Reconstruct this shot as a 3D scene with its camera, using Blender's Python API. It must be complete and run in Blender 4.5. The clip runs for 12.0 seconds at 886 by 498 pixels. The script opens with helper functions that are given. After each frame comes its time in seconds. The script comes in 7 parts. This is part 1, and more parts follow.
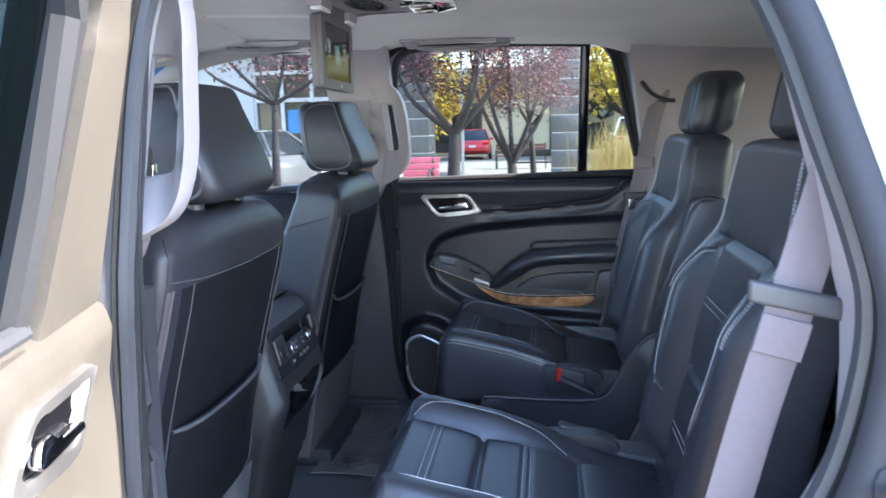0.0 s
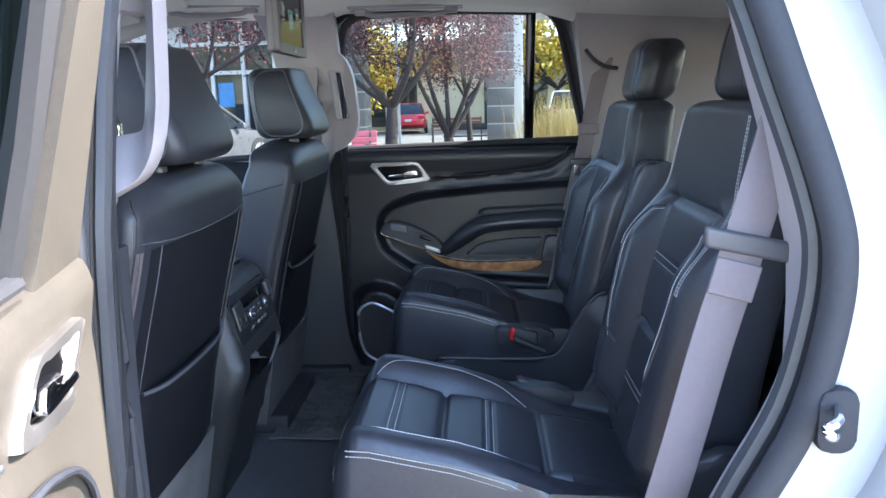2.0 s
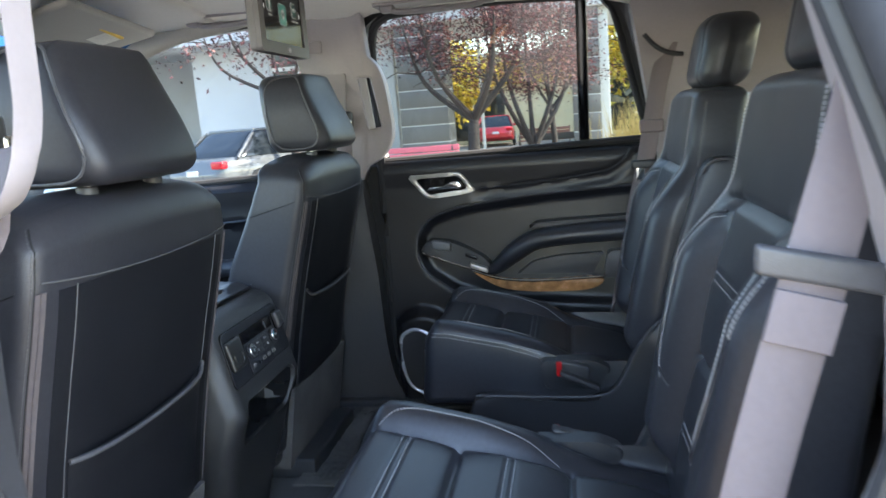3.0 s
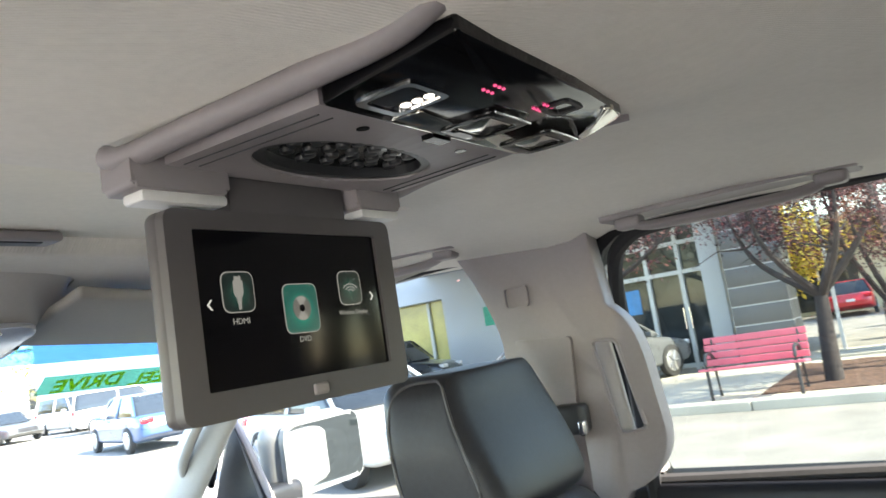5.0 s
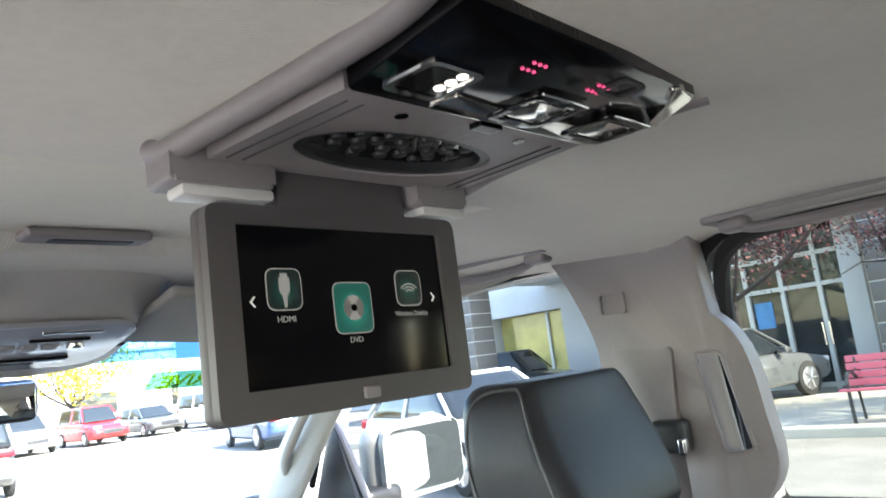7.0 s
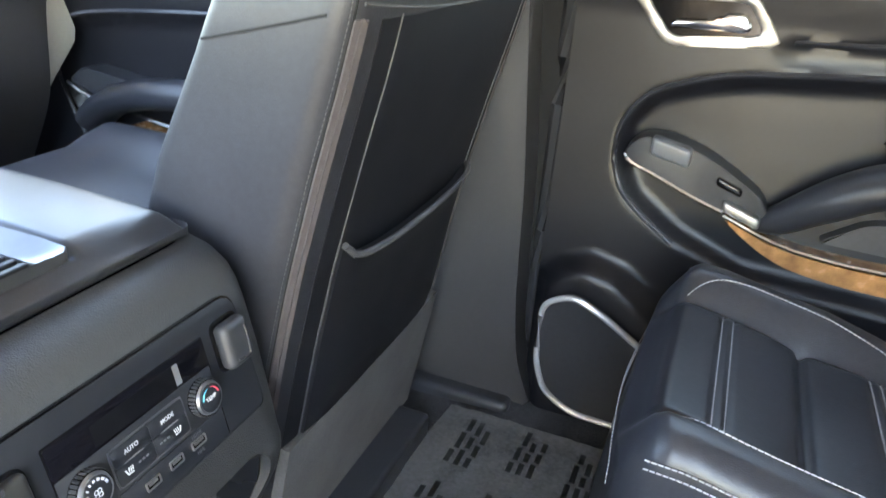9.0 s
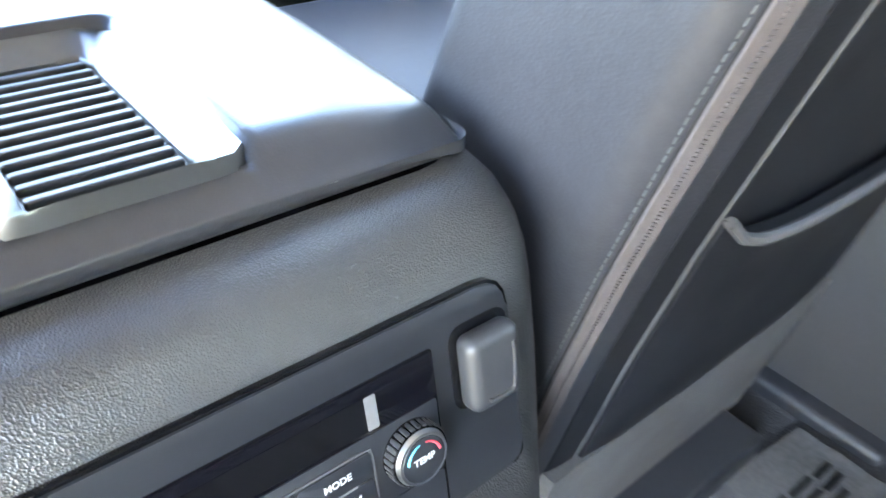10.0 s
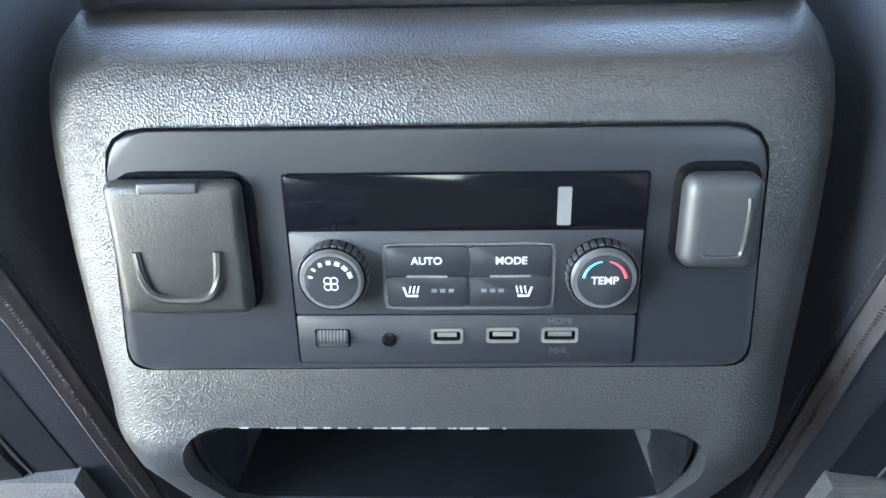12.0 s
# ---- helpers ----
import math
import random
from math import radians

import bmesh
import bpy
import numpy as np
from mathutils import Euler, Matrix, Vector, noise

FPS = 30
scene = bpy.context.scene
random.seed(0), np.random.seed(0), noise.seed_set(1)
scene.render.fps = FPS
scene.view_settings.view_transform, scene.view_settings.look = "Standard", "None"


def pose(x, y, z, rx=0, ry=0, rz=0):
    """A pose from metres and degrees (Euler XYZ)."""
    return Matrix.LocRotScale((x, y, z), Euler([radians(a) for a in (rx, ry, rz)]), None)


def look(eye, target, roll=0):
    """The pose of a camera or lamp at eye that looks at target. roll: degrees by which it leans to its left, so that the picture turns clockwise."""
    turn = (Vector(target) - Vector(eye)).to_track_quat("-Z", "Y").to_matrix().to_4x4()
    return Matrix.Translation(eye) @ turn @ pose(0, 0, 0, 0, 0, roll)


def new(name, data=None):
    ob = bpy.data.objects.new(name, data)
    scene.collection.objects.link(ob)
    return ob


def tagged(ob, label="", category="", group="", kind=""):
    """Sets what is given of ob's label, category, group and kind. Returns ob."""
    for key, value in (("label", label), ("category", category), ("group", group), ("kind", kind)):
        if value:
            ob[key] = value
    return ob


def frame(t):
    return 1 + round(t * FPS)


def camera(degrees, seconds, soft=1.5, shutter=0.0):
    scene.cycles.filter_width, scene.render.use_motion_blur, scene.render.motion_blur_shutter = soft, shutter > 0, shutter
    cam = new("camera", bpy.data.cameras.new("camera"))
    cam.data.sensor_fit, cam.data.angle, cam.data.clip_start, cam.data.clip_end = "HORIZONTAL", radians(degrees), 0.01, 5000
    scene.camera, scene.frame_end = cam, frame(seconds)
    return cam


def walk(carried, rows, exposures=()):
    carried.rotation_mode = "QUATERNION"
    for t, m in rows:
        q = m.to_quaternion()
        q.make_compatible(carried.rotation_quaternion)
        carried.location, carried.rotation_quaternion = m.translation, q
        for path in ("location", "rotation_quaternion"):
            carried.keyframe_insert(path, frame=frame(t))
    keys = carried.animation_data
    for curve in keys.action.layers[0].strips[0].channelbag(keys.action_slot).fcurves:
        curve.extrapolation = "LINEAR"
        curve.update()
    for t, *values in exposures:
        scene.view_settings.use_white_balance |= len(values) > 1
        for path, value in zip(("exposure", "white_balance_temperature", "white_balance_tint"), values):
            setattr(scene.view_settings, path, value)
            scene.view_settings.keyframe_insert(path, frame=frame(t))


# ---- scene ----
cam = camera(62.0, 12.0, 1.5, 0.3)
PATH = [
    (0, (0.588, -1.6, 1.498), (0.314, 0.355, 1.178), -1.5),
    (0.5, (0.569, -1.651, 1.486), (0.452, 0.313, 1.126), -1.2),
    (1, (0.549, -1.638, 1.478), (0.455, 0.323, 1.095), -1.2),
    (1.5, (0.545, -1.638, 1.478), (0.46, 0.322, 1.089), -1.2),
    (2, (0.546, -1.64, 1.479), (0.442, 0.319, 1.088), -1.6),
    (2.5, (0.572, -1.619, 1.489), (0.394, 0.335, 1.107), -2.6),
    (3, (0.67, -1.381, 1.443), (0.314, 0.557, 1.1), -4.5),
    (3.5, (0.66, -1.125, 1.493), (0.109, 0.783, 1.254), -6.5),
    (3.7, (0.631, -0.995, 1.526), (0.016, 0.902, 1.372), -7.2),
    (5.3, (0.565, -0.366, 1.621), (-0.632, 1.209, 1.913), -8.4),
    (5.5, (0.568, -0.349, 1.62), (-0.688, 1.175, 1.935), -7.9),
    (6, (0.58, -0.355, 1.618), (-0.77, 1.077, 1.976), -7.1),
    (6.5, (0.581, -0.361, 1.619), (-0.788, 1.053, 1.975), -7.1),
    (7, (0.58, -0.364, 1.61), (-0.761, 1.087, 1.92), -7.3),
    (7.5, (0.525, -0.425, 1.531), (-0.618, 1.211, 1.663), -8.5),
    (7.7, (0.5, -0.46, 1.492), (-0.521, 1.26, 1.492), -7.6),
    (9.3, (0.304, -0.24, 1.346), (-0.355, 1.387, 0.387), 6.1),
    (9.5, (0.278, -0.199, 1.33), (-0.505, 1.336, 0.314), 5.0),
    (10, (0.173, -0.064, 1.272), (-1.038, 1.016, 0.103), 4.0),
    (10.5, (0.234, 0.009, 1.253), (-1.374, 0.409, 0.132), -2.4),
    (11, (0.27, 0.019, 1.241), (-1.373, 0.068, 0.102), -1.9),
    (11.5, (0.255, 0.02, 1.213), (-1.368, -0.046, 0.046), -1.8),
    (12, (0.254, 0.013, 1.206), (-1.352, -0.053, 0.016), -1.7),
]
EXPOSURE = [(0, 4.5, 6300, 15), (0.4, 4.25, 6250, 15), (2.7, 4.27, 6250, 15), (3.0, 4.35, 7200, 11), (3.5, 4.75, 7600, 10), (5.3, 4.4, 7300, 10.5), (7.0, 4.35, 7100, 11), (7.7, 4.6, 7100, 11), (9.3, 6.4, 9000, 14), (10.0, 6.95, 8300, 12), (10.4, 6.7, 6300, 9), (11.0, 6.45, 6900, 9), (11.5, 6.7, 7400, 10), (12, 6.75, 7700, 10)]
walk(cam, [(t, look(eye, target, roll)) for t, eye, target, roll in PATH], EXPOSURE)

# ---- world and sun ----
SUN_DIR = Vector((0.78, 0.05, 0.62)).normalized()
world = bpy.data.worlds.new("sky")
scene.world = world
world.use_nodes = True
wn = world.node_tree.nodes
wl = world.node_tree.links
sky = wn.new("ShaderNodeTexSky")
sky.sky_type = 'NISHITA'
sky.sun_disc = False
sky.sun_elevation = math.asin(SUN_DIR.z)
sky.sun_rotation = math.atan2(SUN_DIR.x, SUN_DIR.y)
sky.air_density, sky.dust_density = 1.0, 0.5
wl.new(sky.outputs[0], wn["Background"].inputs[0])
wn["Background"].inputs[1].default_value = 0.15
sun = new("sun", bpy.data.lights.new("sun", 'SUN'))
sun.data.energy, sun.data.angle, sun.data.color = 2.7, radians(0.5), (1.0, 0.95, 0.86)
sun.matrix_world = look(SUN_DIR * 30, (0, 0, 0))


# ---- materials ----
def ramp(nt, src, stops):
    n = nt.nodes.new("ShaderNodeValToRGB")
    n.color_ramp.elements[0].position, n.color_ramp.elements[1].position = stops[0][0], stops[-1][0]
    for e, (p, c) in zip((n.color_ramp.elements[0], n.color_ramp.elements[1]), (stops[0], stops[-1])):
        e.color = (*c, 1)
    for p, c in stops[1:-1]:
        n.color_ramp.elements.new(p).color = (*c, 1)
    nt.links.new(src, n.inputs[0])
    return n.outputs[0]


def tex(nt, kind, scale, coord="Object", detail=4.0, stretch=(1, 1, 1), turn=(0, 0, 0)):
    co = nt.nodes.new("ShaderNodeTexCoord")
    mp = nt.nodes.new("ShaderNodeMapping")
    mp.inputs["Scale"].default_value = stretch
    mp.inputs["Rotation"].default_value = [radians(a) for a in turn]
    nt.links.new(co.outputs[coord], mp.inputs[0])
    n = nt.nodes.new({"noise": "ShaderNodeTexNoise", "voronoi": "ShaderNodeTexVoronoi", "wave": "ShaderNodeTexWave",
                      "brick": "ShaderNodeTexBrick"}[kind])
    n.inputs["Scale"].default_value = scale
    if kind == "noise":
        n.inputs["Detail"].default_value = detail
    nt.links.new(mp.outputs[0], n.inputs["Vector"])
    return n


def material(name, base, rough=0.5, metal=0.0, vary=0.25, vary_scale=6.0, grain=None, bump=0.2, bump_scale=600.0,
             depth=0.0006, rough_vary=0.1, spec=0.5, coat=0.0, stretch=(1, 1, 1), speck=0.0, sheen=0.0):
    """A principled surface: colour varied at two sizes, roughness varied, fine relief from noise or cells."""
    m = bpy.data.materials.new(name)
    m.use_nodes = True
    nt = m.node_tree
    b = nt.nodes["Principled BSDF"]
    b.inputs["Roughness"].default_value, b.inputs["Metallic"].default_value = rough, metal
    b.inputs["Specular IOR Level"].default_value = spec
    b.inputs["Coat Weight"].default_value = coat
    b.inputs["Coat Roughness"].default_value = 0.06
    b.inputs["Sheen Weight"].default_value = sheen
    big = tex(nt, "noise", vary_scale, detail=5)
    small = tex(nt, "noise", vary_scale * 23, detail=3)
    mix = nt.nodes.new("ShaderNodeMath")
    mix.operation = 'MULTIPLY_ADD'
    mix.inputs[1].default_value, mix.inputs[2].default_value = 0.35, 0.0
    nt.links.new(small.outputs["Fac"], mix.inputs[0])
    add = nt.nodes.new("ShaderNodeMath")
    add.operation = 'MULTIPLY_ADD'
    add.inputs[1].default_value = 0.65
    nt.links.new(big.outputs["Fac"], add.inputs[0])
    nt.links.new(mix.outputs[0], add.inputs[2])
    lo, hi = [c * (1 - vary) for c in base], [min(1, c * (1 + vary)) for c in base]
    col = ramp(nt, add.outputs[0], [(0.3, lo), (0.7, hi)])
    nt.links.new(col, b.inputs["Base Color"])
    rr = nt.nodes.new("ShaderNodeMapRange")
    rr.inputs["To Min"].default_value, rr.inputs["To Max"].default_value = max(0.02, rough - rough_vary), min(1, rough + rough_vary)
    nt.links.new(big.outputs["Fac"], rr.inputs[0])
    nt.links.new(rr.outputs[0], b.inputs["Roughness"])
    if grain:
        g = tex(nt, grain, bump_scale, stretch=stretch)
        bp = nt.nodes.new("ShaderNodeBump")
        bp.inputs["Strength"].default_value, bp.inputs["Distance"].default_value = bump, depth
        nt.links.new(g.outputs["Distance" if grain == "voronoi" else "Fac"], bp.inputs["Height"])
        nt.links.new(bp.outputs[0], b.inputs["Normal"])
    return m


def glass(name, tint, gloss=0.02, shine=0.55, rise=4.0):
    """A thin pane: tinted clear, with a gloss that grows towards a grazing view."""
    m = bpy.data.materials.new(name)
    m.use_nodes = True
    nt = m.node_tree
    nt.nodes.remove(nt.nodes["Principled BSDF"])
    tr, gl, mx, lw, pw, mr = (nt.nodes.new("ShaderNode" + k) for k in ("BsdfTransparent", "BsdfGlossy", "MixShader", "LayerWeight", "Math", "MapRange"))
    tr.inputs[0].default_value = (*tint, 1)
    gl.inputs["Roughness"].default_value = gloss
    pw.operation = 'POWER'
    pw.inputs[1].default_value = rise
    mr.inputs["To Min"].default_value, mr.inputs["To Max"].default_value = 0.03, shine
    lw.inputs[0].default_value = 0.5
    nt.links.new(lw.outputs["Facing"], pw.inputs[0])
    nt.links.new(pw.outputs[0], mr.inputs[0])
    nt.links.new(mr.outputs[0], mx.inputs[0])
    nt.links.new(tr.outputs[0], mx.inputs[1])
    nt.links.new(gl.outputs[0], mx.inputs[2])
    nt.links.new(mx.outputs[0], nt.nodes["Material Output"].inputs[0])
    return m


def glow(name, colour, strength):
    m = bpy.data.materials.new(name)
    m.use_nodes = True
    b = m.node_tree.nodes["Principled BSDF"]
    b.inputs["Base Color"].default_value = (0.02, 0.02, 0.02, 1)
    b.inputs["Emission Color"].default_value = (*colour, 1)
    b.inputs["Emission Strength"].default_value = strength
    b.inputs["Roughness"].default_value = 0.25
    return m


LEATHER = material("black_leather", (0.025, 0.0265, 0.033), 0.35, vary=0.3, grain="voronoi", bump_scale=620, bump=0.22, depth=0.0006, spec=0.52)
LEATHER_MATT = material("matt_black_leather", (0.019, 0.0195, 0.024), 0.45, vary=0.3, grain="voronoi", bump_scale=620, bump=0.22, depth=0.0006, spec=0.36)
LEATHER_GREY = material("grey_leather", (0.055, 0.054, 0.058), 0.45, vary=0.2, grain="voronoi", bump_scale=620, bump=0.2, depth=0.0006)
DULL_STITCH = material("grey_thread", (0.055, 0.055, 0.058), 0.8, vary=0.15)
STITCH = material("pale_thread", (0.38, 0.38, 0.39), 0.8, vary=0.15)
ZIP = material("zip_tape", (0.052, 0.043, 0.045), 0.8, vary=0.25, grain="noise", bump_scale=900, bump=0.5)
SEAT_VINYL = material("matt_black_seat_vinyl", (0.0075, 0.008, 0.0105), 0.52, vary=0.25, grain="voronoi", bump_scale=620, bump=0.2, depth=0.0005, spec=0.22)
DARK = material("dark_plastic", (0.028, 0.029, 0.033), 0.42, vary=0.2, grain="noise", bump_scale=1500, bump=0.25, depth=0.0004)
DARK_SOFT = material("soft_dark_door_skin", (0.0085, 0.0088, 0.012), 0.36, vary=0.25, grain="voronoi", bump_scale=700, bump=0.2, depth=0.0005, spec=0.42)
GRAIN = material("pebbled_dark_vinyl", (0.021, 0.021, 0.0225), 0.36, vary=0.2, grain="voronoi", bump_scale=1050, bump=0.45, depth=0.0011, spec=0.85)
PANEL = material("matt_black_panel", (0.0145, 0.016, 0.0205), 0.42, vary=0.15, grain="noise", bump_scale=2600, bump=0.25, depth=0.0003)
GLOSS = material("gloss_black", (0.004, 0.004, 0.005), 0.10, vary=0.1, rough_vary=0.02, spec=0.4)
BLACK_SEAL = material("black_seal", (0.012, 0.012, 0.013), 0.75, vary=0.2, spec=0.2)
FLAPM = material("fine_black_plastic", (0.021, 0.021, 0.0205), 0.34, vary=0.2, grain="noise", bump_scale=1100, bump=0.35, depth=0.0006)
RUBBER = material("seal_rubber", (0.022, 0.0225, 0.026), 0.75, vary=0.2, spec=0.25)
CHROME = material("chrome", (0.75, 0.75, 0.76), 0.12, 1.0, vary=0.06, rough_vary=0.04)
SATIN = material("satin_nickel", (0.46, 0.44, 0.42), 0.42, 1.0, vary=0.08)
PEWTER = material("dark_pewter", (0.16, 0.165, 0.17), 0.36, 0.85, vary=0.08)
TAUPE = material("taupe_pillar_plastic", (0.27, 0.243, 0.252), 0.5, vary=0.07, grain="noise", bump_scale=1300, bump=0.2, depth=0.0003)
BEIGE = material("beige_trim", (0.37, 0.348, 0.315), 0.6, vary=0.06, grain="noise", bump_scale=900, bump=0.25, depth=0.0004)
CARPET = material("charcoal_carpet", (0.030, 0.030, 0.033), 0.95, vary=0.5, vary_scale=9, grain="noise", bump_scale=420, bump=0.9, depth=0.003, sheen=0.1)
CARPET_GREY = material("grey_seat_carpet", (0.085, 0.081, 0.081), 0.95, vary=0.3, vary_scale=12, grain="noise", bump_scale=600, bump=0.8, depth=0.002)
BELT = material("taupe_belt_webbing", (0.150, 0.124, 0.130), 0.75, vary=0.1, grain="wave", bump_scale=300, bump=0.4, depth=0.0006)
WOOD = material("burl_wood", (0.42, 0.20, 0.085), 0.25, vary=0.6, vary_scale=40, stretch=(1, 1, 1), coat=0.6)
PAINT = material("white_pearl_paint", (0.30, 0.30, 0.297), 0.35, vary=0.03, coat=0.3)
JAMB = material("white_jamb_paint", (0.31, 0.31, 0.305), 0.42, vary=0.05, vary_scale=3)
CLEAR = glass("clear_glass", (0.29, 0.315, 0.325), 0.02, 0.4)
DRIVER_GLASS = glass("driver_window_glass", (0.90, 0.92, 0.92), 0.02, 0.4)
# privacy glass of the open door, grazing-view dimness put into its tint
DIM_PRIVACY = glass("dimmed_privacy_glass", (0.050, 0.080, 0.078), 0.02, 0.30, 2.0)
SWITCH = material("grey_switch", (0.13, 0.135, 0.145), 0.3, vary=0.1)
SCREEN_GLASS = glass("windscreen_glass", (0.56, 0.61, 0.63), 0.02, 0.4)
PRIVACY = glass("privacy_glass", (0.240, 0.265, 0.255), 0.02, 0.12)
BLANK = material("black_screen_glass", (0.004, 0.004, 0.006), 0.10, vary=0.1, rough_vary=0.02, spec=0.22)


def ribbed_fabric(name, base, ribs):
    m = material(name, base, 0.95, vary=0.08, vary_scale=5, sheen=0.15)
    nt = m.node_tree
    b = nt.nodes["Principled BSDF"]
    w = tex(nt, "wave", 120.0, turn=(0, 0, 38))
    w.inputs["Distortion"].default_value = 0.15
    f = tex(nt, "noise", 900, detail=2)
    mx = nt.nodes.new("ShaderNodeMath")
    mx.operation = 'MULTIPLY_ADD'
    mx.inputs[1].default_value = 0.5
    nt.links.new(f.outputs["Fac"], mx.inputs[0])
    nt.links.new(w.outputs["Fac"], mx.inputs[2])
    bp = nt.nodes.new("ShaderNodeBump")
    bp.inputs["Strength"].default_value, bp.inputs["Distance"].default_value = ribs, 0.0012
    nt.links.new(mx.outputs[0], bp.inputs["Height"])
    nt.links.new(bp.outputs[0], b.inputs["Normal"])
    return m


PILLAR_GREY = material("grey_pillar_plastic", (0.036, 0.035, 0.037), 0.5, vary=0.12, grain="noise", bump_scale=1300, bump=0.25, depth=0.0004)
HEADLINER = ribbed_fabric("ribbed_headliner_knit", (0.72, 0.68, 0.635), 0.38)
SHADE = ribbed_fabric("sunshade_knit", (0.74, 0.70, 0.62), 0.1)
SILVER_RING = material("silver_paint_ring", (0.55, 0.55, 0.56), 0.25, 0.35, vary=0.06)
# open door's trim, with the sun's warm tan put into its colour
SUN_TAN_TRIM = material("sun_tan_door_trim", (0.032, 0.0275, 0.0215), 0.75, vary=0.2, grain="noise", bump_scale=700, bump=0.4, depth=0.0006, spec=0.3)


# ---- mesh tools ----
PLACE = Matrix.Identity(4)
MIRROR = Matrix.Diagonal((1, -1, 1, 1))
XZ = lambda u, v, w: (u, w, v)
YZ = lambda u, v, w: (w, u, v)
XY = lambda u, v, w: (u, v, w)


def to_mesh(name, bm, mat, sharp=38):
    bm.transform(PLACE)
    bmesh.ops.recalc_face_normals(bm, faces=bm.faces)
    for f in bm.faces:
        f.smooth = True
    for e in bm.edges:
        if len(e.link_faces) == 2 and e.calc_face_angle(0) > radians(sharp):
            e.smooth = False
    me = bpy.data.meshes.new(name)
    bm.to_mesh(me)
    bm.free()
    for m in (mat if isinstance(mat, (list, tuple)) else [mat]):
        me.materials.append(m)
    return me


def part(name, bm, mat, parent=None, label="", sharp=38):
    ob = new(name, to_mesh(name, bm, mat, sharp))
    if parent is not None:
        ob.parent = parent
        ob.matrix_parent_inverse = Matrix.Translation(parent.location).inverted() if parent.type == 'EMPTY' else Matrix.Identity(4)
    return tagged(ob, label)


def thing(name, at, label, category, group="", kind=""):
    ob = new(name)
    ob.empty_display_size = 0.1
    ob.location = PLACE @ Vector(at)
    return tagged(ob, label, category, group, kind)


def setting(name, bm, mat, label, category, sharp=38):
    return tagged(part(name, bm, mat, None, "", sharp), label, category, kind="structure")


def joined(*bms):
    out = bmesh.new()
    for b in bms:
        me = bpy.data.meshes.new("tmp")
        b.to_mesh(me)
        b.free()
        out.from_mesh(me)
        bpy.data.meshes.remove(me)
    return out


def steps(h, r, n, k=3):
    r = min(r, h * 0.999)
    inner = list(np.linspace(-(h - r), h - r, n + 1))
    hi = [(h - r) + r * math.tan(radians(45.0 * i / k)) for i in range(1, k + 1)]
    return [-c for c in reversed(hi)] + inner + hi


def block(centre, half, r, n=(4, 4, 4), warp=None, k=3):
    """A rounded box; warp moves each point, given as (point, offset from the centre as -1..1)."""
    bm = bmesh.new()
    h = Vector(half)
    r = min(r, min(half) * 0.999)
    ax = [steps(half[i], r, n[i], k) for i in range(3)]
    seen = {}

    def vert(p):
        key = tuple(round(c, 6) for c in p)
        if key not in seen:
            q = Vector([max(-(h[i] - r), min(h[i] - r, p[i])) for i in range(3)])
            d = Vector(p) - q
            s = q + d.normalized() * r if d.length > 1e-9 else q
            u = Vector([s[i] / h[i] for i in range(3)])
            w = Vector(centre) + s
            seen[key] = bm.verts.new(warp(w, u) if warp else w)
        return seen[key]

    for a in range(3):
        b, c = (a + 1) % 3, (a + 2) % 3
        for side in (-1, 1):
            for i in range(len(ax[b]) - 1):
                for j in range(len(ax[c]) - 1):
                    q = []
                    for di, dj in ((0, 0), (1, 0), (1, 1), (0, 1)):
                        p = [0, 0, 0]
                        p[a], p[b], p[c] = side * h[a], ax[b][i + di], ax[c][j + dj]
                        q.append(vert(p))
                    bm.faces.new(q)
    return bm


def prism(poly, to3, a, b, bev=0.0, seg=2):
    bm = bmesh.new()
    lo = [bm.verts.new(to3(u, v, a)) for u, v in poly]
    hi = [bm.verts.new(to3(u, v, b)) for u, v in poly]
    bm.faces.new(lo)
    bm.faces.new(hi)
    n = len(poly)
    for i in range(n):
        bm.faces.new((lo[i], lo[(i + 1) % n], hi[(i + 1) % n], hi[i]))
    if bev:
        caps = [e for e in bm.edges if (e.verts[0] in lo and e.verts[1] in lo) or (e.verts[0] in hi and e.verts[1] in hi)]
        bmesh.ops.bevel(bm, geom=caps, offset=bev, segments=seg, affect='EDGES', profile=0.5)
    return bm


def rounded(poly, r, k=4):
    out = []
    n = len(poly)
    for i in range(n):
        p, a, b = Vector(poly[i]), Vector(poly[i - 1]), Vector(poly[(i + 1) % n])
        ri = min(r[i] if isinstance(r, (list, tuple)) else r, (a - p).length * 0.45, (b - p).length * 0.45)
        s, e = p + (a - p).normalized() * ri, p + (b - p).normalized() * ri
        for j in range(k + 1):
            t = j / k
            out.append(tuple((1 - t) ** 2 * s + 2 * t * (1 - t) * p + t * t * e))
    return out


def rect(u0, u1, v0, v1):
    return [(u0, v0), (u1, v0), (u1, v1), (u0, v1)]


def smooth_line(pts, n=8, closed=False):
    """A Catmull-Rom curve through the points."""
    p = [Vector(q) for q in pts]
    m = len(p)
    out = []
    for i in range(m if closed else m - 1):
        if closed:
            a, b, c, d = p[i - 1], p[i], p[(i + 1) % m], p[(i + 2) % m]
        else:
            a, b, c, d = p[max(i - 1, 0)], p[i], p[i + 1], p[min(i + 2, m - 1)]
        for j in range(n):
            t = j / n
            out.append(0.5 * (2 * b + (c - a) * t + (2 * a - 5 * b + 4 * c - d) * t * t + (3 * b - a - 3 * c + d) * t ** 3))
    if not closed:
        out.append(p[-1])
    return out


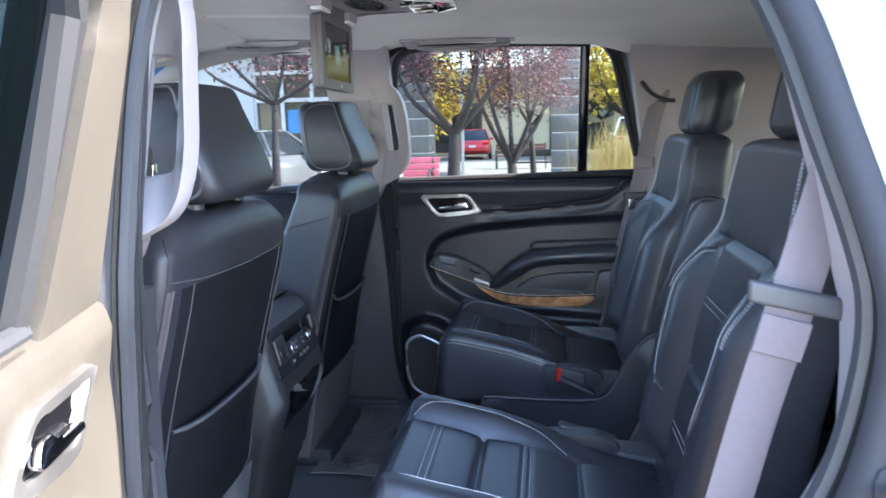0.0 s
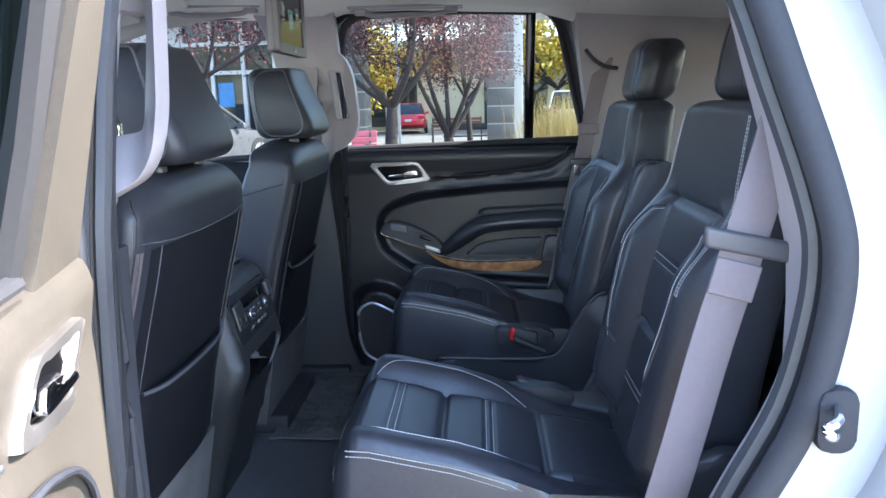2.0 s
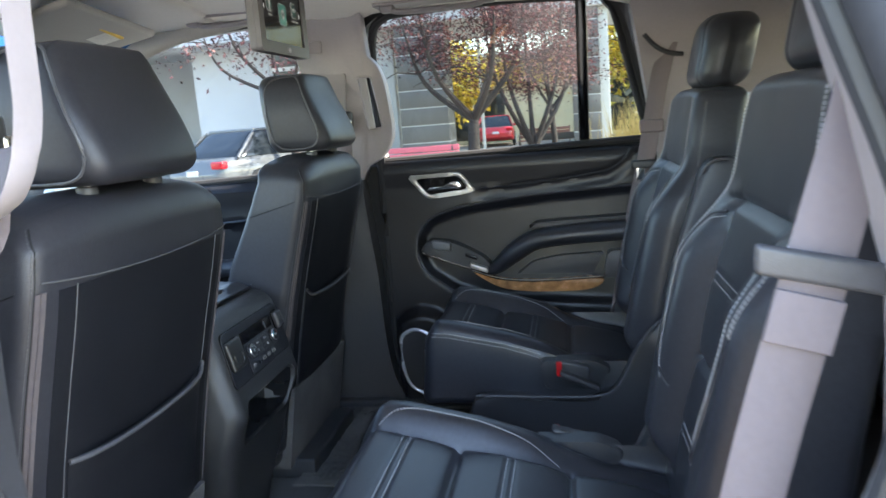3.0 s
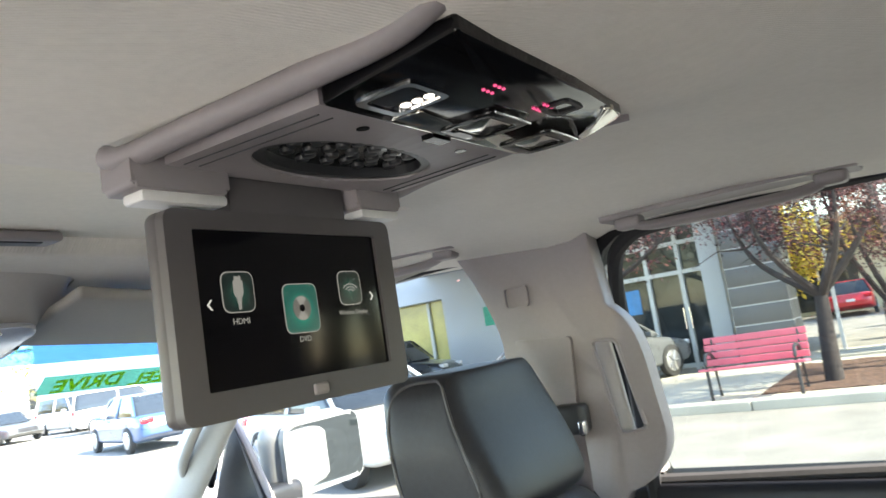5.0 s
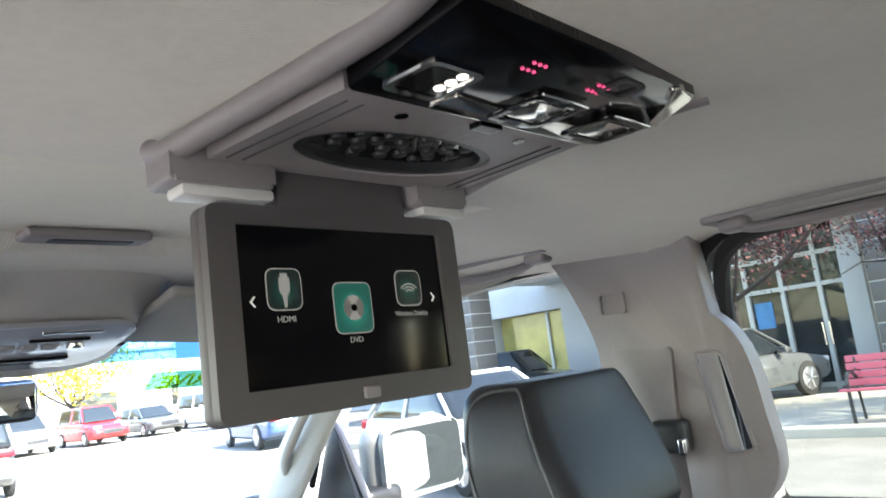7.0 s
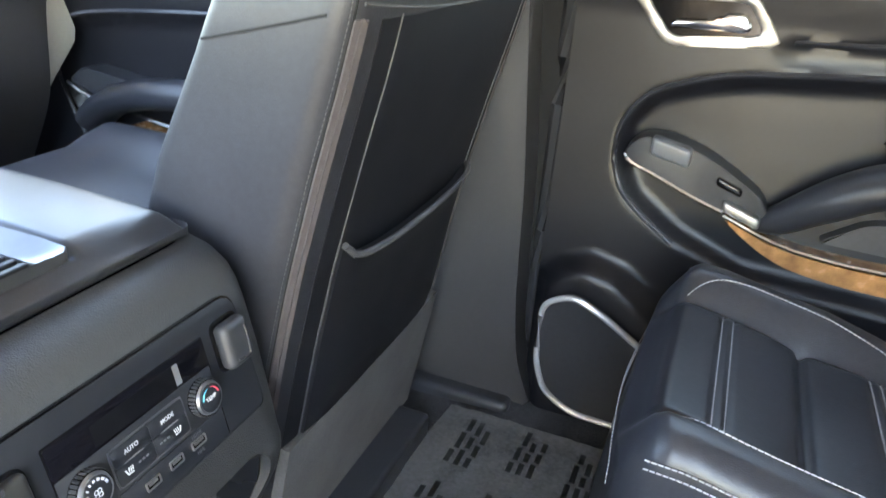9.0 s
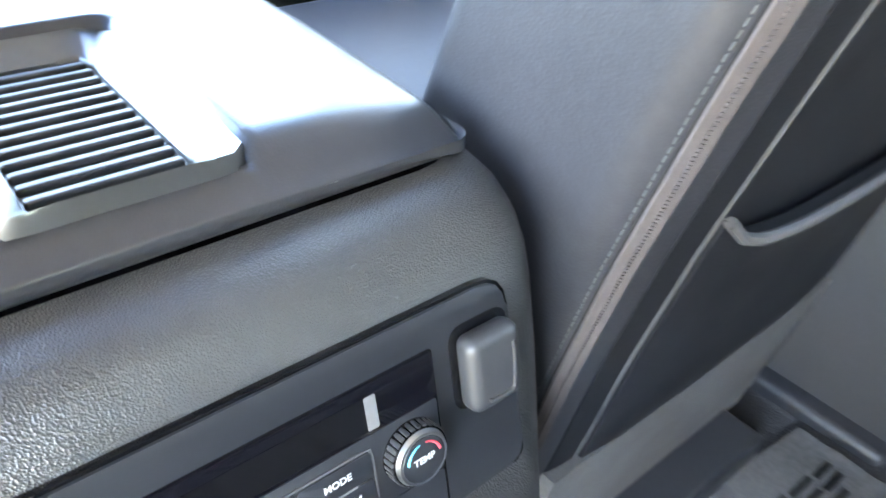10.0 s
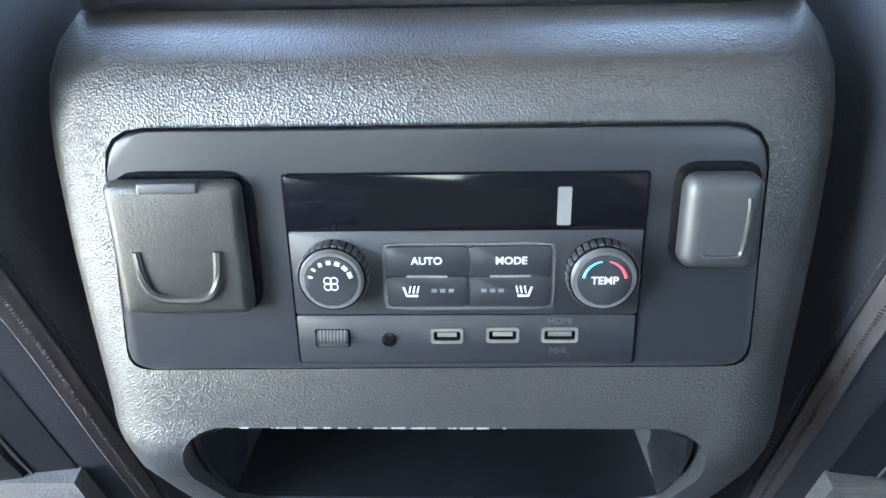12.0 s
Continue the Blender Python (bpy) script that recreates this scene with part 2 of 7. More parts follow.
def tube(pts, r, seg=8, closed=False, up=(0, 0, 1), flat=1.0):
    """A rod along the points; r may be a number or one per point; flat scales it along up."""
    bm = bmesh.new()
    pts = [Vector(p) for p in pts]
    n = len(pts)
    rings = []
    for i, p in enumerate(pts):
        a = pts[i - 1] if (closed or i) else p
        b = pts[(i + 1) % n] if (closed or i < n - 1) else p
        d = (b - a).normalized()
        s = d.cross(Vector(up))
        s = s.normalized() if s.length > 1e-4 else d.orthogonal().normalized()
        t = s.cross(d)
        ri = r[i] if isinstance(r, (list, tuple)) else r
        rings.append([bm.verts.new(p + s * (ri * math.cos(2 * math.pi * j / seg)) + t * (ri * flat * math.sin(2 * math.pi * j / seg))) for j in range(seg)])
    for i in range(n if closed else n - 1):
        q = rings[(i + 1) % n]
        for j in range(seg):
            bm.faces.new((rings[i][j], rings[i][(j + 1) % seg], q[(j + 1) % seg], q[j]))
    if not closed:
        bm.faces.new(rings[0])
        bm.faces.new(rings[-1])
    return bm


def surf(fn, us, vs, back=None):
    """A sheet of points fn(u, v); back: the offset of its other side."""
    bm = bmesh.new()
    g = [[bm.verts.new(fn(u, v)) for v in vs] for u in us]
    m, n = len(us), len(vs)
    for i in range(m - 1):
        for j in range(n - 1):
            bm.faces.new((g[i][j], g[i + 1][j], g[i + 1][j + 1], g[i][j + 1]))
    if back is not None:
        o = [[bm.verts.new(v.co + Vector(back)) for v in row] for row in g]
        for i in range(m - 1):
            for j in range(n - 1):
                bm.faces.new((o[i][j], o[i][j + 1], o[i + 1][j + 1], o[i + 1][j]))
        rim = [(i, 0) for i in range(m)] + [(m - 1, j) for j in range(1, n)] + [(i, n - 1) for i in range(m - 2, -1, -1)] + [(0, j) for j in range(n - 2, 0, -1)]
        for (i, j), (a, b) in zip(rim, rim[1:] + rim[:1]):
            bm.faces.new((g[i][j], g[a][b], o[a][b], o[i][j]))
    return bm


def by_angle(poly, c, n):
    """The outline seen from c in n even directions."""
    out = []
    m = len(poly)
    for k in range(n):
        a = 2 * math.pi * k / n
        d = (math.cos(a), math.sin(a))
        best = 0
        for i in range(m):
            x1, y1 = poly[i][0] - c[0], poly[i][1] - c[1]
            x2, y2 = poly[(i + 1) % m][0] - c[0], poly[(i + 1) % m][1] - c[1]
            ex, ey = x2 - x1, y2 - y1
            det = ex * d[1] - ey * d[0]
            if abs(det) < 1e-12:
                continue
            s = (x1 * ey - y1 * ex) / (d[0] * ey - d[1] * ex)
            u = (x1 * d[1] - y1 * d[0]) / (d[0] * ey - d[1] * ex)
            if s > best and -1e-6 <= u <= 1 + 1e-6:
                best = s
        out.append((c[0] + d[0] * best, c[1] + d[1] * best))
    return out


def ring(outer, inner, to3, a, b, c=None, n=64, bev=0.0):
    """A plate with a hole: outlines outer and inner, from a to b along the third axis (numbers or functions of u, v)."""
    if c is None:
        c = tuple(np.mean(np.array(inner), axis=0))
    o, i = by_angle(outer, c, n), by_angle(inner, c, n)
    fa = a if callable(a) else (lambda u, v: a)
    fb = b if callable(b) else (lambda u, v: b)
    bm = bmesh.new()
    loops = [[bm.verts.new(to3(u, v, f(u, v))) for u, v in p] for p, f in ((o, fa), (i, fa), (i, fb), (o, fb))]
    for q in range(4):
        l, m = loops[q], loops[(q + 1) % 4]
        for k in range(n):
            bm.faces.new((l[k], l[(k + 1) % n], m[(k + 1) % n], m[k]))
    if bev:
        es = [e for e in bm.edges if any(e.verts[0] in l and e.verts[1] in l for l in loops)]
        bmesh.ops.bevel(bm, geom=es, offset=bev, segments=2, affect='EDGES', profile=0.5)
    return bm


def disc(c, axis, r, d, seg=24, bev=0.0, taper=1.0):
    """A round plug from c along axis, d long."""
    bm = bmesh.new()
    axis = Vector(axis).normalized()
    s = axis.orthogonal().normalized()
    t = axis.cross(s)
    lo = [bm.verts.new(Vector(c) + s * r * math.cos(2 * math.pi * j / seg) + t * r * math.sin(2 * math.pi * j / seg)) for j in range(seg)]
    hi = [bm.verts.new(Vector(c) + axis * d + s * r * taper * math.cos(2 * math.pi * j / seg) + t * r * taper * math.sin(2 * math.pi * j / seg)) for j in range(seg)]
    bm.faces.new(lo)
    bm.faces.new(hi)
    for j in range(seg):
        bm.faces.new((lo[j], lo[(j + 1) % seg], hi[(j + 1) % seg], hi[j]))
    if bev:
        es = [e for e in bm.edges if e.verts[0] in hi and e.verts[1] in hi]
        bmesh.ops.bevel(bm, geom=es, offset=bev, segments=2, affect='EDGES', profile=0.5)
    return bm


def dashes(pts, n_out, pitch=0.0062, length=0.0044, w=0.00045):
    """Stitches along a line, each a small raised bead; n_out: the way out of the surface, one for all or one per point."""
    pts = [Vector(p) for p in pts]
    verts, faces = [], []
    s, due = 0.0, 0.0
    for i in range(len(pts) - 1):
        a, b = pts[i], pts[i + 1]
        d = b - a
        L = d.length
        if L < 1e-6:
            continue
        d = d / L
        o = Vector(n_out[i] if isinstance(n_out, list) else n_out).normalized()
        c = d.cross(o).normalized()
        while due < s + L:
            p = a + d * (due - s)
            k = len(verts)
            for e in (0, 1):
                q = p + d * length * e
                verts += [q - c * w - o * w, q - c * w * 0.6 + o * w * 1.2, q + c * w * 0.6 + o * w * 1.2, q + c * w - o * w]
            faces += [(k, k + 4, k + 5, k + 1), (k + 1, k + 5, k + 6, k + 2), (k + 2, k + 6, k + 7, k + 3), (k, k + 1, k + 2, k + 3), (k + 4, k + 7, k + 6, k + 5)]
            due += pitch
        s += L
    me = bpy.data.meshes.new("tmp")
    me.from_pydata([tuple(v) for v in verts], [], faces)
    bm = bmesh.new()
    bm.from_mesh(me)
    bpy.data.meshes.remove(me)
    return bm


def ribbon(pts, side, width, thick=0.0015):
    """Flat webbing along the points, side: the direction across it (one for all or one per point)."""
    pts = [Vector(p) for p in pts]
    sd = [Vector(side[i] if isinstance(side, list) else side).normalized() for i in range(len(pts))]
    bm = bmesh.new()
    rows = []
    for i, p in enumerate(pts):
        d = (pts[min(i + 1, len(pts) - 1)] - pts[max(i - 1, 0)]).normalized()
        n = d.cross(sd[i]).normalized() * thick
        rows.append([bm.verts.new(p + sd[i] * width / 2 * a + n * b) for a, b in ((-1, 0), (-0.9, 1), (0.9, 1), (1, 0), (0.9, -1), (-0.9, -1))])
    for a, b in zip(rows, rows[1:]):
        for j in range(6):
            bm.faces.new((a[j], a[(j + 1) % 6], b[(j + 1) % 6], b[j]))
    bm.faces.new(rows[0])
    bm.faces.new(rows[-1])
    return bm


def lettering(text, size, m, depth=0.0002, bold=0.0):
    """Letters in the built-in font, centred, standing in the x-y plane of m."""
    cu = bpy.data.curves.new("letters", 'FONT')
    cu.body, cu.size, cu.extrude, cu.align_x, cu.align_y, cu.offset = text, size, depth, 'CENTER', 'CENTER', bold
    cu.resolution_u = 3
    ob = bpy.data.objects.new("letters", cu)
    scene.collection.objects.link(ob)
    me = bpy.data.meshes.new_from_object(ob.evaluated_get(bpy.context.evaluated_depsgraph_get()))
    bpy.data.objects.remove(ob)
    bpy.data.curves.remove(cu)
    bm = bmesh.new()
    bm.from_mesh(me)
    bpy.data.meshes.remove(me)
    bm.transform(m)
    return bm


def lerp(x, xs, ys):
    return float(np.interp(x, xs, ys))


def sstep(x, a, b):
    t = max(0.0, min(1.0, (x - a) / (b - a)))
    return t * t * (3 - 2 * t)


def bump_at(x, c, w):
    return math.exp(-((x - c) / w) ** 2)


def inside_depth(p, poly):
    """How far a point lies inside an outline (outside: minus)."""
    x, y = p
    best, odd = 1e9, False
    n = len(poly)
    for i in range(n):
        x1, y1 = poly[i]
        x2, y2 = poly[(i + 1) % n]
        ex, ey = x2 - x1, y2 - y1
        t = max(0, min(1, ((x - x1) * ex + (y - y1) * ey) / (ex * ex + ey * ey + 1e-12)))
        best = min(best, math.hypot(x - x1 - t * ex, y - y1 - t * ey))
        if (y1 > y) != (y2 > y) and x < (x2 - x1) * (y - y1) / (y2 - y1) + x1:
            odd = not odd
    return best if odd else -best


# ---- the vehicle's shell ----
def roof_z(x, y):
    z = lerp(x, [-0.62, -0.50, -0.38, -0.10, 0.10, 0.35, 0.9, 1.6, 2.2], [1.785, 1.802, 1.812, 1.802, 1.790, 1.790, 1.765, 1.72, 1.68])
    z -= lerp(x, [0.15, 0.30, 0.355, 0.41], [0.009, 0.009, 0.018, 0.021]) * math.exp(-(max(0.0, abs(y) - 0.122) / 0.060) ** 2 - (max(0.0, x - 0.400, 0.17 - x) / 0.075) ** 2)
    return z - 0.055 * min(1.0, abs(y) / 0.70) ** 4 - 0.10 * max(0.0, abs(y) - 0.66)



def headliner_point(x, y):
    z = roof_z(x, y)
    d = min(x + 0.40, 0.02 - x, 0.335 - abs(y))
    lift = 0.027 * sstep(y, 0.60, 0.70) * sstep(x, 0.05, 0.16) * (1 - sstep(x, 0.72, 0.86))  # scallop over the right door's window
    return Vector((x, y, z + 0.014 * sstep(d, -0.004, 0.006) + lift))


xs = sorted(list(np.linspace(-0.60, -0.42, 6)) + list(np.linspace(-0.415, -0.385, 9)) + list(np.linspace(-0.36, -0.02, 7)) + list(np.linspace(0.005, 0.04, 9)) + list(np.linspace(0.08, 2.2, 40)))
ys = sorted(list(np.linspace(-0.72, -0.37, 14)) + list(np.linspace(-0.35, -0.32, 8)) + list(np.linspace(-0.29, 0.29, 13)) + list(np.linspace(0.32, 0.35, 8)) + list(np.linspace(0.37, 0.72, 14)))
setting("ceiling", surf(headliner_point, xs, ys, (0, 0, 0.02)), HEADLINER, "ribbed taupe knit headliner with a recessed sunroof shade", "ceiling")
shade = part("sunroof_shade", block((-0.19, 0, 1.818), (0.205, 0.330, 0.005), 0.004, (8, 8, 1), lambda p, u: Vector((p.x, p.y, roof_z(p.x, p.y) + 0.011 + (p.z - 1.818)))), SHADE)
tagged(shade, "closed pale beige fabric sunroof shade in the headliner", "sunshade")
part("pull_handle", block((-0.385, 0, 1.812), (0.008, 0.06, 0.004), 0.003, (1, 3, 1)), BEIGE, shade)

setting("roof", surf(lambda x, y: Vector((x, y, 1.86 - 0.03 * (x - 0.5) ** 2 - 0.10 * (abs(y) / 0.8) ** 4)), np.linspace(-0.62, 2.45, 24), np.linspace(-0.78, 0.78, 17), (0, 0, 0.02)), PAINT, "white painted steel roof panel", "roof")

# floor with a raised tunnel and wheel-well sills
setting("floor", surf(lambda x, y: Vector((x, y, 0.58 + 0.03 * sstep(abs(y), 0.66, 0.76) - 0.02 * sstep(-x, 0.3, 0.5) + 0.006 * noise.noise((x * 7, y * 7, 0)))),
                      np.linspace(-1.30, 2.3, 73), np.linspace(-0.88, 0.88, 41), (0, 0, -0.05)), CARPET, "charcoal cut-pile carpet on the cabin floor", "floor")


def side_y(z):
    return lerp(z, [0.3, 0.9, 1.33, 1.80], [0.93, 0.94, 0.925, 0.84])


def pane(name, poly, to_y, mat, label, group=""):
    bm = bmesh.new()
    bm.faces.new([bm.verts.new((x, to_y(z), z)) for x, z in poly])
    ob = setting(name, bm, mat, label, "window")
    ob.visible_shadow = False
    return ob


win_y = lambda z: lerp(z, [1.28, 1.78], [0.845, 0.735])
REAR_WIN = [(0.07, 1.30), (0.07, 1.70), (0.10, 1.745), (0.18, 1.76), (0.70, 1.765), (0.70, 1.33)]
VENT_WIN = [(0.715, 1.33), (0.72, 1.765), (0.765, 1.745), (0.80, 1.70), (0.885, 1.345)]
FRONT_WIN = [(-0.92, 1.28), (-0.95, 1.38), (-0.86, 1.53), (-0.67, 1.67), (-0.50, 1.74), (-0.30, 1.765), (-0.09, 1.765), (-0.07, 1.28)]
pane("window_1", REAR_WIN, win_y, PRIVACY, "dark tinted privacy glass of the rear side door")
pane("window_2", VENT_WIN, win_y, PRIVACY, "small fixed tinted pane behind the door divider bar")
pane("window_3", FRONT_WIN, win_y, CLEAR, "clear front door side glass")
wsh = surf(lambda u, y: Vector((lerp(u, [0, 1], [-1.40, -0.62]) - 0.0 + 0.10 * (abs(y) / 0.72) ** 2, y, lerp(u, [0, 1], [1.27, 1.79]) - 0.03 * (abs(y) / 0.72) ** 2)), np.linspace(0, 1, 9), np.linspace(-0.74, 0.74, 15))
ob = setting("window_4", wsh, SCREEN_GLASS, "large raked laminated windscreen with a blue shade band", "window")
ob.visible_shadow = False
BANDGLASS = glass("blue_shade_band", (0.10, 0.34, 0.80))
band = surf(lambda u, y: Vector((lerp(u, [0, 1], [-1.40, -0.62]) + 0.10 * (abs(y) / 0.72) ** 2 + 0.008, y, lerp(u, [0, 1], [1.27, 1.79]) - 0.03 * (abs(y) / 0.72) ** 2 - 0.006)), np.linspace(0.82, 0.99, 4), np.linspace(-0.70, 0.70, 15))
ob = setting("windscreen_shade_band", band, BANDGLASS, "blue tinted shade band along the windscreen top", "window")
ob.visible_shadow = False

# body sides: lower panels, sills, quarter panels and nose close the shell
for s, tag in ((1, "right"), (-1, "left")):
    PLACE = Matrix.Diagonal((1, s, 1, 1))
    setting("sill_" + tag, block((0.5, 0.90, 0.52), (2.0, 0.07, 0.10), 0.03, (6, 1, 1)), PAINT, "white painted rocker sill below the doors", "sill")
    setting("quarter_panel_" + tag, block((1.82, 0.89, 0.98), (0.78, 0.06, 0.40), 0.03, (4, 1, 2)), PAINT, "white painted rear quarter panel", "body panel")
    setting("roof_rail_" + tag, block((0.75, 0.80, 1.825), (1.55, 0.035, 0.03), 0.02, (12, 1, 1), lambda p, u: p + Vector((0, 0, -0.03 * (p.x - 0.5) ** 2))), PAINT, "white painted roof side rail", "body panel")
    setting("front_fender_" + tag, block((-1.65, 0.86, 0.85), (0.72, 0.08, 0.38), 0.05, (4, 1, 2)), PAINT, "white painted front fender", "body panel")
PLACE = Matrix.Identity(4)
setting("hood", surf(lambda x, y: Vector((x, y, 1.22 - 0.05 * (abs(y) / 0.8) ** 3 - 0.05 * max(0, -x - 1.7))), np.linspace(-2.35, -1.30, 8), np.linspace(-0.84, 0.84, 13), (0, 0, -0.03)), PAINT, "white painted hood beyond the windscreen", "body panel")
setting("firewall", block((-1.33, 0, 0.92), (0.02, 0.86, 0.40), 0.01, (1, 4, 2)), DARK, "dark front bulkhead behind the dashboard", "wall")
setting("wall_rear", ring(rect(-0.78, 0.78, 0.5, 1.80), rounded(rect(-0.62, 0.62, 1.25, 1.68), 0.06), YZ, 2.42, 2.47), BEIGE, "beige trimmed tailgate around the rear glass", "wall")
bm = surf(lambda y, z: Vector((2.44, y, z)), [-0.64, 0, 0.64], [1.23, 1.70])
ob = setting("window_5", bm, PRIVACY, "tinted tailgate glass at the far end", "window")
ob.visible_shadow = False

# right rear quarter trim with its glass
QWIN = rounded([(1.32, 1.36), (1.42, 1.68), (2.0, 1.66), (2.1, 1.36)], 0.06)
for s, tag in ((1, "right"), (-1, "left")):
    PLACE = Matrix.Diagonal((1, s, 1, 1))
    qy = lambda u, v: 0.80 - 0.13 * sstep(v, 1.2, 1.72)
    setting("quarter_trim_" + tag, ring([(0.90, 0.62), (0.905, 1.30), (0.835, 1.70), (0.84, 1.77), (2.42, 1.76), (2.42, 0.62)], QWIN, XZ, lambda u, v: qy(u, v) - 0.02, lambda u, v: qy(u, v) + 0.05, n=96), [TAUPE], "taupe moulded quarter trim around the rear side glass", "wall trim")
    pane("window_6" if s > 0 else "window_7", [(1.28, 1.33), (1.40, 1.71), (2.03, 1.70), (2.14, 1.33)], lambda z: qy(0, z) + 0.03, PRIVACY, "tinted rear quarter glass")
    setting("wheelhouse_trim_" + tag, block((1.45, 0.72, 0.80), (0.45, 0.10, 0.26), 0.08, (4, 2, 3)), DARK, "dark moulded wheelhouse trim", "wall trim")
PLACE = Matrix.Identity(4)


# ---- pillars ----
def pillar_a(s, tag):
    global PLACE
    PLACE = Matrix.Diagonal((1, s, 1, 1))
    pts = smooth_line([(-1.14, 0.715, 1.26), (-1.00, 0.70, 1.40), (-0.80, 0.685, 1.585), (-0.63, 0.672, 1.70), (-0.46, 0.668, 1.755), (-0.2, 0.675, 1.785)], 8)
    ob = setting("pillar_trim_a_" + tag, tube(pts, [lerp(i, [0, 10, 24, len(pts) - 1], [0.068, 0.064, 0.052, 0.034]) for i in range(len(pts))], 18, up=(0, 1, 0), flat=0.42), BEIGE, "pale beige windscreen pillar trim", "pillar trim")
    part("grab_handle", tube(smooth_line([(-0.985, 0.680, 1.405), (-0.945, 0.655, 1.445), (-0.855, 0.640, 1.525), (-0.785, 0.645, 1.585), (-0.755, 0.665, 1.610)], 5), 0.013, 10, flat=0.8), BEIGE, ob)
    part("glass_seal", tube(smooth_line([(-0.98, 0.745, 1.36), (-0.86, 0.725, 1.53), (-0.67, 0.705, 1.665), (-0.50, 0.70, 1.73), (-0.30, 0.70, 1.75), (-0.11, 0.70, 1.755)], 6), 0.008, 8), RUBBER, ob)
    PLACE = Matrix.Identity(4)


pillar_a(1, "right")
pillar_a(-1, "left")


def pillar_b(s, tag):
    """Upper B-pillar trim: a light moulding with a rear wing pierced by a tall slot, the belt height adjuster and the dark lower trim."""
    global PLACE
    PLACE = Matrix.Diagonal((1, s, 1, 1))
    outer = smooth_line([(-0.125, 1.765), (0.095, 1.768), (0.104, 1.735), (0.084, 1.703), (0.090, 1.668), (0.108, 1.645), (0.136, 1.614), (0.153, 1.56), (0.161, 1.45), (0.150, 1.392), (0.114, 1.347), (0.068, 1.322), (0.05, 1.285), (-0.03, 1.275), (-0.062, 1.30), (-0.075, 1.45), (-0.085, 1.60), (-0.11, 1.70)], 4, True)
    slot = rounded([(0.080, 1.583), (0.121, 1.580), (0.139, 1.436), (0.096, 1.430)], 0.010)
    if s < 0:
        outer = rounded([(-0.125, 1.765), (0.115, 1.768), (0.155, 1.70), (0.172, 1.63), (0.163, 1.52), (0.153, 1.425), (0.134, 1.396), (0.06, 1.356), (0.04, 1.31), (-0.03, 1.28), (-0.065, 1.30), (-0.085, 1.60), (-0.11, 1.70)], 0.02)
        slot = rounded([(0.096, 1.602), (0.139, 1.596), (0.119, 1.450), (0.072, 1.443)], 0.012)
    outer = [tuple(p) for p in outer]
    face = lambda u, v: 0.695 + 0.07 * sstep(-v, -1.50, -1.28) - 0.02 * sstep(v, 1.60, 1.76) + 0.03 * sstep(u, 0.12, 0.18)
    bm = ring(outer, slot, XZ, face, lambda u, v: face(u, v) + 0.010 + 0.03 * sstep(-inside_depth((u, v), slot), 0.008, 0.02), n=120, bev=0.003)
    ob = setting("pillar_trim_b_" + tag, bm, TAUPE, "pale taupe moulded door pillar trim with a slotted wing", "pillar trim", 50)
    if s > 0:
        part("inner_rib", block((0.088, 0.737, 1.505), (0.015, 0.006, 0.085), 0.005, (1, 1, 3), lambda p, u: p + Vector((-0.10 * (p.z - 1.505), 0, 0))), BEIGE, ob)
    part("slot_rim", tube([(u, face(u, v) - 0.001, v) for u, v in slot], 0.0035, 6, True), TAUPE, ob)
    adj = prism(rounded([(-0.055, 1.43), (0.035, 1.43), (0.05, 1.595), (-0.055, 1.60)], 0.008), XZ, 0.683, 0.70, 0.004)
    part("adjuster_cover", adj, TAUPE, ob)
    part("airbag_badge", ring(rounded(rect(-0.055, -0.01, 1.655, 1.69), 0.006), rounded(rect(-0.053, -0.012, 1.657, 1.688), 0.005), XZ, 0.6745, 0.680), TAUPE, ob)
    part("belt_guide", block((0.035, 0.668, 1.465), (0.028, 0.018, 0.024), 0.01, (2, 1, 2)), DARK, ob, "grey plastic belt guide")
    part("guide_bolt", block((0.058, 0.655, 1.452), (0.006, 0.008, 0.012), 0.004, (1, 1, 1)), CHROME, ob, "small bright steel belt loop")
    part("belt", ribbon(smooth_line([(0.035, 0.655, 1.475), (0.03, 0.665, 1.36), (0.0, 0.70, 1.30), (-0.06, 0.72, 1.22)], 4), (1, 0, 0), 0.046), BELT, ob)
    low = [(-0.16, 0.57), (-0.105, 0.66), (-0.08, 0.80), (-0.07, 1.0), (-0.06, 1.31), (0.05, 1.31), (0.078, 1.0), (0.085, 0.80), (0.098, 0.68), (0.15, 0.57)]
    part("lower_trim", prism(rounded(low, 0.05), XZ, 0.728, 0.86, 0.026, 5), PILLAR_GREY, ob, "dark grey lower pillar trim")
    bm = block((-0.16, 0.775, 0.588), (0.26, 0.075, 0.024), 0.012, (6, 2, 1))
    part("sill_trim", bm, DARK, ob, "dark scuff plate along the sill")
    part("door_seal", tube(smooth_line([(0.098, 0.80, 0.60), (0.100, 0.80, 0.9), (0.100, 0.80, 1.3), (0.108, 0.775, 1.50), (0.12, 0.745, 1.68), (0.155, 0.73, 1.735), (0.23, 0.728, 1.75), (0.5, 0.73, 1.755), (0.72, 0.735, 1.745)], 6), 0.013, 8), RUBBER, ob, "black rubber door seal")
    if s > 0:
        part("lower_seal", block((0.088, 0.845, 0.94), (0.042, 0.045, 0.385), 0.008, (1, 1, 4)), BLACK_SEAL, ob, "black rubber seal between pillar and door")
    PLACE = Matrix.Identity(4)
    return ob


pillar_b(1, "right")
pillar_b(-1, "left")

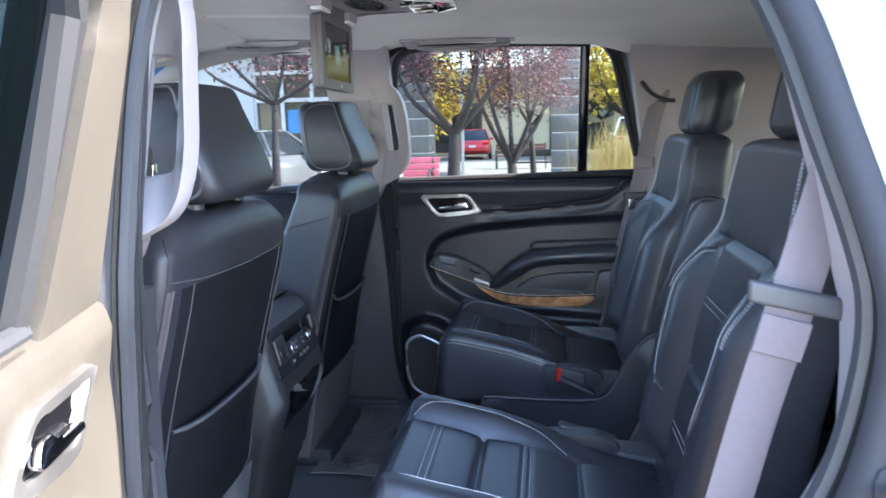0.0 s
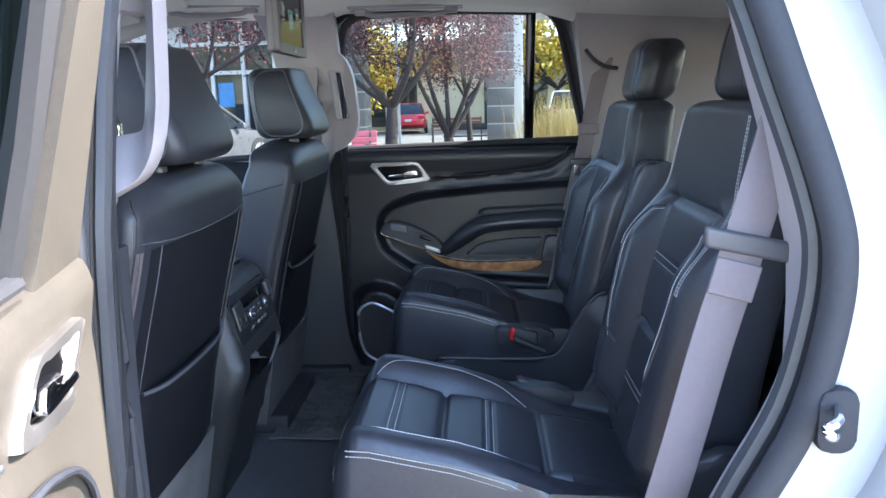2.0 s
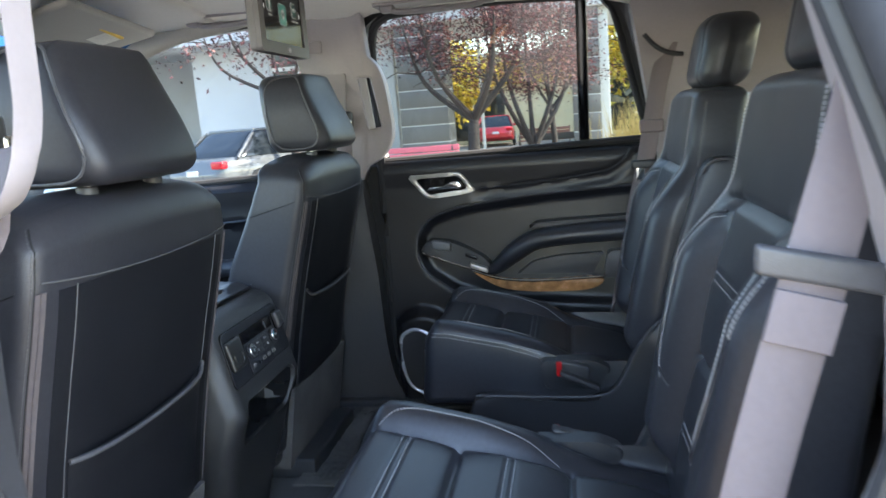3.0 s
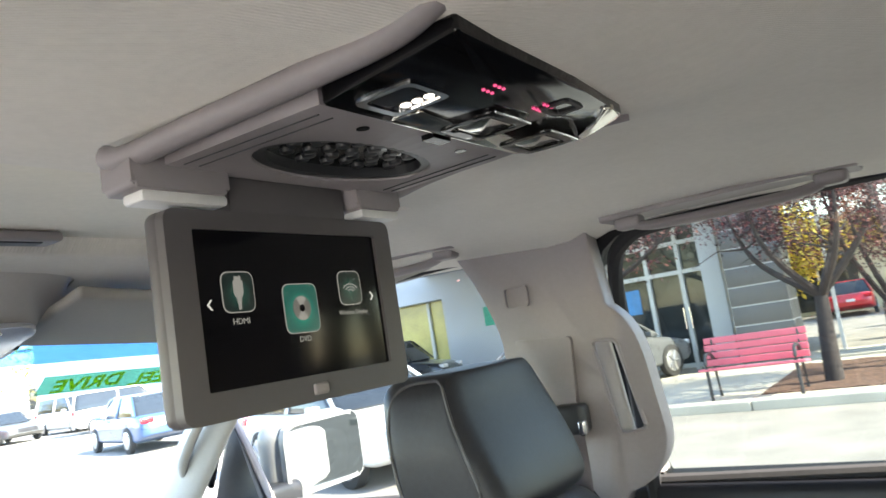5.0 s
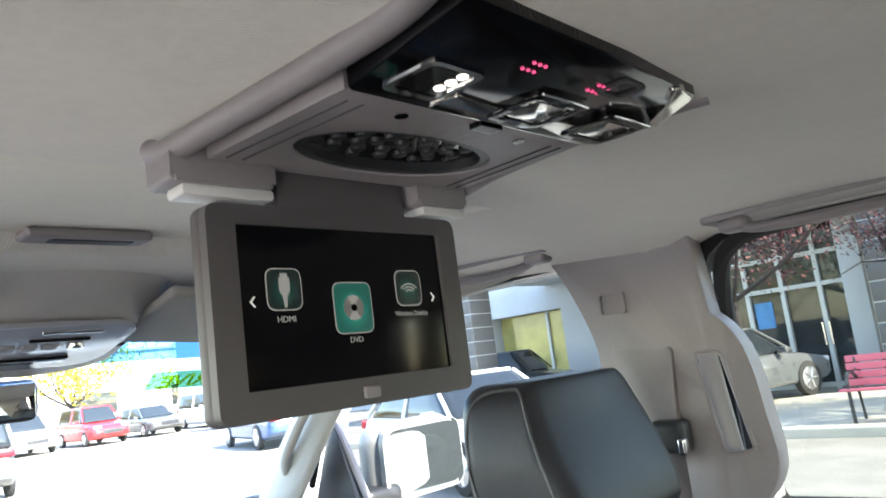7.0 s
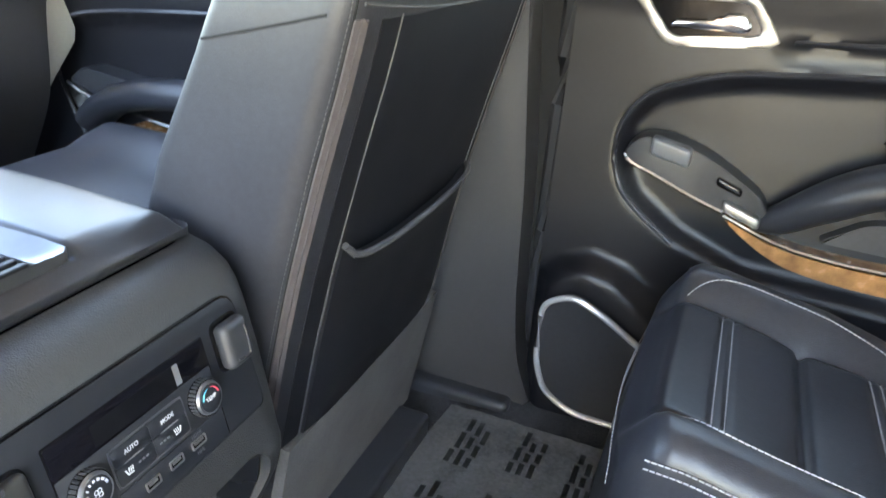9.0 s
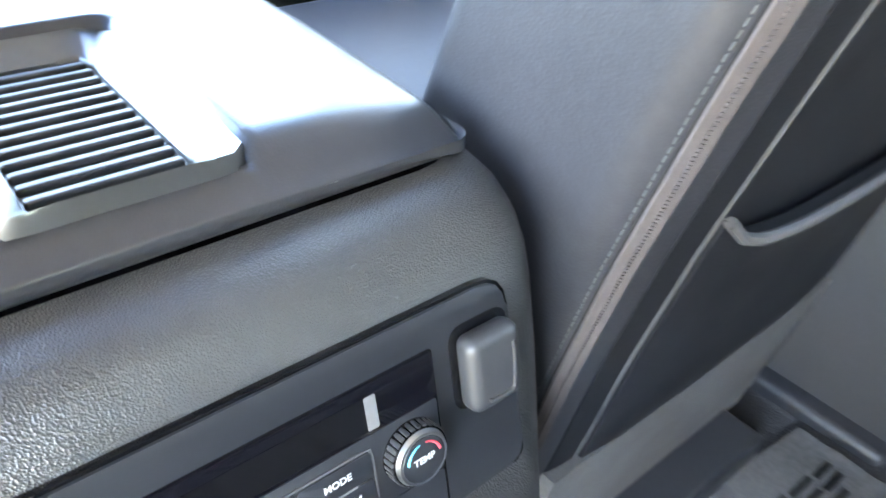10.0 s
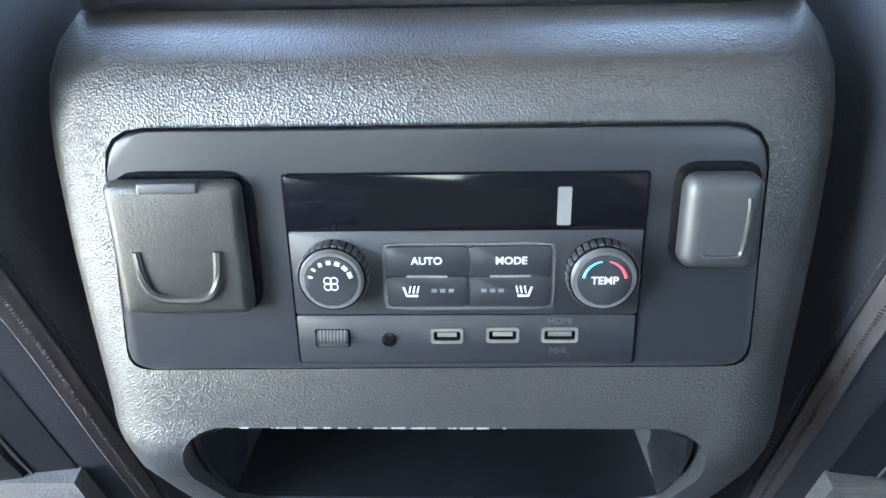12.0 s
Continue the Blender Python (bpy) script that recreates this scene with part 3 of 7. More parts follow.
# left door opening: painted jamb, outer skin and the grey weatherstrip round it
OPENING = [(0.098, 0.66), (0.096, 1.05), (0.104, 1.35), (0.118, 1.58), (0.15, 1.70), (0.22, 1.765), (0.42, 1.785), (0.64, 1.775), (0.76, 1.715), (0.825, 1.61), (0.868, 1.49), (0.902, 1.385), (0.916, 1.31), (0.910, 1.23), (0.885, 1.13), (0.83, 1.02), (0.775, 0.90), (0.75, 0.78), (0.74, 0.66)]
OPEN_S = [tuple(p) for p in smooth_line(OPENING, 5, True)]
jy = lambda v: -(side_y(v) - 0.05)


def grown(poly, d):
    c = np.mean(np.array(poly), axis=0)
    return [(u + d * (u - c[0]) / math.hypot(u - c[0], v - c[1]), v + d * (v - c[1]) / math.hypot(u - c[0], v - c[1])) for u, v in poly]


jamb = ring(grown(OPEN_S, 0.14), OPEN_S, XZ, lambda u, v: jy(v), lambda u, v: jy(v) + 0.085, c=(0.5, 1.2), n=140)
wall_left = setting("wall_left", jamb, JAMB, "white painted door jamb of the open side door", "door frame")
part("outer_skin", ring([(-0.06, 0.45), (-0.06, 1.82), (1.10, 1.80), (1.12, 0.45)], grown(OPEN_S, 0.095), XZ, lambda u, v: jy(v) - 0.055, lambda u, v: jy(v) + 0.004, c=(0.5, 1.2), n=140, bev=0.006), PAINT, wall_left, "white outer body skin")
part("weatherstrip", tube([(u, jy(v) - 0.006, v) for u, v in grown(OPEN_S, -0.002)], 0.018, 10, True, up=(0, 1, 0), flat=0.8), RUBBER, wall_left, "grey rubber weatherstrip round the opening")
part("seal_lip", tube([(u, jy(v) + 0.035, v) for u, v in grown(OPEN_S, -0.012)], 0.012, 8, True, up=(0, 1, 0)), DARK, wall_left, "dark inner seal lip")
cover = smooth_line([(0.090, -0.86, 0.62), (0.088, -0.87, 1.05), (0.096, -0.865, 1.35), (0.110, -0.845, 1.58), (0.140, -0.82, 1.70)], 8)
# added strip tones down the bright white jamb, sunlit tan in its colour
part("jamb_toning_strip", ribbon([p + Vector((0, -0.010, 0)) for p in cover], (0.0, 1.0, 0.0), 0.12, 0.016), SUN_TAN_TRIM, wall_left, "added strip in sunlit tan that tones down the bright white jamb")
part("inner_jamb_trim", ribbon([p + Vector((0.004, 0.050, 0)) for p in cover], (0.0, 1.0, 0.0), 0.045, 0.012), RUBBER, wall_left, "dark inner jamb trim")
part("lower_jamb_trim", ribbon([Vector((p.x + 0.004, p.y + 0.078, p.z)) for p in cover if p.z < 1.33], (0.0, 1.0, 0.0), 0.05, 0.012), DARK, wall_left, "dark lower jamb trim")
for dy, r, mt in ((0.052, 0.012, BLACK_SEAL), (-0.03, 0.008, BLACK_SEAL)):
    part("front_seal", tube([p + Vector((0.012, dy, 0)) for p in cover], r, 8), mt, wall_left, "dark front door seal")
# striker
part("striker_plate", prism(rounded(rect(0.895, 0.935, 1.105, 1.175), 0.014), XZ, -0.903, -0.886, 0.003), RUBBER, wall_left, "black striker plate")
part("striker_loop", tube(smooth_line([(0.915, -0.90, 1.156), (0.898, -0.935, 1.156), (0.882, -0.948, 1.154), (0.890, -0.945, 1.144), (0.915, -0.90, 1.134)], 5), 0.0055, 8), CHROME, wall_left, "bright steel striker loop")


# ---- doors ----
SCOOP = [(0.296, 0.935), (0.225, 0.985), (0.202, 1.027), (0.197, 1.065), (0.203, 1.105), (0.233, 1.146), (0.295, 1.170), (0.368, 1.186), (0.597, 1.206), (0.93, 1.222), (0.95, 0.86), (0.60, 0.885), (0.40, 0.895)]
POD = [(0.112, 0.54), (0.112, 0.845), (0.145, 0.876), (0.188, 0.888), (0.241, 0.876), (0.30, 0.835), (0.40, 0.78), (0.50, 0.72), (0.60, 0.54)]


def door_y(x, z):
    y = lerp(z, [0.55, 0.75, 0.90, 1.10, 1.25, 1.30, 1.325, 1.335], [0.765, 0.770, 0.775, 0.785, 0.790, 0.782, 0.788, 0.805])
    y += 0.020 * sstep(inside_depth((x, z), SCOOP), -0.006, 0.022)
    y -= 0.034 * sstep(inside_depth((x, z), POD), -0.006, 0.028)
    crease = lerp(x, [0.11, 0.385, 0.597, 0.767, 0.83, 0.90], [1.20, 1.233, 1.245, 1.266, 1.310, 1.345])
    if x > 0.36:
        y += 0.008 * sstep(crease - z, -0.004, 0.006) * sstep(x, 0.36, 0.42) * (1 - sstep(crease - z, 0.02, 0.05))
    return y


def rear_door(name, label, frame_mat, panel_mat, long=1.0, proud=0.012, pod=True):
    """Side door: moulded inner panel, pull, switches, speaker, window frame; built as the right one."""
    ob = thing(name, (0.11, 0.8, 0.6), label, "car door", kind="structure")
    gx, gz = np.linspace(0.108, 0.93, 96), np.linspace(0.56, 1.335, 90)
    part("inner_panel", surf(lambda x, z: Vector((x, door_y(x, z), z)), gx, gz, (0, 0.05, 0)), panel_mat, ob, "moulded door panel")
    part("crease_piping", tube([(x, door_y(x, z) - 0.001, z) for x, z in [tuple(p) for p in smooth_line([(0.40, 1.2345), (0.597, 1.247), (0.70, 1.257), (0.767, 1.268), (0.81, 1.292), (0.835, 1.325)], 6)]], 0.0035, 6), LEATHER, ob)
    part("scoop_piping", tube([(x, door_y(x, z) - 0.004, z) for x, z in [tuple(p) for p in smooth_line([(0.30, 0.93), (0.225, 0.985), (0.200, 1.03), (0.195, 1.065), (0.203, 1.108), (0.236, 1.148), (0.295, 1.173), (0.368, 1.189), (0.597, 1.209), (0.90, 1.222)], 5)]], 0.004, 6), LEATHER, ob)
    # armrest and its pocket
    arm = smooth_line([(0.405, 0.775, 0.985), (0.44, 0.765, 1.005), (0.49, 0.752, 1.045), (0.55, 0.742, 1.080), (0.63, 0.738, 1.092), (0.75, 0.738, 1.098), (0.92, 0.738, 1.102)], 6)
    rr = [lerp(i / (len(arm) - 1), [0, 0.15, 0.35, 1], [0.014, 0.030, 0.040, 0.042]) for i in range(len(arm))]
    part("armrest", tube(arm, rr, 16, flat=0.72), LEATHER, ob, "padded black leather armrest", 60)
    part("armrest_shelf", prism(rounded([(0.535, 1.118), (0.56, 1.131), (0.92, 1.142), (0.92, 1.118)], 0.006), XZ, 0.745, 0.81, 0.006), DARK, ob)
    part("pull_pocket", prism(rounded([(0.49, 0.975), (0.545, 1.012), (0.625, 1.026), (0.75, 1.030), (0.715, 0.968)], 0.012), XZ, 0.776, 0.81, 0.004), LEATHER_GREY, ob, "grey lined pull pocket")
    part("pocket_end", prism(rounded([(0.76, 1.035), (0.92, 1.04), (0.92, 0.95), (0.745, 0.955)], 0.012), XZ, 0.765, 0.81, 0.006), LEATHER_GREY, ob)
    wood = [tuple(p)[:2] for p in smooth_line([(0.366, 0.992), (0.43, 0.968), (0.498, 0.957), (0.60, 0.954), (0.738, 0.958), (0.712, 0.929), (0.60, 0.925), (0.498, 0.931), (0.43, 0.949)], 4, True)]
    part("wood_inlay", prism(wood, XZ, 0.748, 0.80, 0.004), WOOD, ob, "polished brown burl wood inlay")
    part("inlay_line", tube(smooth_line([(0.362, 0.747, 0.998), (0.43, 0.746, 0.974), (0.498, 0.746, 0.963), (0.60, 0.746, 0.960), (0.742, 0.748, 0.964)], 5), 0.003, 6), CHROME, ob, "thin bright line over the inlay")
    sw = [tuple(p)[:2] for p in smooth_line([(0.212, 1.062), (0.240, 1.092), (0.305, 1.083), (0.37, 1.052), (0.412, 1.022), (0.416, 0.998), (0.37, 1.0), (0.30, 1.022), (0.24, 1.046)], 4, True)]
    part("switch_plate", prism(sw, XZ, 0.752, 0.80, 0.006), DARK, ob, "dark window switch plate")
    part("window_switch", block((0.277, 0.745, 1.078), (0.028, 0.014, 0.013), 0.006, (2, 1, 1), lambda p, u: p + Vector((0, 0, -0.2 * (p.x - 0.277)))), SWITCH, ob)
    part("small_button", block((0.362, 0.749, 1.040), (0.018, 0.006, 0.006), 0.004, (2, 1, 1), lambda p, u: p + Vector((0, 0, -0.35 * (p.x - 0.362)))), GLOSS, ob)
    part("switch_line", tube(smooth_line([(0.214, 0.750, 1.062), (0.225, 0.746, 1.052), (0.26, 0.744, 1.040), (0.31, 0.744, 1.020), (0.36, 0.745, 1.003)], 5), 0.0032, 6), CHROME, ob, "bright edge line of the switch plate")
    part("switch_tongue", block((0.385, 0.744, 1.006), (0.026, 0.010, 0.008), 0.005, (2, 1, 1), lambda p, u: p + Vector((0, 0, -0.35 * (p.x - 0.385)))), SATIN, ob)
    # release handle
    far = lambda pts: [(0.178 + (u - 0.178) * long, v + (0.03 * (u - 0.178) if long > 1 else 0.0)) for u, v in pts]
    o = rounded(far([(0.178, 1.287), (0.342, 1.290), (0.388, 1.226), (0.236, 1.213)]), [0.014, 0.018, 0.014, 0.02])
    i = rounded(far([(0.202, 1.276), (0.335, 1.279), (0.362, 1.238), (0.243, 1.226)]), 0.013)
    part("handle_bezel", ring(o, i, XZ, lambda u, v: door_y(u, v) - proud, lambda u, v: door_y(u, v) + 0.012, n=56, bev=0.003), SATIN, ob, "satin nickel handle bezel")
    part("handle_recess", prism(i, XZ, 0.785, 0.795), GLOSS, ob, "black recess behind the handle")
    lever = [(0.238, 1.239), (0.245, 1.249), (0.300, 1.252), (0.312, 1.263), (0.335, 1.263), (0.345, 1.247), (0.338, 1.240), (0.30, 1.241)]
    part("release_lever", prism(rounded(far(lever), 0.005, 2), XZ, 0.782 - proud, 0.783, 0.003), CHROME, ob, "chrome release lever")
    # speaker pod
    g = rounded([(0.131, 0.808), (0.177, 0.832), (0.226, 0.810), (0.345, 0.735), (0.345, 0.612), (0.20, 0.618), (0.150, 0.648), (0.131, 0.705)], 0.022)
    if pod:
        part("speaker_grille", prism(g, XZ, 0.7255, 0.76), DARK, ob, "black speaker grille")
        part("grille_ring", tube([(u, 0.7235, v) for u, v in g], 0.0052, 8, True), SILVER_RING, ob, "bright ring round the speaker")
    # window frame and divider
    part("front_frame", tube(smooth_line([(0.100, 0.838, 1.345), (0.094, 0.835, 1.40), (0.086, 0.815, 1.55), (0.082, 0.795, 1.66), (0.105, 0.78, 1.745), (0.28, 0.775, 1.785)], 6), 0.018, 8, up=(0, 1, 0), flat=1.6), frame_mat, ob, "window frame trim")
    part("top_seal", tube(smooth_line([(0.125, 0.782, 1.752), (0.17, 0.780, 1.778), (0.30, 0.778, 1.786), (0.70, 0.775, 1.776), (0.755, 0.765, 1.768)], 5), 0.015, 8), RUBBER, ob)
    part("belt_seal", tube([(0.11, 0.808, 1.334), (0.9, 0.812, 1.350)], 0.010, 8), RUBBER, ob)
    part("divider_bar", prism([(0.692, 1.33), (0.697, 1.765), (0.727, 1.765), (0.722, 1.33)], lambda u, v, w: (u, win_y(v) - 0.015 + w, v), 0, 0.035, 0.003), GLOSS, ob, "black window divider bar")
    part("vent_seal", tube(smooth_line([(0.735, win_y(1.76) - 0.004, 1.755), (0.775, win_y(1.74) - 0.004, 1.738), (0.80, win_y(1.70) - 0.004, 1.695), (0.84, win_y(1.54) - 0.004, 1.54), (0.885, win_y(1.36) - 0.004, 1.36), (0.87, win_y(1.34) - 0.004, 1.340), (0.73, win_y(1.34) - 0.004, 1.335)], 5), 0.011, 8), RUBBER, ob)
    part("vent_frame", tube(smooth_line([(0.76, 0.735, 1.762), (0.80, 0.735, 1.738), (0.828, 0.745, 1.69), (0.868, 0.78, 1.54), (0.913, 0.815, 1.36)], 5), 0.016, 8, flat=1.4), RUBBER, ob)
    return ob


OPEN_ANGLE = 74.0
PLACE = Matrix.Translation((0.058, -0.918, 0)) @ pose(0, 0, 0, 0, 0, -OPEN_ANGLE) @ Matrix.Translation((-0.11, 0.86, 0)) @ MIRROR
left_door = rear_door("door_2", "open white side door swung out, sunlit tan put into its trim colour", SUN_TAN_TRIM, SUN_TAN_TRIM, 1.001, 0.010, False)
part("outer_panel", block((0.555, 0.92, 0.93), (0.385, 0.03, 0.40), 0.03, (4, 1, 4)), PAINT, left_door, "white painted outer skin")
part("upper_frame", ring([(0.105, 1.30), (0.12, 1.62), (0.17, 1.76), (0.30, 1.80), (0.72, 1.80), (0.84, 1.70), (0.93, 1.33)], [(0.266, 1.33), (0.240, 1.45), (0.213, 1.60), (0.225, 1.70), (0.26, 1.735), (0.45, 1.752), (0.76, 1.745), (0.87, 1.34)], XZ, lambda u, v: win_y(v) - 0.040, lambda u, v: win_y(v) - 0.010, n=120, bev=0.006), SUN_TAN_TRIM, left_door, "window frame with sunlit tan in its colour")
p7 = part("door_glass", surf(lambda x, z: Vector((x, win_y(z) + 0.012, z)), [0.11, 0.5, 0.89], [1.31, 1.55, 1.765]), DIM_PRIVACY, left_door, "dark tinted glass")
p7.visible_shadow = False
for k in range(4):
    part("glass_marking", block((0.300 + 0.008 * k, win_y(1.36) + 0.008, 1.372 - 0.004 * (k % 2)), (0.0024, 0.0008, 0.012), 0.0006, (1, 1, 1), None, 1), STITCH, left_door, "pale printed glass marking")
part("glass_seal", tube([(u, win_y(v) - 0.014, v) for u, v in [(0.270, 1.33), (0.245, 1.45), (0.218, 1.60), (0.230, 1.70), (0.263, 1.733), (0.45, 1.748)]], 0.016, 8), BLACK_SEAL, left_door)
PLACE = Matrix.Identity(4)
right_door = rear_door("door_1", "closed dark-trimmed side door with wood inlay and bezelled handle", TAUPE, DARK_SOFT)
part("upper_frame", ring([(0.06, 1.32), (0.045, 1.55), (0.04, 1.75), (0.10, 1.79), (0.30, 1.80), (0.72, 1.80), (0.84, 1.72), (0.95, 1.34)], [(0.108, 1.34), (0.102, 1.45), (0.095, 1.62), (0.095, 1.70), (0.118, 1.736), (0.17, 1.752), (0.70, 1.755), (0.76, 1.74), (0.80, 1.69), (0.89, 1.345)], XZ, lambda u, v: win_y(v) - 0.012, lambda u, v: win_y(v) + 0.035, c=(0.5, 1.5), n=96), BLACK_SEAL, right_door, "black window frame")


# ---- front right door panel (seen past the passenger seat) ----
def front_door(name, label):
    ob = thing(name, (-0.5, 0.8, 0.6), label, "car door", kind="structure")
    SC = [(-0.84, 0.90), (-0.90, 1.05), (-0.86, 1.13), (-0.60, 1.165), (-0.10, 1.19), (-0.10, 0.85)]
    def fy(x, z):
        y = lerp(z, [0.55, 0.75, 0.95, 1.22, 1.27, 1.30], [0.765, 0.77, 0.78, 0.790, 0.782, 0.805])
        return y + 0.02 * sstep(inside_depth((x, z), SC), -0.006, 0.022)
    part("inner_panel", surf(lambda x, z: Vector((x, fy(x, z), z)), np.linspace(-1.02, -0.06, 60), np.linspace(0.58, 1.30, 50), (0, 0.05, 0)), DARK_SOFT, ob, "dark moulded door panel")
    part("scoop_piping", tube([(x, fy(x, z) - 0.004, z) for x, z in [tuple(p) for p in smooth_line([(-0.84, 0.90), (-0.90, 1.05), (-0.86, 1.13), (-0.60, 1.166), (-0.10, 1.19)], 6)]], 0.004, 6), LEATHER, ob)
    part("belt_seal", tube([(-0.93, 0.81, 1.29), (-0.07, 0.812, 1.318)], 0.011, 8), RUBBER, ob)
    o = rounded([(-0.815, 1.252), (-0.655, 1.262), (-0.60, 1.197), (-0.755, 1.182)], 0.014)
    i = rounded([(-0.785, 1.240), (-0.665, 1.248), (-0.635, 1.210), (-0.748, 1.198)], 0.012)
    part("handle_bezel", ring(o, i, XZ, lambda u, v: fy(u, v) - 0.012, lambda u, v: fy(u, v) + 0.012, n=56, bev=0.003), SATIN, ob, "satin nickel handle bezel")
    part("handle_recess", prism(i, XZ, 0.787, 0.797), GLOSS, ob)
    part("release_lever", prism(rounded([(-0.752, 1.207), (-0.745, 1.216), (-0.69, 1.222), (-0.675, 1.233), (-0.652, 1.233), (-0.643, 1.217), (-0.65, 1.211)], 0.005, 2), XZ, 0.772, 0.785, 0.003), CHROME, ob, "chrome release lever")
    part("armrest", tube(smooth_line([(-0.80, 0.765, 0.95), (-0.72, 0.745, 1.00), (-0.60, 0.735, 1.03), (-0.40, 0.735, 1.04), (-0.12, 0.735, 1.045)], 6), 0.04, 14, flat=0.7), LEATHER, ob)
    part("wood_inlay", prism(rounded([(-0.70, 0.955), (-0.40, 0.935), (-0.42, 0.905), (-0.62, 0.925)], 0.006), XZ, 0.748, 0.80, 0.004), WOOD, ob, "brown wood inlay")
    part("switch_plate", prism(rounded([(-0.84, 1.02), (-0.80, 1.05), (-0.62, 1.03), (-0.62, 0.99), (-0.74, 0.99)], 0.01), XZ, 0.75, 0.80, 0.005), DARK, ob)
    part("switch_line", tube(smooth_line([(-0.84, 0.748, 1.018), (-0.78, 0.745, 0.995), (-0.66, 0.745, 0.975), (-0.58, 0.746, 0.965)], 5), 0.0035, 6), CHROME, ob)
    part("outer_panel", block((-0.53, 0.925, 0.90), (0.470, 0.026, 0.385), 0.024, (6, 1, 6), lambda p, u: p + Vector((0, 0.012 * (1 - u.z ** 2), 0))), PAINT, ob, "white painted outer skin")
    part("sail_panel", prism([(-1.02, 1.28), (-0.925, 1.505), (-0.905, 1.50), (-0.83, 1.285)], XZ, 0.770, 0.80, 0.004), DARK, ob, "black triangular mirror sail")
    part("sail_edge", tube([(-0.905, 0.78, 1.505), (-0.822, 0.80, 1.288)], 0.009, 8), TAUPE, ob)
    return ob


front_door("door_3", "closed front passenger door with dark trim")
PLACE = MIRROR
front_door("door_4", "closed front driver door with dark trim")
ob = pane("window_8", FRONT_WIN, win_y, DRIVER_GLASS, "clear driver door side glass")
PLACE = Matrix.Identity(4)


def grown_about(poly, d):
    """An outline moved out from (minus: in towards) its middle by d."""
    c = np.mean(np.array(poly), axis=0)
    return [(u + d * (u - c[0]) / math.hypot(u - c[0], v - c[1]), v + d * (v - c[1]) / math.hypot(u - c[0], v - c[1])) for u, v in poly]


# ---- captain's chairs of the second row ----
CH_Y = 0.415   # chair centre
PAD_X = [0.27, 0.30, 0.335, 0.473, 0.555, 0.65, 0.757, 0.84]
PAD_Z = [0.925, 0.946, 0.957, 0.926, 0.908, 0.883, 0.858, 0.838]


def bolster_rise(x):
    return lerp(x, [0.27, 0.31, 0.37, 0.50, 0.585, 0.645, 0.70], [0.012, 0.026, 0.036, 0.038, 0.030, 0.012, 0.002])


def chair_pad_z(x, y):
    """Top of the cushion: sloping centre panel with quilted channels between two side bolsters."""
    yc = abs(y - CH_Y)
    z = lerp(x, PAD_X, PAD_Z)
    z += bolster_rise(x) * sstep(yc, 0.114, 0.160)
    inner = 1 - sstep(yc, 0.114, 0.124)
    for a, b in ((0.315, 0.473), (0.473, 0.645), (0.645, 0.80)):
        if a < x < b:
            z += 0.008 * math.sin(math.pi * (x - a) / (b - a)) ** 0.6 * inner
    for gx in (0.473, 0.645):
        z -= 0.008 * bump_at(x, gx, 0.005) * inner
    for gx in (0.390, 0.555):
        z -= 0.0035 * (bump_at(x, gx - 0.006, 0.003) + bump_at(x, gx + 0.006, 0.003)) * inner
    z -= 0.009 * bump_at(yc, 0.121, 0.0045) * sstep(x, 0.31, 0.34)
    return z


def chair_face_x(y, z):
    """Front of the backrest: quilted centre, forward wings below a narrower yoke."""
    yc = abs(y - CH_Y)
    x = lerp(z, [0.80, 0.86, 0.95, 1.10, 1.20, 1.31, 1.40, 1.47], [0.785, 0.798, 0.816, 0.846, 0.870, 0.900, 0.915, 0.928])
    up = (1 - sstep(z, 1.205, 1.335)) * sstep(z, 0.87, 0.95)
    x -= 0.050 * sstep(yc, 0.112, 0.160) * (1 - 0.45 * sstep(yc, 0.195, 0.238) ** 2) * up
    inner = 1 - sstep(yc, 0.114, 0.124)
    for a, b in ((0.88, 1.075), (1.075, 1.295)):
        if a < z < b:
            x -= 0.008 * math.sin(math.pi * (z - a) / (b - a)) ** 0.6 * inner
    x += 0.010 * bump_at(z, 1.075, 0.005) * inner + 0.010 * bump_at(z, 1.300, 0.006) * (1 - sstep(yc, 0.16, 0.19))
    for gz in (0.968, 1.196):
        x += 0.003 * (bump_at(z, gz - 0.006, 0.003) + bump_at(z, gz + 0.006, 0.003)) * inner
    x += 0.009 * bump_at(yc, 0.121, 0.0045) * up
    return x


def back_width(z):
    return lerp(z, [0.80, 0.90, 1.00, 1.19, 1.25, 1.30, 1.35, 1.41, 1.47], [0.88, 0.95, 1.0, 1.0, 0.985, 0.935, 0.88, 0.845, 0.80])


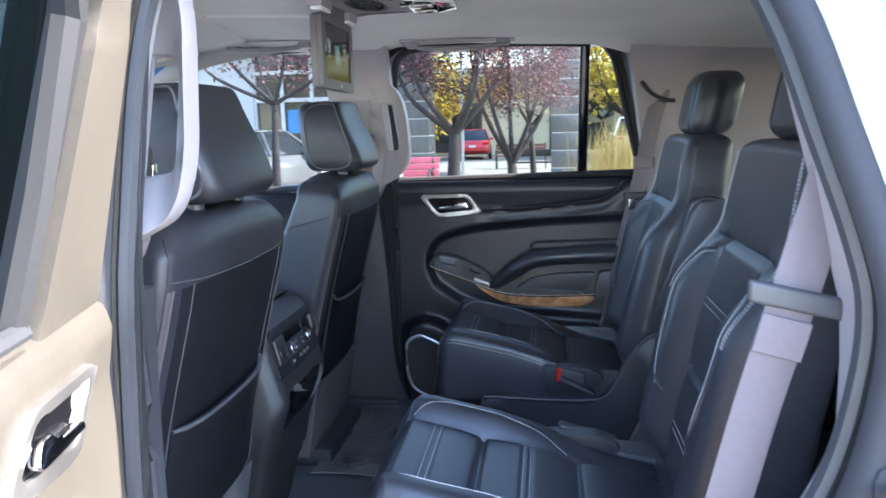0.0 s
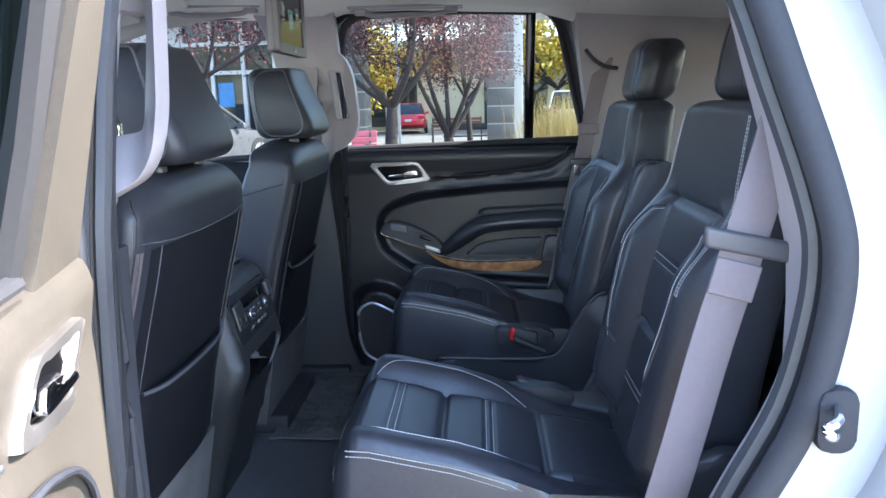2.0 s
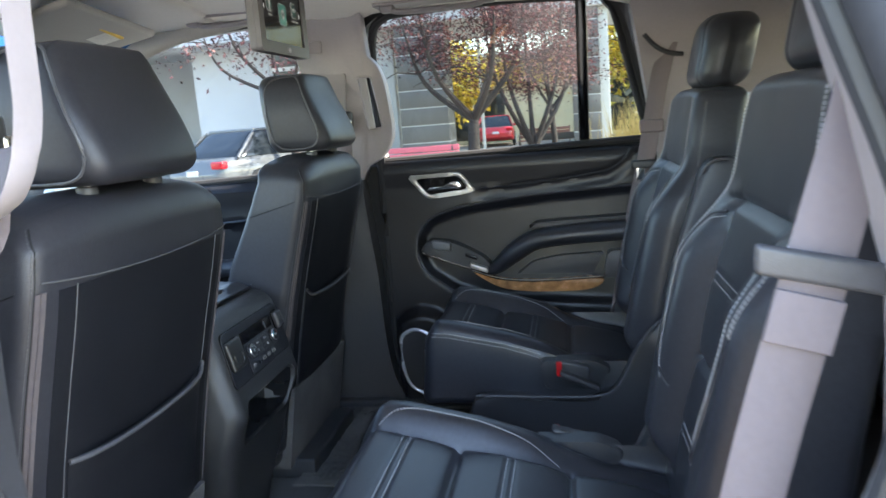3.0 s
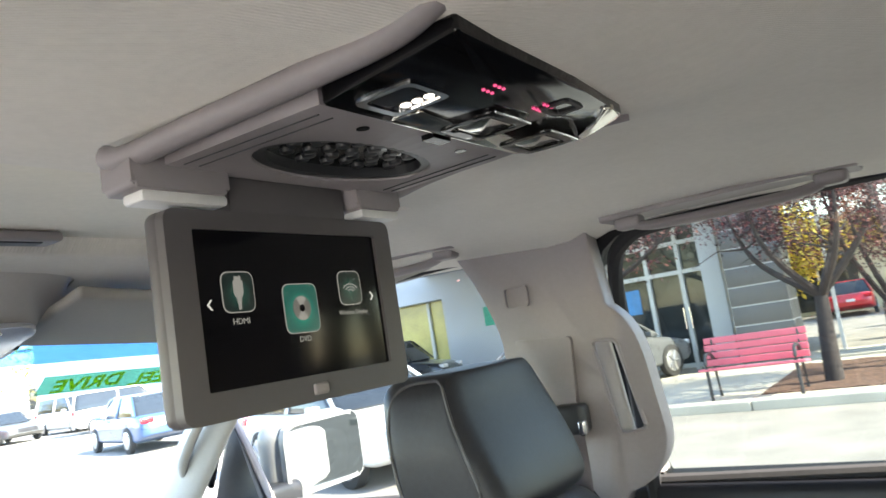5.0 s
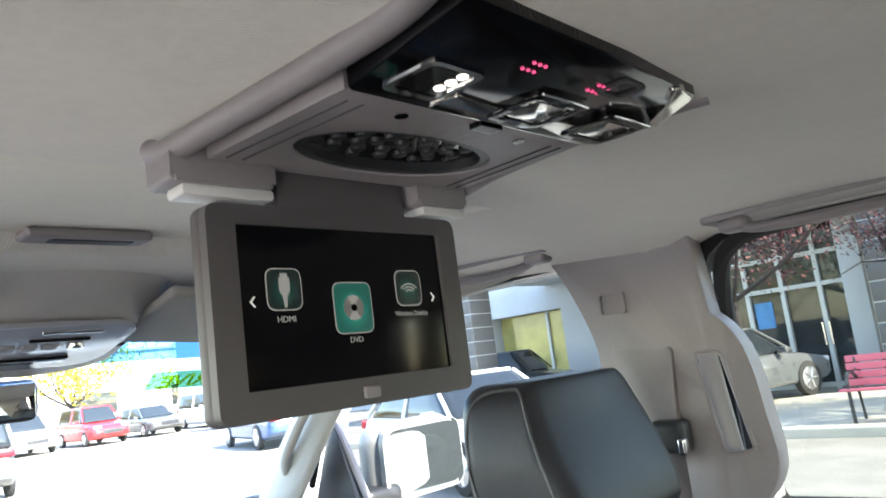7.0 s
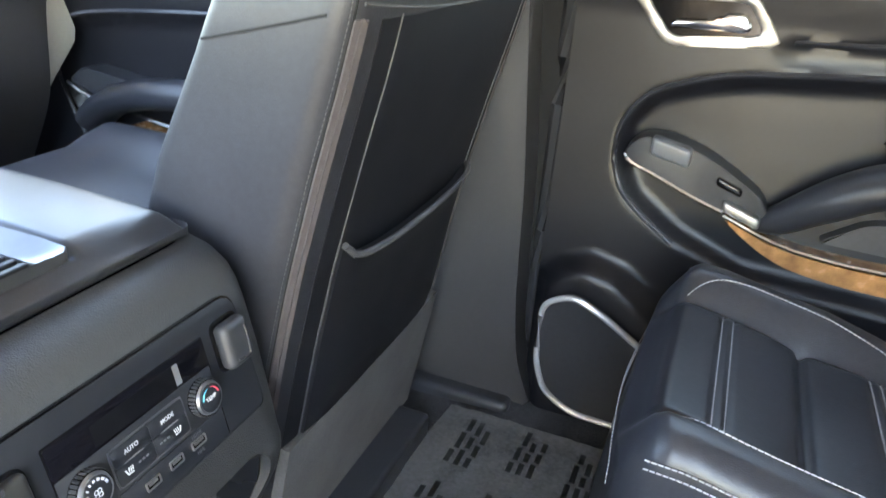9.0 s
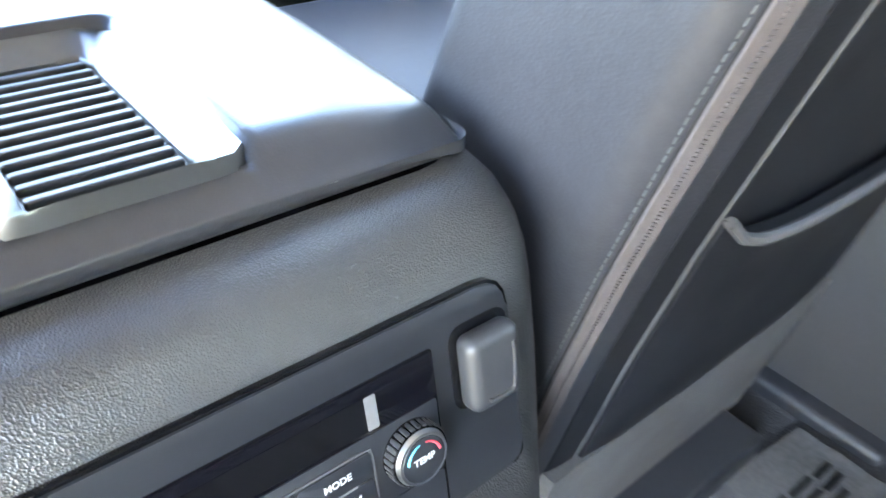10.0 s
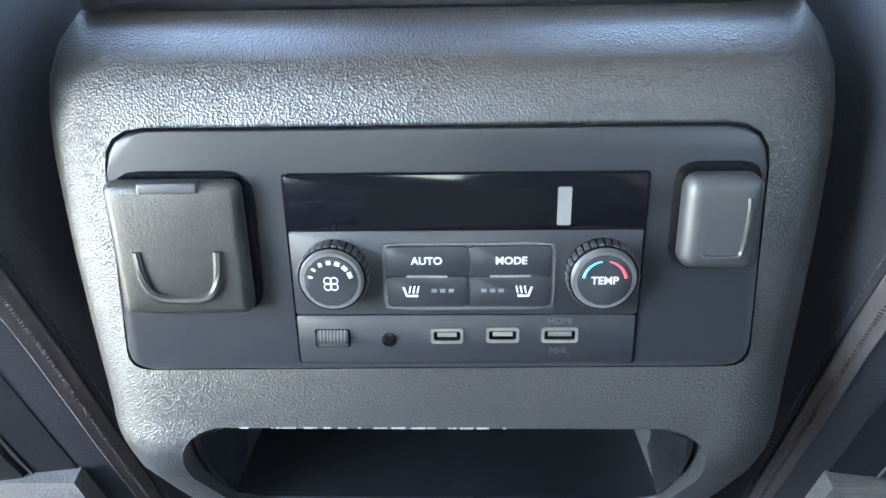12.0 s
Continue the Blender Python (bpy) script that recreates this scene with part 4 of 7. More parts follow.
def captain_chair(label):
    ob = thing("captain_chair", (0.6, CH_Y, 0.585), label, "seat", "second row chairs")

    def cushion(p, u):
        q = p.copy()
        t = sstep(u.z, 0.2, 1.0)
        q.z = p.z * (1 - t) + t * (chair_pad_z(p.x, p.y) - 0.016 * (max(0, abs(u.y) - 0.86) / 0.14) ** 2 - 0.02 * max(0, -u.x - 0.9) / 0.1)
        q.x += 0.020 * u.y ** 4 * max(0.0, -u.x) ** 2 + 0.01 * u.z * sstep(-u.x, 0.7, 1.0)
        q.y += 0.010 * (1 - u.z) / 2 * (1 if u.y > 0 else -1) * sstep(abs(u.y), 0.7, 1.0)
        return q
    part("cushion", block((0.557, CH_Y, 0.870), (0.262, 0.200, 0.078), 0.024, (110, 56, 4), cushion, 4), LEATHER, ob, "black leather cushion with double stitching", 80)
    lines = []
    for gx in (0.384, 0.396, 0.549, 0.561):
        lines.append(dashes([(gx, y, chair_pad_z(gx, y) + 0.0012) for y in np.linspace(CH_Y - 0.114, CH_Y + 0.114, 30)], (0, 0, 1), 0.0055, 0.0044, 0.0006))
    for s in (-1, 1):
        arc = [(0.340, 0.128), (0.362, 0.146), (0.41, 0.158), (0.50, 0.156), (0.58, 0.146), (0.625, 0.128)]
        lines.append(dashes([(p.x, CH_Y + s * p.y, chair_pad_z(p.x, CH_Y + s * p.y) + 0.0012) for p in smooth_line([(a, b, 0) for a, b in arc], 6)], (0, s * -0.4, 1), 0.0055, 0.0042, 0.0006))
    rim = lambda x, s: chair_pad_z(x, CH_Y + s * 0.19) - 0.021
    for dz in (0.0, -0.009):
        for s, x1 in ((-1, 0.58), (1, 0.74)):
            lines.append(dashes([(x, CH_Y + s * 0.2022, rim(x, s) + dz) for x in np.linspace(0.335, x1, 24)], (0, s, 0), 0.0055, 0.0044, 0.0006))
        edge = [(0.306, CH_Y - 0.165, 0.908 + dz), (0.294, CH_Y, 0.908 + dz), (0.306, CH_Y + 0.165, 0.908 + dz)]
        lines.append(dashes(smooth_line(edge, 6), (-1, 0, 0)))
    for ln in lines:
        part("cushion_stitching", ln, STITCH, ob, "pale stitching")

    def back(p, u):
        f = chair_face_x(p.y, p.z)
        q = Vector((f + (u.x + 1) * lerp(p.z, [0.80, 1.16, 1.30, 1.47], [0.075, 0.064, 0.058, 0.052]), CH_Y + (p.y - CH_Y) * back_width(p.z), p.z))
        e = max(0.0, abs(u.y) - 0.86) / 0.14
        q.x += 0.010 * e * e * (1 if u.x < 0 else -0.5)
        q.z -= 0.012 * u.y ** 4 * sstep(p.z, 1.40, 1.47)
        return q
    part("backrest", block((0.9, CH_Y, 1.135), (0.06, 0.238, 0.335), 0.020, (4, 62, 110), back, 4), LEATHER, ob, "black leather backrest with side wings", 80)
    lines = []

    def on_back(y, z, out=0.0012):
        return Vector((chair_face_x(y, z) - out, CH_Y + (y - CH_Y) * back_width(z), z))
    for gz in (0.962, 0.974, 1.190, 1.202):
        lines.append(dashes([on_back(y, gz) for y in np.linspace(CH_Y - 0.114, CH_Y + 0.114, 24)], (-1, 0, 0.2), 0.0055, 0.0044, 0.0006))
    for s in (-1, 1):
        seam = [(0.150, 1.03), (0.158, 1.07), (0.170, 1.12), (0.178, 1.18), (0.178, 1.235), (0.166, 1.268), (0.135, 1.278)]
        lines.append(dashes([on_back(CH_Y + s * p.x, p.y, 0.0016) for p in smooth_line([(a, b, 0) for a, b in seam], 7)], (-1, 0, 0.2), 0.0055, 0.0042, 0.0006))
        for d in (0.196, 0.204):
            lines.append(dashes([on_back(CH_Y + s * d, z, 0.0014) for z in np.linspace(1.20, 1.445, 30)], (-1, s, 0), 0.0055, 0.0042, 0.0006))
    for ln in lines:
        part("back_stitching", ln, STITCH, ob, "pale stitching")
    for s in (-1, 1):
        part("wing_piping", tube([on_back(CH_Y + s * p.x, p.y, 0.0004) for p in smooth_line([(0.136, 1.284, 0), (0.176, 1.275, 0), (0.193, 1.238, 0), (0.189, 1.18, 0), (0.178, 1.115, 0), (0.162, 1.06, 0), (0.140, 1.02, 0)], 7)], 0.0024, 6), LEATHER, ob)
        part("yoke_piping", tube([Vector((chair_face_x(CH_Y, z) + 0.022, CH_Y + s * (0.2365 * back_width(z) + 0.0002), z)) for z in np.linspace(1.31, 1.44, 14)], 0.0026, 6), LEATHER_GREY, ob)

    def head(p, u):
        q = p.copy()
        k = 1 - 0.20 * max(0, u.z) ** 2 - 0.08 * max(0, -u.z)
        q.y = CH_Y + (p.y - CH_Y) * k
        q.x += 0.20 * (p.z - 1.55) + 0.012 * u.y ** 2 * (1 if u.x < 0 else -1)
        q.z -= 0.010 * u.y ** 2 * max(0.0, u.z)
        q.x += 0.006 * bump_at(abs(u.y), 0.58, 0.04) * (1 if u.x < 0 else -1)
        return q
    part("headrest", block((1.012, CH_Y, 1.548), (0.060, 0.126, 0.080), 0.036, (8, 34, 14), head, 5), LEATHER, ob, "rounded black leather headrest", 80)
    for s in (-1, 1):
        loop = []
        for a in np.linspace(0.15 * math.pi, 1.85 * math.pi, 30):
            ux, uz = -math.cos(a), math.sin(a)
            ux, uz = math.copysign(abs(ux) ** 0.5, ux) * 0.99, math.copysign(abs(uz) ** 0.5, uz) * 0.99
            loop.append(head(Vector((1.012 + 0.060 * ux, CH_Y + s * 0.62 * 0.126, 1.548 + 0.080 * uz)), Vector((ux, s * 0.62, uz))))
        part("headrest_seam", tube(loop, 0.0018, 6), LEATHER_GREY, ob)
    for s in (-0.055, 0.055):
        part("headrest_post", tube([(0.965, CH_Y + s, 1.42), (0.99, CH_Y + s, 1.50)], 0.006, 8), CHROME, ob)
    # folded-up armrest on the inner side
    slab = rounded([(0.838, 1.035), (0.930, 1.338), (1.030, 1.318), (0.945, 1.055), (0.905, 1.004), (0.862, 1.002)], [0.03, 0.05, 0.04, 0.04, 0.03, 0.03], 6)
    part("armrest", prism(slab, XZ, 0.143, 0.196, 0.014, 4), LEATHER, ob, "folded-up padded armrest", 60)
    part("armrest_piping", tube([(u, 0.1455, v) for u, v in grown_about(slab, -0.004)], 0.0028, 6, True), LEATHER_GREY, ob)
    part("armrest_pivot", disc((0.892, 0.1435, 1.060), (0, -1, 0), 0.021, 0.007, 28, 0.0025), DARK, ob, "round pivot cap")
    # side shields, riser, buckle
    sh = smooth_line([(0.43, 0.822), (0.60, 0.818), (0.70, 0.820), (0.745, 0.850), (0.79, 0.935), (0.835, 0.990), (0.90, 1.0), (0.955, 0.97), (0.965, 0.86), (0.93, 0.74), (0.88, 0.64), (0.60, 0.63), (0.44, 0.66)], 4, True)
    shield = [tuple(p)[:2] for p in sh]
    part("side_shield", prism(shield, XZ, 0.166, 0.205, 0.008, 2), DARK, ob, "dark plastic side shield")
    part("shield_edge", tube(smooth_line([(0.435, 0.166, 0.833), (0.60, 0.165, 0.829), (0.70, 0.165, 0.831), (0.745, 0.165, 0.853), (0.79, 0.165, 0.938), (0.835, 0.166, 0.993), (0.89, 0.167, 1.003)], 6), 0.0032, 6), LEATHER_GREY, ob)
    part("outer_shield", prism(shield, XZ, 0.672, 0.70, 0.008, 2), DARK, ob)
    part("riser", block((0.66, CH_Y, 0.705), (0.22, 0.19, 0.125), 0.02, (3, 3, 2)), DARK, ob, "dark seat riser box")
    part("rail", block((0.62, CH_Y, 0.590), (0.34, 0.21, 0.012), 0.006, (3, 2, 1)), DARK, ob)
    bk = rounded([(0.578, 0.905), (0.69, 0.905), (0.735, 0.885), (0.70, 0.838), (0.588, 0.838)], 0.014)
    part("buckle_pocket", prism(bk, XZ, 0.184, 0.224, 0.006), DARK, ob, "dark moulded buckle pocket")
    bb = part("buckle", block((0.650, 0.178, 0.885), (0.036, 0.012, 0.020), 0.006, (2, 1, 1), lambda p, u: p + Vector((0, 0, -0.25 * (p.x - 0.65)))), DARK, ob, "black belt buckle")
    RED = bpy.data.materials.get("red_button") or material("red_button", (0.55, 0.01, 0.015), 0.35, vary=0.1)
    part("release_button", block((0.621, 0.172, 0.893), (0.006, 0.010, 0.017), 0.003, (1, 1, 1)), RED, bb, "red release button")
    part("recline_lever", block((0.665, 0.160, 0.868), (0.042, 0.012, 0.007), 0.005, (3, 1, 1), lambda p, u: p + Vector((0, 0, -0.45 * (p.x - 0.665)))), DARK, ob, "dark recline lever")
    return ob


captain_chair("black leather captain's chair with pale stitching by the closed door")
PLACE = MIRROR
captain_chair("black leather captain's chair with pale stitching at the open door")
PLACE = Matrix.Identity(4)


def shoulder_belt(label):
    """Webbing from the trim slot through a guide and down beside the chair."""
    ob = thing("shoulder_belt", (0.84, 0.70, 0.9), label, "seat belt", "second row belts")
    pts = smooth_line([(0.930, 0.672, 1.60), (0.905, 0.690, 1.50), (0.885, 0.705, 1.385), (0.865, 0.715, 1.28), (0.83, 0.72, 1.12), (0.80, 0.715, 0.96), (0.78, 0.71, 0.86)], 5)
    part("webbing", ribbon(pts, (0.97, -0.1, -0.2), 0.047), BELT, ob)
    part("stop_sleeve", block((0.885, 0.703, 1.385), (0.032, 0.007, 0.018), 0.006, (3, 1, 1)), BELT, ob, "taupe belt sleeve")
    part("tongue", block((0.862, 0.705, 1.283), (0.034, 0.008, 0.012), 0.006, (3, 1, 1)), DARK, ob, "black tongue grip")
    part("tongue_blade", block((0.852, 0.700, 1.262), (0.011, 0.002, 0.020), 0.002, (1, 1, 1)), CHROME, ob, "bright steel tongue blade")
    part("slot", tube(smooth_line([(0.868, 0.662, 1.622), (0.895, 0.660, 1.590), (0.93, 0.661, 1.570), (0.965, 0.664, 1.564)], 6), 0.006, 8), DARK, ob, "black belt slot in the trim")
    return ob


shoulder_belt("taupe shoulder belt hanging from the quarter trim slot")

nb = thing("shoulder_belt", (0.84, -0.75, 0.7), "taupe shoulder belt crossing the open doorway side of the chair", "seat belt", "second row belts")
pts = smooth_line([(0.945, -0.70, 1.62), (0.91, -0.735, 1.47), (0.862, -0.765, 1.32), (0.825, -0.765, 1.18), (0.795, -0.765, 1.05), (0.765, -0.76, 0.92), (0.74, -0.75, 0.78)], 6)
part("webbing", ribbon(pts, (0.93, 0.0, -0.26), 0.052), BELT, nb)
part("belt_guide", block((0.858, -0.772, 1.305), (0.050, 0.006, 0.013), 0.0055, (4, 1, 1), lambda p, u: p + Vector((0, 0, -0.22 * (p.x - 0.858)))), LEATHER_GREY, nb, "grey oval belt guide")
part("sewn_fold", block((0.846, -0.771, 1.262), (0.0265, 0.003, 0.022), 0.002, (2, 1, 1), lambda p, u: p + Vector((0.25 * (p.z - 1.262), 0, -0.26 * (p.x - 0.846)))), BELT, nb, "doubled sewn webbing")

# third row bench back, dark behind the chairs
tr = thing("third_row_bench", (1.85, 0, 0.58), "dark leather third-row bench back", "seat")
part("backrest", block((1.85, 0, 1.02), (0.08, 0.60, 0.28), 0.05, (2, 10, 5), lambda p, u: p + Vector((0.2 * (p.z - 1.0), 0, 0))), LEATHER, tr)
part("cushion", block((1.62, 0, 0.76), (0.24, 0.60, 0.09), 0.05, (4, 10, 2)), LEATHER, tr)


# ---- front seats ----
FS_Y = 0.432


def fs_rear(z):
    return lerp(z, [0.66, 0.74, 0.85, 0.95, 1.05, 1.15, 1.24, 1.29, 1.34, 1.40], [-0.055, -0.040, -0.018, 0.0, 0.022, 0.048, 0.073, 0.085, 0.088, 0.072])


def fs_half(z):
    return lerp(z, [0.66, 0.80, 1.0, 1.15, 1.28, 1.36, 1.40], [0.236, 0.243, 0.245, 0.245, 0.243, 0.234, 0.220])


def fs_back_x(y, z):
    """Rear face with its soft crown towards the edges."""
    t = abs(y - FS_Y) / fs_half(z)
    return fs_rear(z) - 0.014 * max(0.0, t - 0.55) ** 2 / 0.2


def front_seat(label):
    ob = thing("car_seat", (-0.25, FS_Y, 0.585), label, "seat", "front seats")

    def back(p, u):
        z = p.z
        t = u.y
        y = FS_Y + t * fs_half(z)
        rear = fs_back_x(y, z)
        thick = lerp(z, [0.66, 0.9, 1.15, 1.30, 1.40], [0.20, 0.19, 0.165, 0.13, 0.10]) * (1.0 - 0.15 * (1 - abs(t)) * sstep(z, 0.7, 0.9) * (1 - sstep(z, 1.2, 1.3)))
        top = 0.022 * t ** 4 * sstep(z, 1.3, 1.39) + 0.010 * max(0.0, u.x) * sstep(z, 1.33, 1.39)
        return Vector((rear - thick * (1 - u.x) / 2, y, z - top))
    part("backrest", block((0, FS_Y, 1.025), (0.08, 0.232, 0.365), 0.024, (4, 40, 56), back, 5), LEATHER_MATT, ob, "black leather backrest", 80)
    # rear skin: yoke seam, zip tape edges, map pocket
    pocket_top = lambda y: 1.054 - 0.010 * math.sin(math.pi * max(0, min(1, (y - 0.26) / 0.345))) + 0.022 * max(0, (0.285 - y) / 0.03) ** 2
    us, vs = np.linspace(FS_Y - 0.172, FS_Y + 0.172, 26), np.linspace(0, 1, 20)
    def pk(y, v):
        z = lerp(v, [0, 1], [0.80, pocket_top(y)])
        e = 1 - abs((y - FS_Y) / 0.172) ** 6
        return Vector((fs_back_x(y, z) + 0.004 + 0.010 * e * sstep(v, 0.0, 0.35) + 0.005 * e * bump_at(v, 1.0, 0.08), y, z))
    part("rear_panel", surf(lambda y, z: Vector((fs_back_x(y, z) + 0.0007, y, z)), np.linspace(FS_Y - 0.203, FS_Y + 0.203, 24), np.linspace(0.78, 1.284, 30), (-0.004, 0, 0)), SEAT_VINYL, ob, "flat matt black rear panel")
    part("map_pocket", surf(pk, us, vs, (-0.012, 0, 0)), SEAT_VINYL, ob, "sagging leather map pocket")
    part("pocket_hem", tube([pk(y, 1.0) + Vector((0.001, 0, 0)) for y in us], 0.0038, 8), LEATHER_GREY, ob)
    seam = [Vector((fs_back_x(y, z) + 0.0015, y, z)) for y, z in [(FS_Y + d, 1.284 + 0.010 * (d / 0.2) ** 2) for d in np.linspace(-0.228, 0.228, 32)]]
    part("yoke_seam", tube(seam, 0.0011, 6), DULL_STITCH, ob)
    for s in (-1, 1):
        zs = np.linspace(0.80, 1.286, 24)
        edge = [Vector((fs_back_x(FS_Y + s * 0.176, z) + 0.0012, FS_Y + s * 0.176, z)) for z in zs]
        part("panel_piping", tube(edge, 0.0009, 6), DULL_STITCH, ob)
        def corner(a, z, out=0.0):
            """A point of the rounded rear edge: a = 0 on the rear face, 90 on the side."""
            r = radians(a)
            p = back(Vector((0, 0, z)), Vector(((0.056 + 0.024 * math.cos(r)) / 0.08, s * (0.208 + 0.024 * math.sin(r)) / 0.232, 0)))
            return p + Vector((math.cos(r), s * math.sin(r), 0)) * out
        part("side_seam", tube([back(Vector((0, 0, 1.288 - 0.03 * k / 9)), Vector((0.72 - 1.5 * k / 9, s, 0))) + Vector((0, s * 0.0004, 0)) for k in range(10)], 0.0012, 5), BLACK_SEAL, ob)
        zs = np.linspace(0.74, 1.285, 30)
        tape = [corner(22, z, 0.0008) for z in zs]
        across = [corner(30, z) - corner(14, z) for z in zs]
        zt = part("zip_tape", ribbon(tape, across, 0.0135, 0.0012), ZIP, ob, "grey-brown zip tape edge")
        part("zip_teeth", dashes([corner(22, z, 0.0018) for z in zs], (0.9, s * 0.4, 0), 0.0024, 0.0013, 0.0012), ZIP, zt)
        zs = np.linspace(0.75, 1.385, 44)
        part("side_stitching", dashes([corner(43, z, 0.0004) for z in zs], (0.7, s * 0.7, 0), 0.0052, 0.0036, 0.0005), DULL_STITCH, ob)
        part("edge_seam", tube([corner(35, z, -0.0004) for z in zs], 0.0013, 5), BLACK_SEAL, ob)
    part("lower_carpet", prism([(FS_Y - 0.20, 0.62), (FS_Y + 0.20, 0.62), (FS_Y + 0.205, 0.83), (FS_Y - 0.205, 0.83)], lambda u, v, w: (fs_rear(max(v, 0.66)) + w - 0.02 * (0.83 - v), u, v), -0.05, 0.006), CARPET_GREY, ob, "grey carpet skirt below the pocket")

    def cush(p, u):
        return p + Vector((0, 0, 0.05 * sstep(-p.x, 0.2, 0.55) + 0.02 * sstep(abs(u.y), 0.5, 0.8) * (1 if u.z > 0 else 0)))
    part("cushion", block((-0.38, FS_Y, 0.84), (0.29, 0.245, 0.085), 0.04, (10, 10, 3), cush, 4), LEATHER, ob, "black leather seat cushion", 80)
    part("side_shield", block((-0.34, FS_Y, 0.70), (0.27, 0.24, 0.07), 0.03, (4, 2, 1)), DARK, ob)
    part("track", block((-0.30, FS_Y, 0.606), (0.30, 0.17, 0.025), 0.008, (3, 1, 1)), DARK, ob)

    def head(p, u):
        q = p.copy()
        k = 1.0 - 0.17 * max(0, u.z) ** 1.5 - 0.05 * max(0, -u.z) ** 2
        q.y = FS_Y + (p.y - FS_Y) * k
        if u.x > 0:
            q.x -= 0.055 * sstep(u.z, -0.9, 1.0) * u.x
        else:
            q.x -= 0.028 * (u.z) * u.x * -1 * 0.4
        q.x += 0.010 * (1 - u.y ** 2) * (1 if u.x > 0 else -0.6)
        return q
    part("headrest", block((0.025, FS_Y, 1.487), (0.080, 0.132, 0.092), 0.030, (8, 24, 16), head, 5), LEATHER_MATT, ob, "black leather headrest with piped seam", 80)
    for s in (-1, 1):
        loop = []
        for a in np.linspace(0, 2 * math.pi, 40, endpoint=False):
            ca, sa = math.cos(a), math.sin(a)
            ux, uz = 0.80 * math.copysign(abs(ca) ** 0.55, ca), 0.93 * math.copysign(abs(sa) ** 0.55, sa)
            p = Vector((0.025 + 0.080 * ux, FS_Y + s * 0.132 * 0.985, 1.487 + 0.092 * uz))
            loop.append(head(p, Vector((ux, s * 0.985, uz))))
        part("headrest_piping", tube(loop, 0.0022, 6, True), LEATHER_GREY, ob)
    for d in (-0.078, 0.078):
        part("headrest_post", tube([(0.045, FS_Y + d, 1.36), (0.048, FS_Y + d, 1.43)], 0.0065, 10), CHROME, ob, "chrome headrest post")
        part("post_collar", disc((0.044, FS_Y + d, 1.384), (0.05, 0, 1), 0.014, 0.010, 20, 0.003), DARK, ob)
    return ob


front_seat("black leather front passenger seat with map pocket")
PLACE = MIRROR
front_seat("black leather driver seat with map pocket")
PLACE = Matrix.Identity(4)


# ---- centre console ----
CON = thing("center_console", (-0.25, 0, 0.585), "black grained centre console with rear climate controls", "console")
PROF = [(-0.065, 0.58), (-0.045, 0.66), (-0.020, 0.74), (-0.004, 0.80), (0.007, 0.836), (0.009, 0.842), (0.011, 0.848), (0.015, 0.86), (0.031, 0.90), (0.0328, 0.908), (0.0335, 0.915), (0.0335, 0.921), (0.0330, 0.926), (0.0318, 0.930), (0.0308, 0.9335), (0.0297, 0.9365), (0.0285, 0.941), (0.023, 0.965), (0.010, 1.015), (-0.001, 1.055), (-0.006, 1.070), (-0.013, 1.083), (-0.024, 1.094), (-0.038, 1.1005), (-0.056, 1.103)]


def con_half(z):
    return lerp(z, [0.58, 0.70, 0.80, 0.86, 0.93, 1.04, 1.08, 1.095, 1.104], [0.115, 0.128, 0.150, 0.162, 0.165, 0.168, 0.166, 0.162, 0.156])


def bin_half(z):
    return lerp(z, [0.80, 0.845, 0.86, 0.905, 0.915, 0.921, 0.926, 0.930, 0.9335, 0.9365], [0.101, 0.109, 0.118, 0.124, 0.124, 0.123, 0.121, 0.118, 0.113, 0.105])


def con_point(s, v):
    """The console's shell; its columns follow the edge of the open bin at s = 0.88."""
    x, z = PROF[int(v)]
    w, r, a = con_half(z), 0.034, abs(s)
    sg = 1 if s >= 0 else -1
    if a <= 1:
        h = bin_half(z)
        y = sg * (h * a / 0.88 if a <= 0.88 else h + (w - r - h) * (a - 0.88) / 0.12)
        rec = (1.0 if a <= 0.85 else 0.0) * (1.0 if 0.847 < z < 0.936 else 0.0)
        return Vector((min(x, -0.055) if rec else x, y, z))
    if a <= 2:
        t = (a - 1) * math.pi / 2
        return Vector((x - r + r * math.cos(t), sg * (w - r + r * math.sin(t)), z))
    return Vector((x - r - (a - 2) * 0.55, sg * w, z))


edge = [0.80, 0.845, 0.88, 0.94, 1.0]
ss = sorted([-3, -2.5, -2.0, -1.8, -1.6, -1.4, -1.2, 1.2, 1.4, 1.6, 1.8, 2.0, 2.5, 3] + [-e for e in edge] + edge + list(np.linspace(-0.75, 0.75, 25)))
part("body", surf(con_point, ss, range(len(PROF))), GRAIN, CON, "pebble-grained black console body", 60)
bin_in = smooth_line([(-0.046, -0.100, 0.850), (-0.048, -0.098, 0.885), (-0.048, -0.088, 0.899), (-0.048, 0.0, 0.902), (-0.048, 0.088, 0.899), (-0.048, 0.098, 0.885), (-0.046, 0.100, 0.850)], 6)
part("bin_rib", tube(bin_in, 0.0022, 6), GLOSS, CON)
BINM = material("smooth_bin_plastic", (0.007, 0.0075, 0.009), 0.28, vary=0.2, rough_vary=0.06, spec=0.35)
bin_poly = rounded(rect(-0.1165, 0.1165, 0.850, 0.9345), 0.014)
part("bin_liner", joined(prism(bin_poly, YZ, -0.046, -0.042), ring(grown_about(bin_poly, 0.003), bin_poly, YZ, -0.046, lambda u, v: lerp(v, [0.85, 0.90, 0.93], [0.006, 0.024, 0.028]), n=64)), BINM, CON, "smooth black open storage bin")
WORN = material("worn_white_edge", (0.28, 0.28, 0.28), 0.7, vary=0.2)
